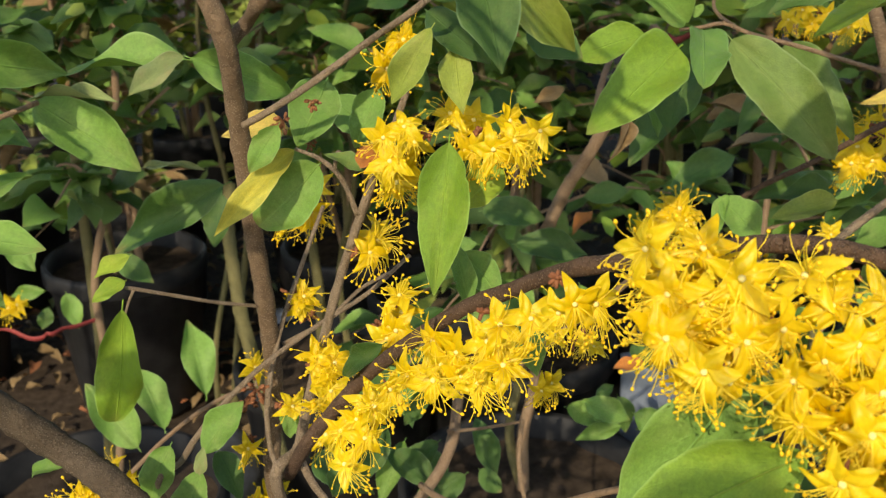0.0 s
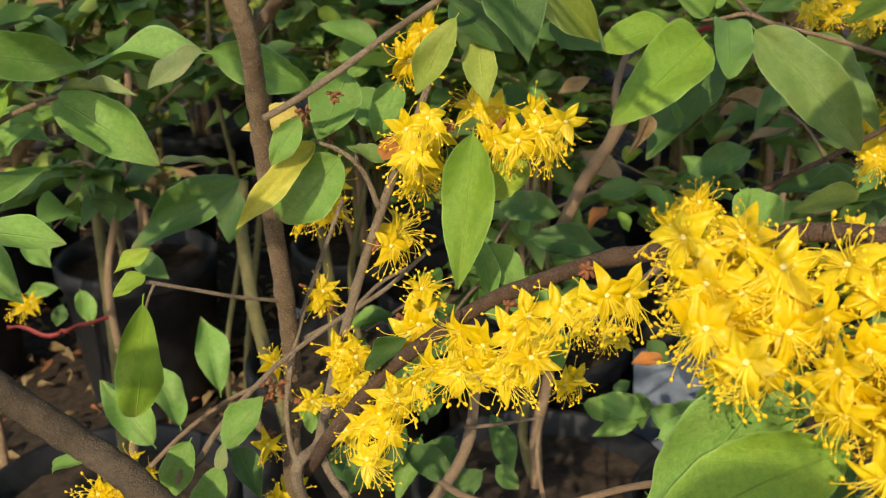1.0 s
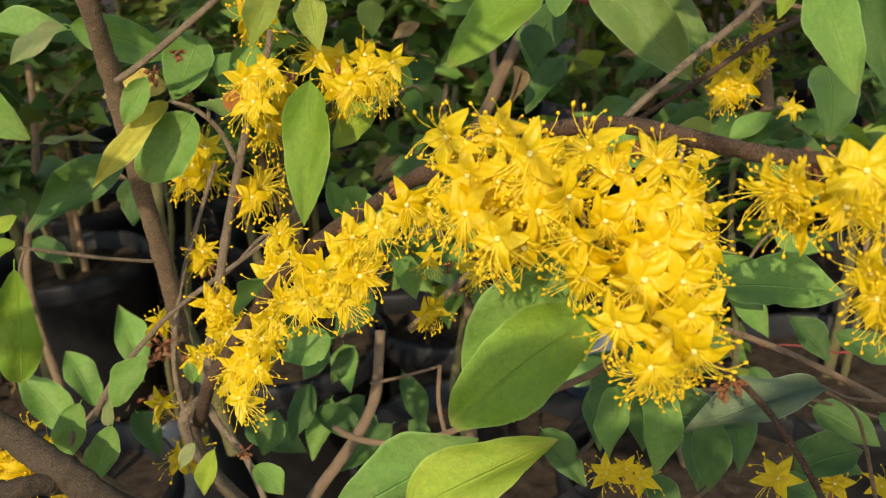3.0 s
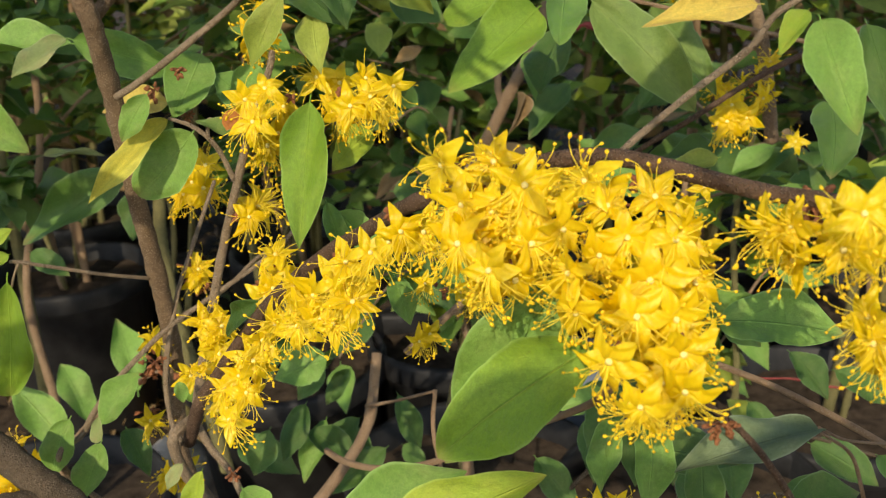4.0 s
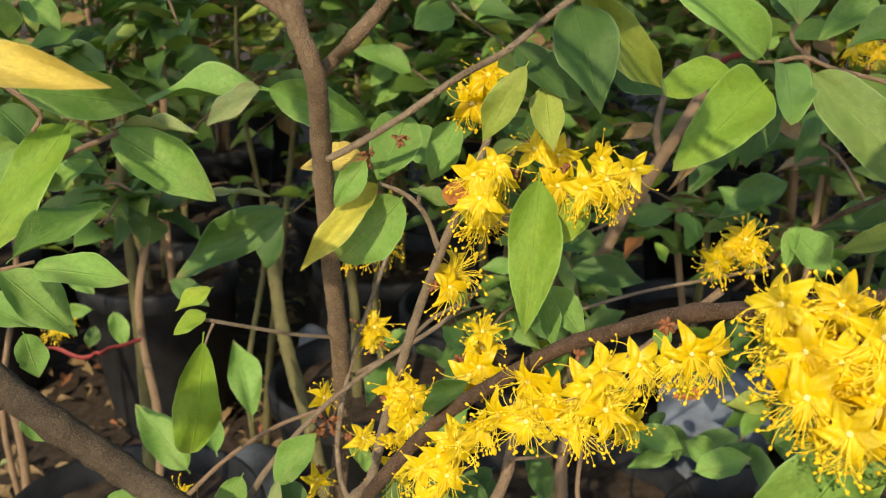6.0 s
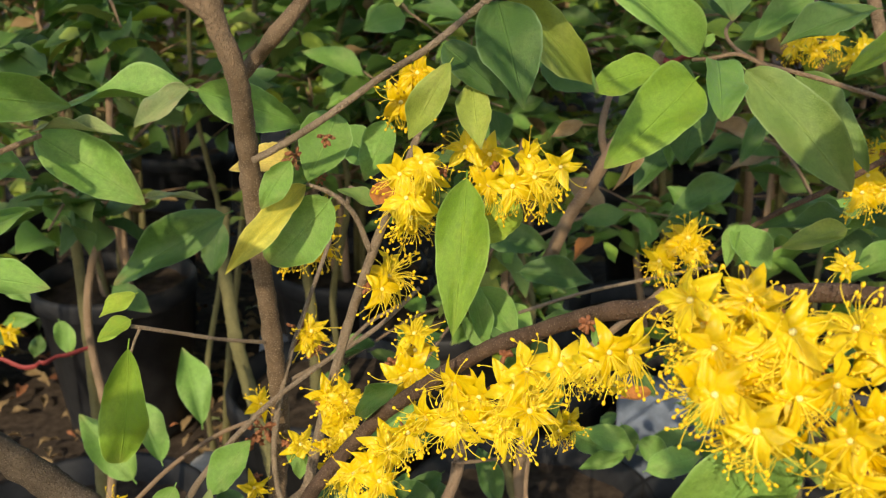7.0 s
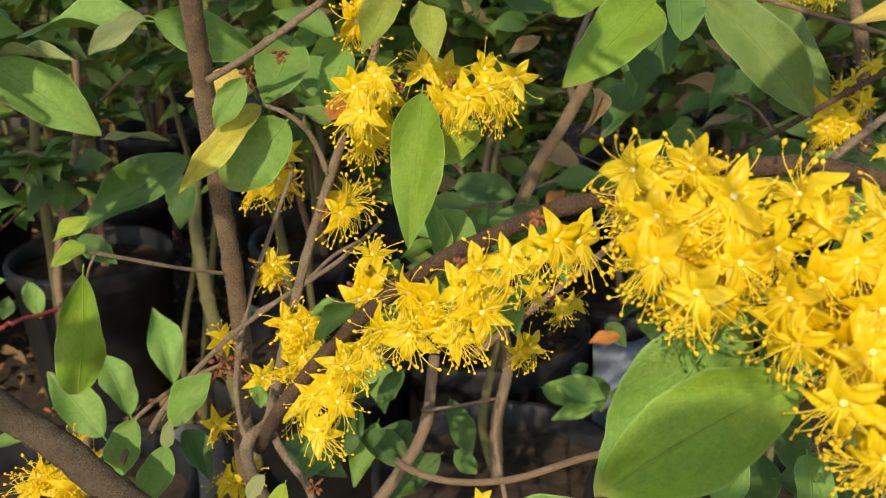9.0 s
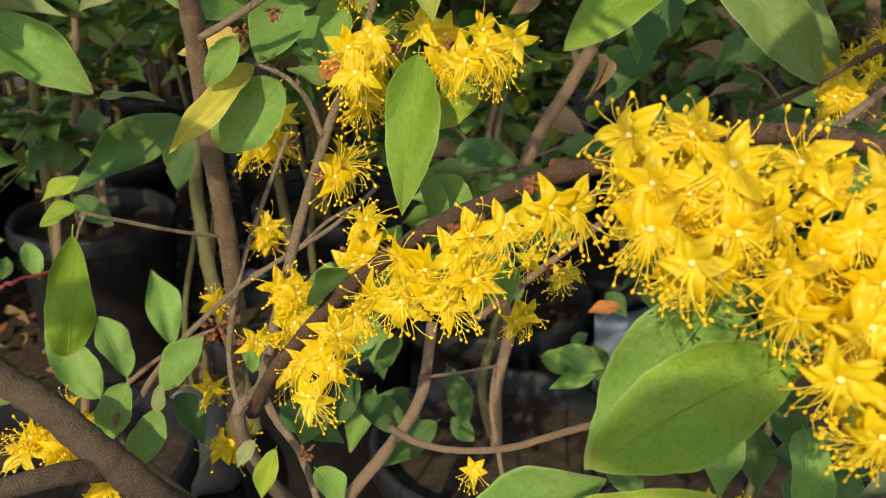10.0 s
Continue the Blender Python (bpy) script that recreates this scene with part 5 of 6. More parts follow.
bloom(c0, (0.0495, 0.1502, 0.6970), (-0.21, -0.98, 0.01), 0.0063)
bloom(c0, (0.0581, 0.1480, 0.6977), (0.01, -0.91, 0.42), 0.0057)
bloom(c0, (0.0565, 0.1443, 0.6920), (-0.15, -0.98, -0.11), 0.0062)
bloom(c0, (0.0477, 0.1384, 0.6893), (-0.51, -0.85, 0.15), 0.0055)
bloom(c0, (0.0424, 0.1449, 0.6926), (-0.52, -0.81, 0.27), 0.0055)
bloom(c0, (0.0527, 0.1402, 0.6864), (0.06, -0.93, -0.36), 0.0060)
bloom(c0, (0.0624, 0.1439, 0.6946), (0.33, -0.92, -0.20), 0.0052)
bloom(c0, (0.0559, 0.1488, 0.7023), (-0.13, -0.94, 0.32), 0.0062)
bloom(c0, (0.0436, 0.1514, 0.6911), (-0.45, -0.89, -0.07), 0.0064)
bloom(c0, (0.0440, 0.1618, 0.6929), (-0.90, -0.29, 0.32), 0.0063)
bloom(c0, (0.0442, 0.1600, 0.6988), (-0.88, -0.47, 0.06), 0.0060)
bloom(c0, (0.0490, 0.1568, 0.6947), (-0.66, -0.61, -0.44), 0.0055)
bloom(c0, (0.0473, 0.1451, 0.6846), (-0.28, -0.84, -0.47), 0.0051)
bloom(c0, (0.0567, 0.1563, 0.6933), (-0.03, -0.73, -0.68), 0.0060)
bloom(c0, (0.0583, 0.1591, 0.6963), (0.91, -0.39, -0.12), 0.0062)
bloom(c0, (0.0539, 0.1625, 0.6986), (-0.40, 0.09, 0.91), 0.0061)
bloom(c0, (0.0487, 0.1679, 0.6961), (-0.62, -0.09, 0.78), 0.0055)
bloom(c0, (0.0576, 0.1592, 0.6986), (0.11, -0.41, 0.91), 0.0060)
bloom(c0, (0.0559, 0.1588, 0.6933), (-0.19, -0.62, -0.76), 0.0060)
bloom(c0, (0.0489, 0.1600, 0.6928), (-0.80, -0.50, -0.33), 0.0056)
bloom(c0, (0.0598, 0.1610, 0.6922), (0.40, -0.88, -0.25), 0.0054)
bloom(c0, (0.0569, 0.1755, 0.6933), (-0.76, -0.13, 0.63), 0.0055)
bloom(c0, (0.0535, 0.1529, 0.6895), (-0.30, -0.90, -0.32), 0.0057)
bloom(c0, (0.0550, 0.1500, 0.6924), (-0.38, -0.93, -0.04), 0.0062)
bloom(c0, (0.0623, 0.1672, 0.6919), (-0.38, 0.38, 0.84), 0.0060)
bloom(c0, (0.0565, 0.1530, 0.6835), (-0.16, -0.81, -0.57), 0.0062)
bloom(c0, (0.0569, 0.1633, 0.6910), (-0.71, -0.48, -0.52), 0.0060)
bloom(c0, (0.0606, 0.1650, 0.6923), (0.85, -0.43, -0.32), 0.0052)
bloom(c0, (0.0601, 0.1644, 0.6931), (0.15, -0.04, -0.99), 0.0052)
bloom(c0, (0.0519, 0.1650, 0.6973), (-0.99, 0.07, 0.08), 0.0060)
bloom(c0, (0.0572, 0.1736, 0.6887), (0.56, -0.29, -0.77), 0.0058)
bloom(c0, (0.0603, 0.1728, 0.6933), (0.46, -0.02, 0.89), 0.0058)
bloom(c0, (0.0508, 0.1787, 0.6934), (-0.94, -0.17, -0.30), 0.0062)
bloom(c0, (0.0471, 0.1670, 0.6878), (-1.00, 0.04, 0.03), 0.0063)
bloom(c0, (0.0607, 0.1813, 0.6885), (-0.16, 0.09, -0.98), 0.0051)
bloom(c0, (0.0531, 0.1553, 0.6912), (-0.38, -0.82, -0.43), 0.0057)
bloom(c0, (0.0542, 0.1601, 0.6806), (0.19, -0.83, -0.53), 0.0058)
bloom(c0, (0.0466, 0.1688, 0.6926), (-0.90, 0.10, 0.43), 0.0057)
bloom(c0, (0.0466, 0.1523, 0.6904), (-0.39, -0.78, -0.49), 0.0063)
bloom(c0, (0.0488, 0.1756, 0.6937), (-0.88, -0.14, 0.45), 0.0056)
c1 = cluster(shrub, (0.0804, 0.1603, 0.6983))
bloom(c1, (0.0714, 0.1461, 0.6979), (-0.29, -0.70, 0.65), 0.0054)
bloom(c1, (0.0798, 0.1432, 0.7001), (-0.30, -0.69, 0.66), 0.0055)
bloom(c1, (0.0679, 0.1507, 0.7017), (-0.65, -0.24, 0.72), 0.0059)
bloom(c1, (0.0686, 0.1394, 0.6906), (-0.53, -0.82, -0.19), 0.0052)
bloom(c1, (0.0771, 0.1346, 0.6869), (-0.39, -0.92, -0.09), 0.0064)
bloom(c1, (0.0822, 0.1373, 0.6935), (0.07, -0.94, 0.33), 0.0058)
bloom(c1, (0.0630, 0.1327, 0.6821), (-0.69, -0.71, -0.15), 0.0055)
bloom(c1, (0.0732, 0.1286, 0.6825), (-0.12, -0.99, 0.11), 0.0064)
bloom(c1, (0.0673, 0.1237, 0.6765), (-0.47, -0.87, -0.16), 0.0062)
bloom(c1, (0.0758, 0.1205, 0.6732), (-0.05, -0.98, 0.21), 0.0052)
bloom(c1, (0.0737, 0.1392, 0.6938), (-0.36, -0.90, 0.24), 0.0056)
bloom(c1, (0.0620, 0.1352, 0.6890), (-0.69, -0.71, 0.14), 0.0054)
bloom(c1, (0.0807, 0.1295, 0.6810), (-0.19, -0.97, 0.16), 0.0055)
bloom(c1, (0.0799, 0.1217, 0.6780), (-0.22, -0.96, -0.17), 0.0058)
bloom(c1, (0.0712, 0.1165, 0.6711), (-0.27, -0.94, -0.18), 0.0052)
bloom(c1, (0.0788, 0.1162, 0.6737), (-0.44, -0.84, -0.32), 0.0053)
bloom(c1, (0.0736, 0.1210, 0.6694), (-0.15, -0.96, -0.22), 0.0056)
bloom(c1, (0.0825, 0.1331, 0.6800), (0.09, -0.97, -0.22), 0.0055)
bloom(c1, (0.0637, 0.1376, 0.6840), (-0.40, -0.89, 0.22), 0.0058)
bloom(c1, (0.0784, 0.1350, 0.6870), (-0.18, -0.95, 0.25), 0.0056)
bloom(c1, (0.0711, 0.1457, 0.6862), (-0.42, -0.84, -0.35), 0.0053)
bloom(c1, (0.0799, 0.1276, 0.6674), (0.14, -0.99, -0.02), 0.0054)
bloom(c1, (0.0787, 0.1342, 0.6782), (0.10, -0.84, -0.53), 0.0064)
bloom(c1, (0.0844, 0.1308, 0.6741), (0.21, -0.86, -0.47), 0.0056)
bloom(c1, (0.0766, 0.1430, 0.6743), (-0.50, -0.72, -0.48), 0.0064)
bloom(c1, (0.0809, 0.1414, 0.6907), (0.09, -0.98, 0.19), 0.0064)
bloom(c1, (0.0852, 0.1419, 0.6933), (0.35, -0.93, 0.07), 0.0053)
bloom(c1, (0.0810, 0.1454, 0.6858), (0.37, -0.91, -0.19), 0.0052)
bloom(c1, (0.0825, 0.1398, 0.6852), (0.12, -0.98, 0.15), 0.0058)
bloom(c1, (0.0844, 0.1561, 0.6812), (-0.05, -0.99, -0.13), 0.0062)
bloom(c1, (0.0811, 0.1302, 0.6764), (-0.32, -0.86, -0.40), 0.0052)
bloom(c1, (0.0739, 0.1229, 0.6670), (-0.06, -1.00, 0.07), 0.0051)
bloom(c1, (0.0820, 0.1358, 0.6731), (-0.14, -0.99, -0.00), 0.0052)
bloom(c1, (0.0816, 0.1451, 0.6800), (0.33, -0.93, -0.17), 0.0051)
bloom(c1, (0.0763, 0.1237, 0.6695), (-0.33, -0.94, -0.11), 0.0062)
bloom(c1, (0.0742, 0.1460, 0.6819), (-0.39, -0.74, -0.55), 0.0061)
bloom(c1, (0.0869, 0.1395, 0.6837), (0.14, -0.96, 0.23), 0.0051)
bloom(c1, (0.0844, 0.1590, 0.6814), (0.22, -0.11, -0.97), 0.0056)
bloom(c1, (0.0839, 0.1505, 0.6769), (0.43, -0.81, -0.39), 0.0057)
bloom(c1, (0.0792, 0.1404, 0.6658), (0.12, -0.98, -0.13), 0.0053)
bloom(c1, (0.0845, 0.1439, 0.6605), (-0.25, -0.71, -0.66), 0.0062)
bloom(c1, (0.0804, 0.1327, 0.6777), (-0.44, -0.87, -0.24), 0.0053)
bloom(c1, (0.0875, 0.1467, 0.6872), (0.02, -0.79, -0.62), 0.0059)
bloom(c1, (0.0729, 0.1529, 0.6974), (-0.90, -0.13, 0.41), 0.0060)
bloom(c1, (0.0714, 0.1341, 0.6809), (-0.59, -0.75, -0.31), 0.0060)
bloom(c1, (0.0774, 0.1472, 0.6790), (-0.09, -0.71, -0.70), 0.0057)
bloom(c1, (0.0817, 0.1461, 0.6786), (-0.12, -0.84, -0.53), 0.0059)
bloom(c1, (0.0779, 0.1360, 0.6709), (-0.56, -0.61, -0.57), 0.0052)
bloom(c1, (0.0868, 0.1518, 0.6881), (0.64, -0.57, -0.52), 0.0055)
bloom(c1, (0.0765, 0.1435, 0.6815), (-0.02, -0.89, -0.46), 0.0055)
bloom(c1, (0.0869, 0.1504, 0.6799), (-0.27, -0.67, -0.69), 0.0063)
bloom(c1, (0.0792, 0.1456, 0.6732), (-0.24, -0.95, -0.18), 0.0064)
bloom(c1, (0.0815, 0.1367, 0.6796), (-0.30, -0.84, -0.46), 0.0056)
bloom(c1, (0.0863, 0.1509, 0.6939), (0.59, -0.75, -0.29), 0.0051)
c2 = cluster(shrub, (0.0119, 0.2220, 0.6631))
bloom(c2, (0.0156, 0.2014, 0.6692), (0.21, -0.80, 0.56), 0.0061)
bloom(c2, (0.0049, 0.2140, 0.6555), (-0.57, -0.82, -0.05), 0.0060)
bloom(c2, (0.0164, 0.2018, 0.6580), (0.15, -0.81, 0.56), 0.0062)
bloom(c2, (-0.0013, 0.2213, 0.6555), (-0.67, -0.74, 0.01), 0.0059)
bloom(c2, (-0.0089, 0.2285, 0.6414), (-0.75, -0.64, -0.18), 0.0062)
bloom(c2, (-0.0016, 0.2225, 0.6428), (-0.32, -0.94, 0.13), 0.0066)
bloom(c2, (0.0062, 0.2120, 0.6496), (-0.28, -0.96, -0.06), 0.0055)
bloom(c2, (-0.0147, 0.2351, 0.6332), (0.37, -0.93, -0.01), 0.0060)
bloom(c2, (0.0101, 0.2096, 0.6487), (-0.05, -0.96, 0.28), 0.0055)
bloom(c2, (0.0225, 0.1945, 0.6739), (0.15, -0.90, 0.40), 0.0053)
bloom(c2, (0.0127, 0.2061, 0.6624), (0.04, -0.93, 0.36), 0.0066)
bloom(c2, (0.0009, 0.2190, 0.6494), (-0.51, -0.81, -0.28), 0.0061)
bloom(c2, (0.0056, 0.2218, 0.6520), (-0.53, -0.85, 0.04), 0.0055)
bloom(c2, (0.0131, 0.2103, 0.6576), (0.11, -0.96, 0.26), 0.0060)
c3 = cluster(shrub, (0.0285, 0.1950, 0.6838))
bloom(c3, (0.0307, 0.1802, 0.6838), (0.25, -0.97, 0.06), 0.0058)
bloom(c3, (0.0358, 0.1843, 0.6819), (0.45, -0.86, 0.24), 0.0063)
bloom(c3, (0.0277, 0.1838, 0.6802), (-0.35, -0.93, 0.10), 0.0053)
c4 = cluster(shrub, (-0.0327, 0.2677, 0.6117))
bloom(c4, (-0.0271, 0.2524, 0.6130), (0.00, -0.89, 0.45), 0.0061)
bloom(c4, (-0.0210, 0.2485, 0.6200), (0.46, -0.76, 0.46), 0.0071)
bloom(c4, (-0.0446, 0.2973, 0.5799), (-0.08, -0.87, 0.49), 0.0069)
bloom(c4, (-0.0312, 0.2485, 0.5992), (-0.26, -0.95, 0.19), 0.0065)
bloom(c4, (-0.0243, 0.2472, 0.6094), (0.24, -0.94, 0.23), 0.0060)
bloom(c4, (-0.0326, 0.2541, 0.6078), (-0.32, -0.84, 0.43), 0.0059)
bloom(c4, (-0.0216, 0.2564, 0.6146), (0.17, -0.78, 0.60), 0.0063)
c5 = cluster(shrub, (-0.0472, 0.2924, 0.6119))
bloom(c5, (-0.0398, 0.2786, 0.6145), (0.35, -0.74, 0.57), 0.0060)
bloom(c5, (-0.0429, 0.2828, 0.6193), (0.26, -0.76, 0.60), 0.0072)
bloom(c5, (-0.0370, 0.2801, 0.6187), (0.42, -0.79, 0.45), 0.0070)
bloom(c5, (-0.0432, 0.2794, 0.6031), (-0.09, -0.91, -0.40), 0.0058)
bloom(c5, (-0.0384, 0.2769, 0.6097), (0.12, -0.98, 0.13), 0.0069)
c6 = cluster(shrub, (-0.0132, 0.2700, 0.6391))
bloom(c6, (-0.0131, 0.2674, 0.6488), (0.20, -0.46, 0.86), 0.0064)
bloom(c6, (-0.0142, 0.2626, 0.6390), (-0.18, -0.98, -0.00), 0.0067)
bloom(c6, (-0.0174, 0.2639, 0.6356), (-0.01, -1.00, -0.02), 0.0070)
bloom(c6, (-0.0131, 0.2739, 0.6400), (0.02, -0.64, 0.77), 0.0062)
c7 = cluster(shrub, (-0.0290, 0.2896, 0.6556))
bloom(c7, (-0.0221, 0.2954, 0.6570), (0.67, -0.33, 0.66), 0.0073)
bloom(c7, (-0.0238, 0.2862, 0.6565), (0.49, -0.84, 0.24), 0.0065)
bloom(c7, (-0.0220, 0.3038, 0.6557), (0.98, -0.11, 0.17), 0.0073)
c8 = cluster(shrub, (-0.0600, 0.3314, 0.6177))
bloom(c8, (-0.0543, 0.3281, 0.6228), (0.23, -0.63, 0.74), 0.0062)
bloom(c8, (-0.0559, 0.3272, 0.6196), (0.58, -0.79, 0.19), 0.0065)
c9 = cluster(shrub, (-0.0753, 0.3204, 0.5932))
bloom(c9, (-0.0746, 0.3217, 0.5956), (0.57, -0.50, 0.65), 0.0058)
c10 = cluster(shrub, (-0.0637, 0.3100, 0.5853))
bloom(c10, (-0.0580, 0.3062, 0.5870), (0.53, -0.73, 0.43), 0.0060)
c11 = cluster(shrub, (-0.0769, 0.3139, 0.5686))
bloom(c11, (-0.0771, 0.3084, 0.5673), (0.21, -0.97, -0.07), 0.0055)
c12 = cluster(shrub, (-0.0776, 0.3361, 0.5283))
bloom(c12, (-0.0792, 0.3245, 0.5300), (-0.16, -0.85, 0.50), 0.0063)
bloom(c12, (-0.0750, 0.3302, 0.5290), (0.48, -0.64, 0.59), 0.0078)
c13 = cluster(shrub, (-0.0606, 0.3645, 0.6416))
bloom(c13, (-0.0589, 0.3558, 0.6514), (0.16, -0.91, 0.39), 0.0068)
bloom(c13, (-0.0527, 0.3580, 0.6578), (0.09, -0.76, 0.64), 0.0077)
bloom(c13, (-0.0626, 0.3543, 0.6470), (0.13, -0.99, -0.00), 0.0066)
bloom(c13, (-0.0530, 0.3493, 0.6505), (0.48, -0.88, 0.02), 0.0077)
bloom(c13, (-0.0619, 0.3644, 0.6482), (0.01, -0.18, 0.98), 0.0075)
bloom(c13, (-0.0611, 0.3720, 0.6473), (-0.20, -0.27, 0.94), 0.0069)
c14 = cluster(shrub, (-0.0033, 0.2743, 0.6990))
bloom(c14, (-0.0096, 0.2630, 0.7043), (0.09, -0.92, 0.39), 0.0059)
bloom(c14, (-0.0076, 0.2846, 0.6943), (0.12, -0.93, 0.35), 0.0060)
bloom(c14, (-0.0139, 0.2597, 0.6949), (-0.07, -0.92, 0.39), 0.0060)
bloom(c14, (-0.0135, 0.2803, 0.6831), (0.15, -0.84, -0.52), 0.0066)
bloom(c14, (-0.0156, 0.2614, 0.7016), (-0.17, -0.98, 0.12), 0.0057)
bloom(c14, (-0.0098, 0.2815, 0.6864), (-0.07, -0.99, -0.14), 0.0058)
bloom(c14, (-0.0135, 0.2800, 0.6825), (-0.05, -0.99, -0.15), 0.0061)
c15 = cluster(shrub, (0.0130, 0.2745, 0.7002))
bloom(c15, (0.0039, 0.2878, 0.7027), (-0.38, -0.75, 0.54), 0.0063)
bloom(c15, (0.0114, 0.2868, 0.7007), (-0.24, -0.95, 0.18), 0.0064)
bloom(c15, (0.0212, 0.2626, 0.7058), (0.52, -0.82, 0.22), 0.0057)
bloom(c15, (0.0297, 0.2576, 0.7038), (-0.03, -1.00, 0.02), 0.0055)
bloom(c15, (0.0163, 0.2575, 0.6986), (-0.09, -0.99, -0.13), 0.0065)
bloom(c15, (0.0259, 0.2629, 0.6960), (0.40, -0.90, 0.13), 0.0058)
bloom(c15, (0.0109, 0.2833, 0.6920), (0.10, -1.00, -0.02), 0.0065)
bloom(c15, (0.0224, 0.2582, 0.7008), (0.34, -0.87, 0.34), 0.0064)
bloom(c15, (0.0209, 0.2648, 0.6991), (0.42, -0.89, -0.16), 0.0062)
c16 = cluster(shrub, (-0.0109, 0.3010, 0.7222))
bloom(c16, (-0.0159, 0.2941, 0.7162), (-0.30, -0.92, -0.24), 0.0069)
bloom(c16, (-0.0107, 0.2970, 0.7246), (-0.11, -0.85, 0.51), 0.0065)
bloom(c16, (-0.0136, 0.3002, 0.7197), (-0.65, -0.63, -0.41), 0.0069)
bloom(c16, (-0.0151, 0.2995, 0.7152), (-0.26, -0.87, -0.42), 0.0063)
c17 = cluster(shrub, (0.1101, 0.1342, 0.6993))
bloom(c17, (0.1019, 0.1307, 0.6906), (-0.92, -0.35, -0.19), 0.0051)
bloom(c17, (0.1055, 0.1142, 0.7045), (-0.31, -0.94, 0.17), 0.0054)
bloom(c17, (0.1039, 0.1165, 0.6977), (-0.53, -0.84, -0.06), 0.0051)
bloom(c17, (0.0961, 0.1277, 0.6972), (-0.83, -0.53, -0.19), 0.0054)
bloom(c17, (0.0984, 0.1246, 0.6991), (-0.83, -0.49, 0.27), 0.0047)
bloom(c17, (0.1145, 0.1219, 0.6995), (-0.29, -0.88, 0.38), 0.0056)
bloom(c17, (0.1072, 0.1256, 0.7003), (-0.36, -0.93, 0.10), 0.0046)
bloom(c17, (0.1006, 0.1296, 0.6960), (-0.66, -0.60, 0.45), 0.0052)
bloom(c17, (0.1125, 0.1232, 0.6941), (0.08, -0.97, -0.23), 0.0047)
bloom(c17, (0.1021, 0.1366, 0.6940), (-0.90, -0.05, 0.43), 0.0050)
c18 = cluster(shrub, (0.1187, 0.1266, 0.6801))
bloom(c18, (0.1109, 0.1169, 0.6801), (-0.63, -0.77, 0.10), 0.0048)
bloom(c18, (0.1119, 0.1217, 0.6829), (-0.83, -0.53, 0.19), 0.0047)
bloom(c18, (0.1140, 0.1155, 0.6767), (-0.42, -0.91, -0.02), 0.0046)
bloom(c18, (0.1147, 0.1148, 0.6813), (-0.56, -0.78, 0.29), 0.0045)
bloom(c18, (0.1140, 0.1204, 0.6748), (-0.54, -0.75, -0.39), 0.0053)
bloom(c18, (0.1170, 0.1220, 0.6787), (-0.57, -0.82, 0.08), 0.0050)
c19 = cluster(shrub, (0.1834, 0.3845, 0.6732))
bloom(c19, (0.1840, 0.4142, 0.6640), (-0.82, -0.27, 0.50), 0.0068)
bloom(c19, (0.1876, 0.4028, 0.6699), (-0.96, 0.20, 0.21), 0.0059)
bloom(c19, (0.2025, 0.4183, 0.6694), (-0.79, -0.54, 0.28), 0.0061)
bloom(c19, (0.1987, 0.4001, 0.6798), (-0.09, -0.51, 0.86), 0.0059)
bloom(c19, (0.1791, 0.4168, 0.6678), (-0.61, -0.79, 0.01), 0.0056)
bloom(c19, (0.1868, 0.4026, 0.6626), (-0.96, -0.07, -0.26), 0.0062)
bloom(c19, (0.1938, 0.3936, 0.6649), (0.40, -0.87, -0.28), 0.0060)
bloom(c19, (0.2030, 0.4154, 0.6631), (-0.44, -0.73, -0.52), 0.0061)
c20 = cluster(shrub, (0.1969, 0.5005, 0.7076))
bloom(c20, (0.1711, 0.4700, 0.7075), (-0.44, -0.88, 0.19), 0.0053)
bloom(c20, (0.1883, 0.4844, 0.7034), (-0.31, -0.95, 0.01), 0.0053)
bloom(c20, (0.1942, 0.4791, 0.7090), (-0.30, -0.93, 0.20), 0.0056)
bloom(c20, (0.2031, 0.4745, 0.7027), (-0.18, -0.98, -0.02), 0.0055)
bloom(c20, (0.1809, 0.4786, 0.7110), (-0.56, -0.72, 0.41), 0.0060)
bloom(c20, (0.2114, 0.4818, 0.7061), (0.34, -0.88, 0.32), 0.0065)
bloom(c20, (0.1887, 0.4892, 0.7044), (-0.69, -0.66, -0.29), 0.0067)
c21 = cluster(shrub, (0.2280, 0.4415, 0.6297))
bloom(c21, (0.2262, 0.4308, 0.6338), (-0.43, -0.75, 0.51), 0.0056)
c22 = cluster(shrub, (0.1756, 0.3984, 0.6585))
bloom(c22, (0.1780, 0.3881, 0.6637), (-0.44, -0.85, 0.29), 0.0069)
bloom(c22, (0.1839, 0.3861, 0.6579), (-0.14, -0.99, 0.01), 0.0071)
bloom(c22, (0.1754, 0.3857, 0.6569), (-0.42, -0.90, 0.11), 0.0079)
bloom(c22, (0.1783, 0.3927, 0.6567), (0.30, -0.95, 0.03), 0.0067)
c23 = cluster(shrub, (0.1555, 0.3547, 0.6375))
bloom(c23, (0.1529, 0.3433, 0.6398), (-0.47, -0.79, 0.39), 0.0052)
c24 = cluster(shrub, (0.1031, 0.4062, 0.6281))
bloom(c24, (0.1011, 0.3981, 0.6295), (-0.45, -0.74, 0.51), 0.0070)
bloom(c24, (0.1089, 0.3955, 0.6289), (0.11, -0.95, 0.29), 0.0076)
bloom(c24, (0.0933, 0.3961, 0.6236), (-0.56, -0.82, 0.09), 0.0078)
bloom(c24, (0.1069, 0.4015, 0.6323), (0.22, -0.77, 0.61), 0.0087)
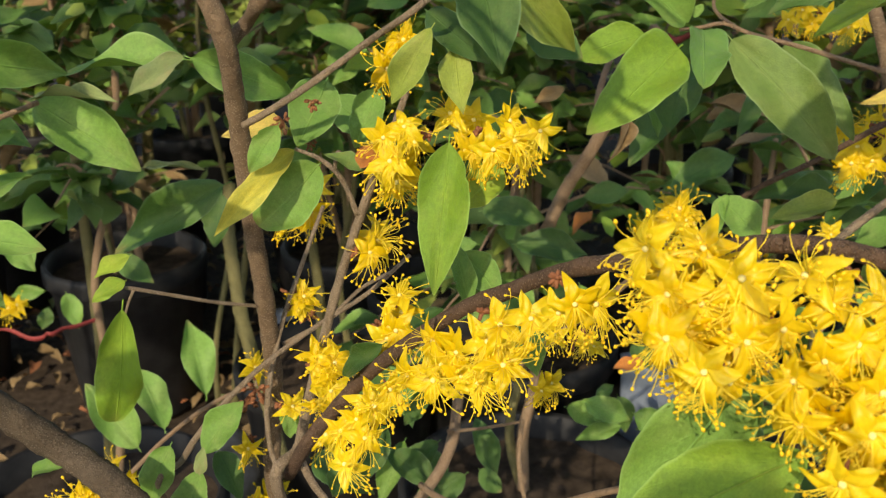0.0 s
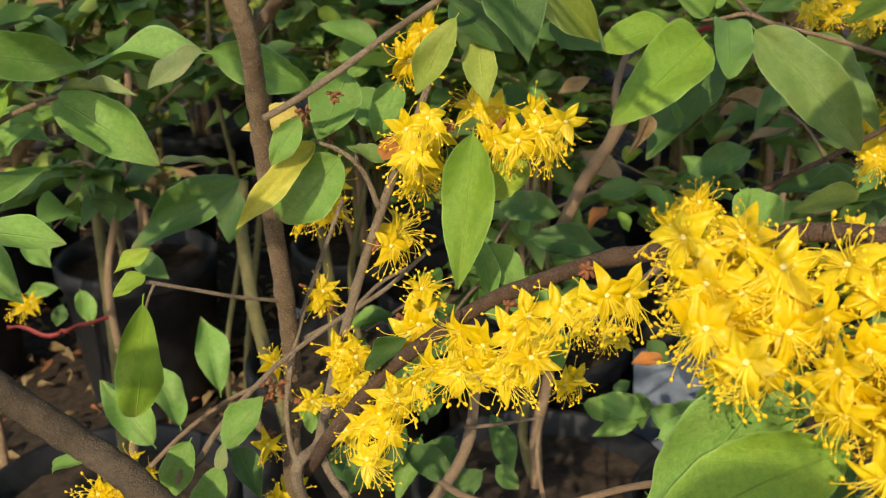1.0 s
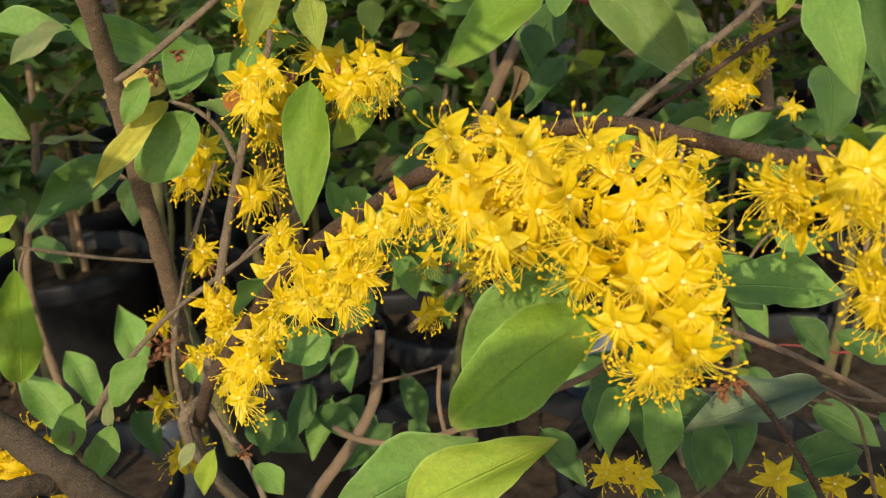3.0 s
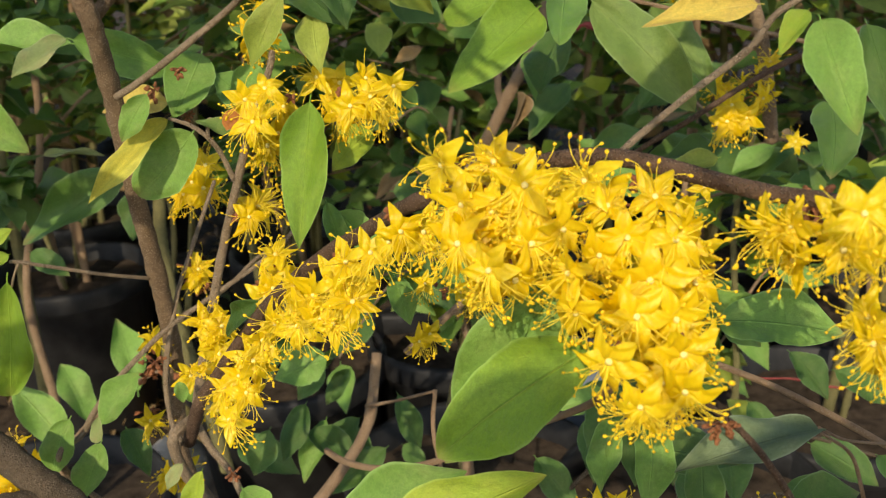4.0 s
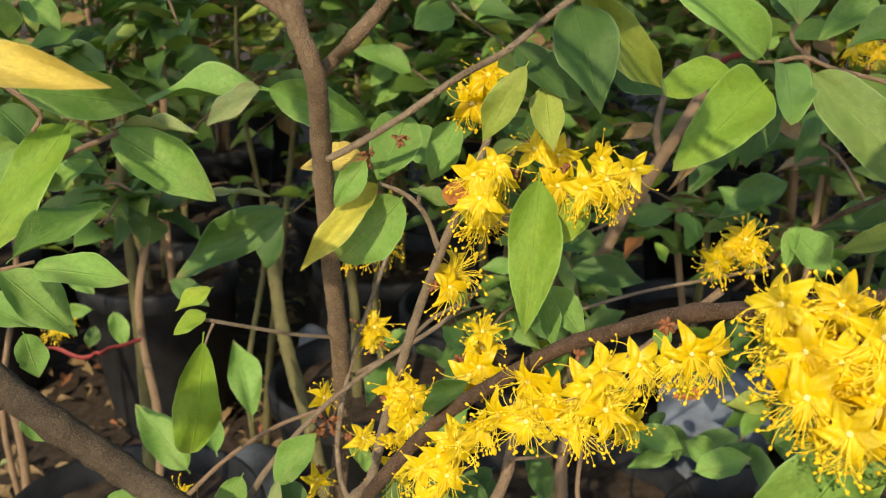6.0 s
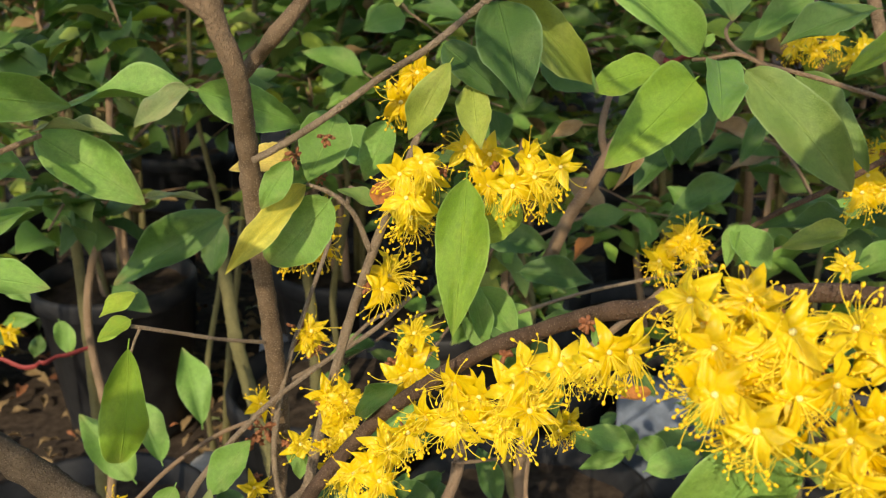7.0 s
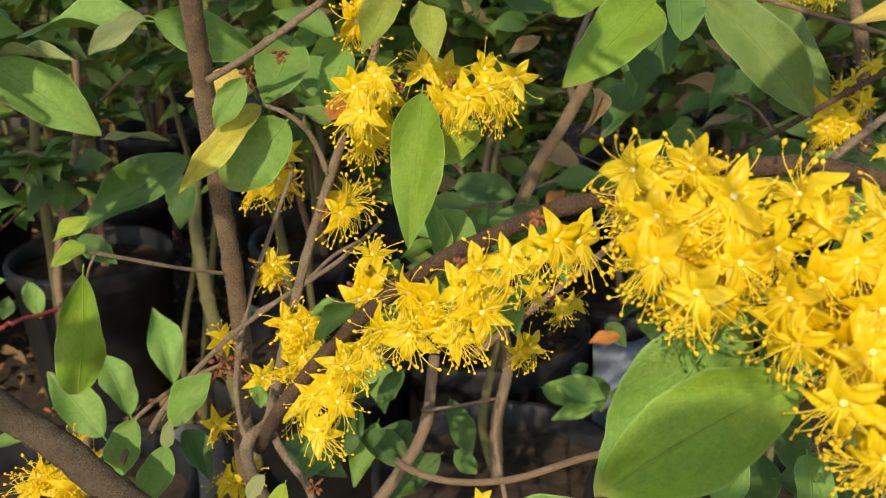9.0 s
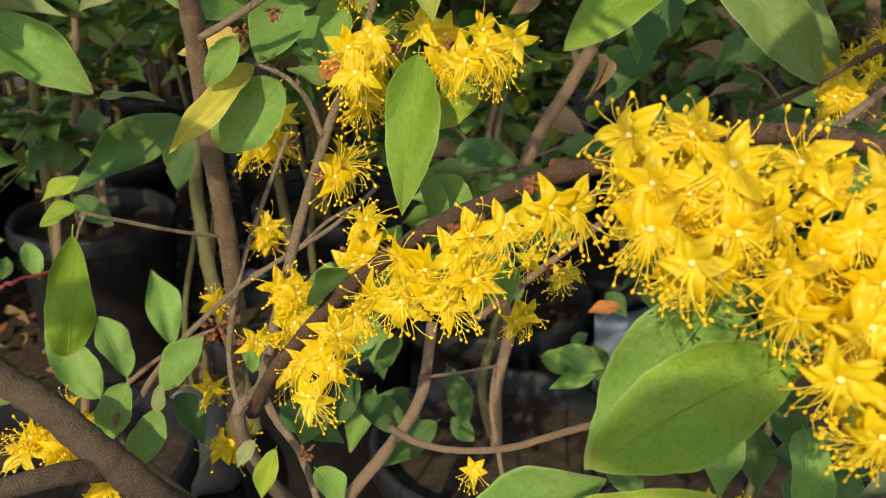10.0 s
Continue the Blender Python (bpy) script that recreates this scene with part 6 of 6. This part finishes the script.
bloom(c24, (0.1055, 0.4036, 0.6282), (0.43, -0.53, 0.73), 0.0080)
bloom(c24, (0.0964, 0.4034, 0.6225), (-0.69, -0.73, 0.04), 0.0072)
c25 = cluster(shrub, (0.0965, 0.2305, 0.5644))
bloom(c25, (0.0855, 0.2224, 0.5746), (-0.56, -0.78, 0.29), 0.0050)
bloom(c25, (0.0919, 0.2225, 0.5753), (-0.42, -0.81, 0.42), 0.0042)
bloom(c25, (0.0961, 0.2212, 0.5721), (0.05, -0.84, 0.54), 0.0050)
c26 = cluster(shrub, (0.1505, 0.2068, 0.5709))
bloom(c26, (0.1313, 0.1997, 0.5832), (-0.56, -0.64, 0.53), 0.0058)
bloom(c26, (0.1478, 0.1982, 0.5804), (-0.47, -0.58, 0.66), 0.0049)
bloom(c26, (0.1610, 0.1971, 0.5786), (0.39, -0.62, 0.68), 0.0047)
c27 = cluster(shrub, (-0.1321, 0.2859, 0.5549))
bloom(c27, (-0.1346, 0.2830, 0.5629), (-0.28, -0.65, 0.71), 0.0071)
bloom(c27, (-0.1248, 0.2810, 0.5582), (0.72, -0.49, 0.50), 0.0077)
bloom(c27, (-0.1287, 0.2822, 0.5610), (0.40, -0.66, 0.64), 0.0067)
bloom(c27, (-0.1208, 0.2813, 0.5591), (0.81, -0.56, 0.16), 0.0077)
bloom(c27, (-0.1377, 0.2812, 0.5583), (-0.22, -0.77, 0.60), 0.0070)
bloom(c27, (-0.1272, 0.2877, 0.5558), (0.88, -0.46, -0.04), 0.0073)
bloom(c27, (-0.1350, 0.2889, 0.5575), (-0.27, -0.40, 0.88), 0.0073)
c28 = cluster(shrub, (-0.1162, 0.2906, 0.5366))
bloom(c28, (-0.1121, 0.2809, 0.5432), (0.46, -0.83, 0.31), 0.0067)
bloom(c28, (-0.1091, 0.2813, 0.5445), (0.24, -0.66, 0.71), 0.0060)
c29 = cluster(shrub, (-0.1329, 0.3119, 0.5575))
bloom(c29, (-0.1324, 0.3120, 0.5579), (-0.38, -0.31, 0.87), 0.0047)
bloom(c29, (-0.1265, 0.3097, 0.5525), (0.77, -0.62, 0.17), 0.0045)
c30 = cluster(shrub, (0.0199, 0.2617, 0.5613))
bloom(c30, (0.0193, 0.2571, 0.5653), (-0.01, -0.89, 0.46), 0.0041)
c31 = cluster(shrub, (0.0543, 0.3316, 0.6052))
bloom(c31, (0.0544, 0.3235, 0.6036), (0.00, -0.96, 0.27), 0.0048)
c32 = cluster(shrub, (0.0379, 0.2674, 0.6360))
bloom(c32, (0.0355, 0.2565, 0.6397), (-0.05, -0.94, 0.34), 0.0043)
c33 = cluster(shrub, (0.0344, 0.2722, 0.6174))
bloom(c33, (0.0324, 0.2651, 0.6153), (-0.08, -0.99, -0.14), 0.0046)
bloom(c33, (0.0360, 0.2691, 0.6159), (0.27, -0.92, 0.28), 0.0050)
c34 = cluster(shrub, (-0.3240, 0.6227, 0.4903))
bloom(c34, (-0.3150, 0.6018, 0.4995), (0.52, -0.82, 0.24), 0.0085)
bloom(c34, (-0.3089, 0.6026, 0.5013), (0.52, -0.68, 0.52), 0.0071)
c35 = cluster(shrub, (0.0416, 0.2623, 0.6338))
bloom(c35, (0.0466, 0.2515, 0.6379), (0.20, -0.52, 0.83), 0.0038)
bud(c2, (0.0221, 0.1952, 0.6664), (0.5, -0.7, 0.1), 0.0020)
bud(c5, (-0.0443, 0.2757, 0.6055), (-0.3, -0.6, -0.6), 0.0017)
bud(c2, (-0.0106, 0.2167, 0.6374), (0.3, -0.6, -0.7), 0.0014)
withered(shrub, (-0.0380, 0.2759, 0.7096), 0.0032)
withered(shrub, (-0.0482, 0.2816, 0.7022), 0.0036)
withered(shrub, (-0.0720, 0.3109, 0.5912), 0.0056)
withered(shrub, (-0.0754, 0.3092, 0.5865), 0.0040)
withered(shrub, (-0.0191, 0.2759, 0.6333), 0.0048)
withered(shrub, (0.1097, 0.1431, 0.6960), 0.0048)
withered(shrub, (0.0887, 0.1261, 0.6607), 0.0032)
withered(shrub, (-0.0349, 0.2562, 0.5732), 0.0032)
withered(shrub, (-0.0532, 0.3274, 0.6147), 0.0040)
withered(shrub, (-0.0163, 0.2745, 0.6313), 0.0048)
withered(shrub, (-0.0609, 0.3363, 0.6199), 0.0040)
withered(shrub, (-0.0445, 0.3053, 0.6892), 0.0024)


# ---- shrubs behind, in pots ----
SHARED = [leaf_shape(7, 4, 0.1 + 0.05 * k, 0.25, 0.3, 70 + k) for k in range(4)]
SHARED_ME = {(c, k): mesh_of("leaf", v, f, [LEAF[c]], uv) for c in ("green", "deep", "lime", "olive", "khaki", "brown") for k, (v, f, uv) in enumerate(SHARED)}


def back_shrub(at, height, spread, leaves, seed, single, stems=3, low=0.12, tan="bark_green", shares=(3.6, 6.4, 0.6, 1.6, 0, 0)):
    """A potted shrub: stems from the soil, twigs, and leaves along the twigs."""
    rng = random.Random(seed)
    if at[2] > 0.1:
        ob = thing("potted_shrub", at, "leafy green potted shrub with slender tan stems", "shrub", "shrubs behind")
    else:
        ob = thing("shrub", at, "leafy green shrub with slender stems rising from the soil", "shrub", "shrubs behind")
    poses, which = [], []
    twigs = []
    for s in range(stems):
        a = rng.uniform(0, 6.3)
        p = Vector((at[0] + 0.02 * math.cos(a), at[1] + 0.02 * math.sin(a), at[2] - 0.01))
        lean = Vector((math.cos(a), math.sin(a), 0)) * rng.uniform(0.05, 0.28)
        pts = [p]
        n = 5
        bow, sway = rng.uniform(0.5, 1.0) * rng.choice((-1, 1)), rng.uniform(0, 6.3)
        bow = Vector((math.cos(sway), math.sin(sway), 0)) * bow * 0.07 * height
        for i in range(1, n + 1):
            t = i / n
            pts.append(p + lean * spread * 2.2 * t ** 1.4 + bow * math.sin(2.6 * t + sway) * t + Vector((rng.uniform(-1, 1) * 0.015, rng.uniform(-1, 1) * 0.015, height * t)))
        stem(ob, "stem", [tuple(q) for q in pts], rng.uniform(0.0035, 0.0075), 0.002, rng.choice((tan, tan, "bark_tan")), 8)
        line = smooth_line(pts, 6)
        for k in range(max(4, leaves // (stems * 9))):
            t = low + (1 - low) * rng.random() ** 0.8
            q = line[int(t * (len(line) - 1))]
            b = rng.uniform(0, 6.3)
            ln = spread * rng.uniform(0.45, 1.1)
            d = Vector((math.cos(b), math.sin(b), rng.uniform(-0.15, 0.7))).normalized()
            tw = [q, q + d * ln * 0.5 + Vector((0, 0, 0.01)), q + d * ln - Vector((0, 0, 0.02))]
            twigs.append(tw)
    verts, faces = [], []
    per = max(4, int(leaves * 1.5) // max(1, len(twigs)))
    for tw in twigs:
        line = smooth_line(tw, 5)
        v, f = tube(line, 0.0016, 0.0008, 5)
        k0 = len(verts)
        verts += [tuple(Vector(q) - Vector(at)) for q in v]
        faces += [tuple(i + k0 for i in q) for q in f]
        for i in range(per):
            t = (i + 0.5) / per
            q = line[min(len(line) - 1, int(t * len(line)))]
            a = rng.uniform(0, 6.3)
            L = rng.uniform(0.032, 0.056)
            way = ((line[-1] - line[0]).normalized() * 0.5 + Vector((math.cos(a), math.sin(a), rng.uniform(-0.7, 0.35)))).normalized()
            nrm = Vector((rng.uniform(-0.6, 0.6) + SUN_TO.x * 0.3, rng.uniform(-0.8, 0.5), rng.uniform(0.35, 1.0)))
            poses.append(leaf_pose(q + way * 0.006, q + way * (0.006 + L), L * rng.uniform(0.42, 0.56), nrm))
            which.append(rng.choices(range(6), shares)[0])
    part("twig", mesh_of("twig", verts, faces, [BARK["bark_tan"]]), ob)["kind"] = "stuff"
    names = ("green", "deep", "lime", "olive", "khaki", "brown")
    if single:
        for m, w in zip(poses, which):
            part("leaf", SHARED_ME[(names[w], rng.randrange(4))], ob, "", m)
    else:
        off = Matrix.Translation(-Vector(at))
        part("foliage", joined_leaves("foliage", [off @ m for m in poses], [LEAF[c] for c in names], which, SHARED[seed % 4]), ob)["kind"] = "stuff"
    return ob


POT_TOP = 0.232
back_rng = random.Random(21)
# x, y, height, spread, leaves, where the crown begins
NEAR_SPOTS = ((-0.335, 0.72, 0.62, 0.16, 170, 0.52), (-0.14, 1.00, 0.66, 0.19, 270, 0.40), (0.08, 1.05, 0.66, 0.19, 290, 0.28), (0.44, 0.82, 0.62, 0.18, 290, 0.26),
              (-0.34, 1.14, 0.75, 0.20, 190, 0.30), (0.0, 1.22, 0.75, 0.20, 290, 0.22), (0.28, 1.18, 0.75, 0.20, 290, 0.18), (-0.62, 1.02, 0.75, 0.20, 190, 0.2), (0.60, 1.06, 0.75, 0.20, 290, 0.2),
              (0.07, 0.74, 0.36, 0.17, 90, 0.35), (0.26, 0.68, 0.36, 0.15, 80, 0.25))
spots = [(*s, True) for s in NEAR_SPOTS]
for row, (y, step, count) in enumerate(((1.40, 0.32, 6), (1.75, 0.36, 7), (2.2, 0.42, 8), (2.9, 0.5, 10))):
    for k in range(count):
        x = (k - (count - 1) / 2) * step + back_rng.uniform(-0.06, 0.06) + (0.12 if row % 2 else -0.03)
        spots.append((x, y + back_rng.uniform(-0.08, 0.08), back_rng.uniform(0.75, 0.95) + 0.12 * row, 0.25, 760, 0.14, False))
for i, (x, y, tall, spread, leaves, low, near) in enumerate(spots):
    # The first shrub's mostly deep green leaves stand in for shade.
    shares = (3.4, 3.6, 1.8, 2.6, 1.8, 2.8) if not near else (1.2, 7.5, 0.2, 1.4, 0.1, 0.1) if i == 0 else (3.2, 2.6, 1.2, 2.0, 0.6, 0.9) if i in (4, 7) else (4.6, 4.4, 0.9, 1.8, 0.5, 0.6)
    if i in (4, 7):
        back_shrub((x, y, 0.0), tall + POT_TOP, spread, leaves, 100 + i, near, 2, 0.5, shares=shares)
        continue
    pot((x, y, 0.0), 0.12, 0.26, POT, "black plastic nursery pot with dark soil")
    back_shrub((x, y, POT_TOP), tall, spread, leaves, 100 + i, near, 2 if near else 6, low, shares=shares)


# ---- unseen tree added behind the walk, so its crown shades the shrubs behind ----
def unseen_shade_tree(at, seed):
    rng = random.Random(seed)
    ob = thing("unseen_shade_tree", at, "unseen leafy tree with a brown trunk and a broad low crown, added to cast shade", "tree")
    stem(ob, "trunk", [(at[0], at[1], -0.02), (at[0] + 0.03, at[1], 0.8), (at[0] - 0.02, at[1] + 0.03, 1.7), (at[0] + 0.05, at[1] + 0.1, 2.6)], 0.06, 0.03, "bark")
    poses, which = [], []
    for limb in range(22):
        a = rng.uniform(-1.3, 2.2)
        z0 = rng.uniform(1.5, 2.4)
        p = Vector((at[0], at[1], z0))
        end = p + Vector((math.cos(a) * rng.uniform(0.5, 1.9), math.sin(a) * rng.uniform(0.1, 0.6), rng.uniform(-0.05, 0.4)))
        mid = (p + end) / 2 + Vector((0, 0, 0.12))
        stem(ob, "limb", [tuple(p), tuple(mid), tuple(end)], 0.016, 0.005, "bark", 7)
    n = 0
    while n < 1400:
        x, y = rng.uniform(-1.55, 0.95), rng.uniform(-1.05, -0.32)
        off = ((x + 0.3) / 1.25) ** 4 + ((y + 0.66) / 0.42) ** 4 + 0.4 * noise.noise(Vector((x * 4, y * 4, 5)))
        low = 1.25 + (-0.32 - y) * 0.60
        z = low + rng.random() ** 1.2 * (0.22 + 0.28 * max(0, 1 - off))
        if off > 1 or noise.noise(Vector((x * 4.2, y * 4.2, z * 4.2))) < (0.05 if y > -0.68 else 0.14):
            continue
        if x < -0.45 and rng.random() < 0.6:
            continue
        n += 1
        a, L = rng.uniform(0, 6.3), rng.uniform(0.05, 0.085)
        b = Vector((x, y, z))
        way = Vector((math.cos(a), math.sin(a), rng.uniform(-0.8, 0.2))).normalized()
        poses.append(Matrix.Translation(-Vector(at)) @ leaf_pose(b, b + way * L, L * 0.5, (rng.uniform(-0.5, 0.5), rng.uniform(-1, 0.2), 0.7)))
        which.append(rng.choice((0, 0, 1)))
    part("foliage", joined_leaves("foliage", poses, [LEAF["green"], LEAF["deep"]], which, leaf_shape(4, 2, 0.1, 0.2, 0.2, 9)), ob)["kind"] = "stuff"


unseen_shade_tree((-0.75, -0.85, 0.0), 8)


# ---- tapes, sheets, stones and fallen bits ----
def tape(points, width, label):
    """A flat strip of tape with thickness, twisting a little."""
    line = smooth_line(points, 9)
    verts, faces = [], []
    for i, p in enumerate(line):
        a = 0.8 * noise.noise(Vector((i * 0.07, 3.3, 0)))
        p = p + Vector((0, 0.002 * noise.noise(Vector((i * 0.12, 0, 7))), 0.004 * noise.noise(Vector((i * 0.11, 1, 0)))))
        up = Vector((0, math.sin(a), math.cos(a))) * width * (0.5 + 0.5 * noise.noise(Vector((i * 0.13, 9, 2))))
        way = (line[min(i + 1, len(line) - 1)] - line[max(i - 1, 0)]).normalized()
        th = way.cross(up).normalized() * 0.0003
        verts += [tuple(p + up + th), tuple(p - up + th), tuple(p - up - th), tuple(p + up - th)]
    for i in range(len(line) - 1):
        for k in range(4):
            a, b = i * 4 + k, i * 4 + (k + 1) % 4
            faces.append((a, b, b + 4, a + 4))
    return tagged(new("plastic_tape", mesh_of("plastic_tape", verts, faces, [RED])), label, "tape")


tape([(-0.3318, 0.6064, 0.4798), (-0.3119, 0.6007, 0.4800), (-0.2924, 0.5944, 0.4787), (-0.2826, 0.5903, 0.4837), (-0.2753, 0.6024, 0.4831), (-0.2624, 0.6201, 0.4805)], 0.0034, 'faded red plastic tape tied round a slender stem')
tape([(0.1996, 0.9135, 0.6353), (0.2120, 0.9083, 0.6380), (0.2229, 0.9079, 0.6368), (0.2440, 0.9270, 0.6392)], 0.007, 'red plastic tape tied among the shrub leaves')
tape([(0.2826, 0.5965, 0.4085), (0.3165, 0.5837, 0.4096), (0.3448, 0.5708, 0.4105), (0.3866, 0.5693, 0.4097)], 0.0018, 'dull red plastic tape stretched between the stems')


def sheet(at, w, h, tilt, seed, mat, name, label, category):
    """A crumpled sheet with thickness, lying slantwise on the ground."""
    n = 14
    verts = []
    for side in (0, 1):
        for j in range(n + 1):
            for i in range(n + 1):
                x, y = (i / n - 0.5) * w, (j / n - 0.5) * h
                z = 0.022 * noise.noise(Vector((x * 16, y * 16, seed))) + 0.010 * noise.noise(Vector((x * 45, y * 45, seed))) + (j / n) * h * math.tan(tilt)
                verts.append((x + 0.01 * noise.noise(Vector((y * 30, seed, 0))), y, z - 0.0015 * side))
    s = (n + 1) * (n + 1)
    faces = []
    for j in range(n):
        for i in range(n):
            a = j * (n + 1) + i
            faces.append((a, a + 1, a + n + 2, a + n + 1))
            faces.append((s + a, s + a + n + 1, s + a + n + 2, s + a + 1))
    ring = [i for i in range(n)] + [j * (n + 1) + n for j in range(n)] + [n * (n + 1) + n - i for i in range(n)] + [(n - j) * (n + 1) for j in range(n)]
    for k in range(len(ring)):
        a, b = ring[k], ring[(k + 1) % len(ring)]
        faces.append((a, s + a, s + b, b))
    low = min(v[2] for v in verts)
    verts = [(x, y, z - low) for x, y, z in verts]
    ob = new(name, mesh_of(name, verts, faces, [mat]))
    ob.matrix_basis = Matrix.Translation(at)
    return tagged(ob, label, category)


def stone(at, size, seed):
    bm = bmesh.new()
    bmesh.ops.create_icosphere(bm, subdivisions=4, radius=1)
    for v in bm.verts:
        d = v.co.normalized()
        k = 1 + 0.22 * noise.noise(d * 1.6 + Vector((seed, 0, 0))) + 0.06 * noise.noise(d * 6 + Vector((seed, 1, 0)))
        v.co = Vector((d.x * size[0], d.y * size[1], d.z * size[2])) * k
    me = bpy.data.meshes.new("stone")
    bm.to_mesh(me)
    bm.free()
    me.materials.append(STONE)
    me.polygons.foreach_set("use_smooth", np.ones(len(me.polygons), dtype=bool))
    ob = new("stone", me)
    ob.matrix_basis = Matrix.Translation((at[0], at[1], size[2] * 0.7))
    return tagged(ob, "pale grey-beige rough stone lying on the soil", "stone")


sheet((0.247, 0.90, 0.0), 0.125, 0.06, 1.36, 4, GREY, 'plastic_sheet', 'crumpled pale blue-grey plastic sheet standing on the soil between pots', 'plastic sheet')
stone((-0.312, 1.030, 0.000), (0.075, 0.055, 0.075), 3)
sheet((-0.256, 1.342, 0.000), 0.10, 0.10, 0.9, 9, GREY, 'plastic_sheet', 'small crumpled pale plastic sheet among the pots', 'plastic sheet')
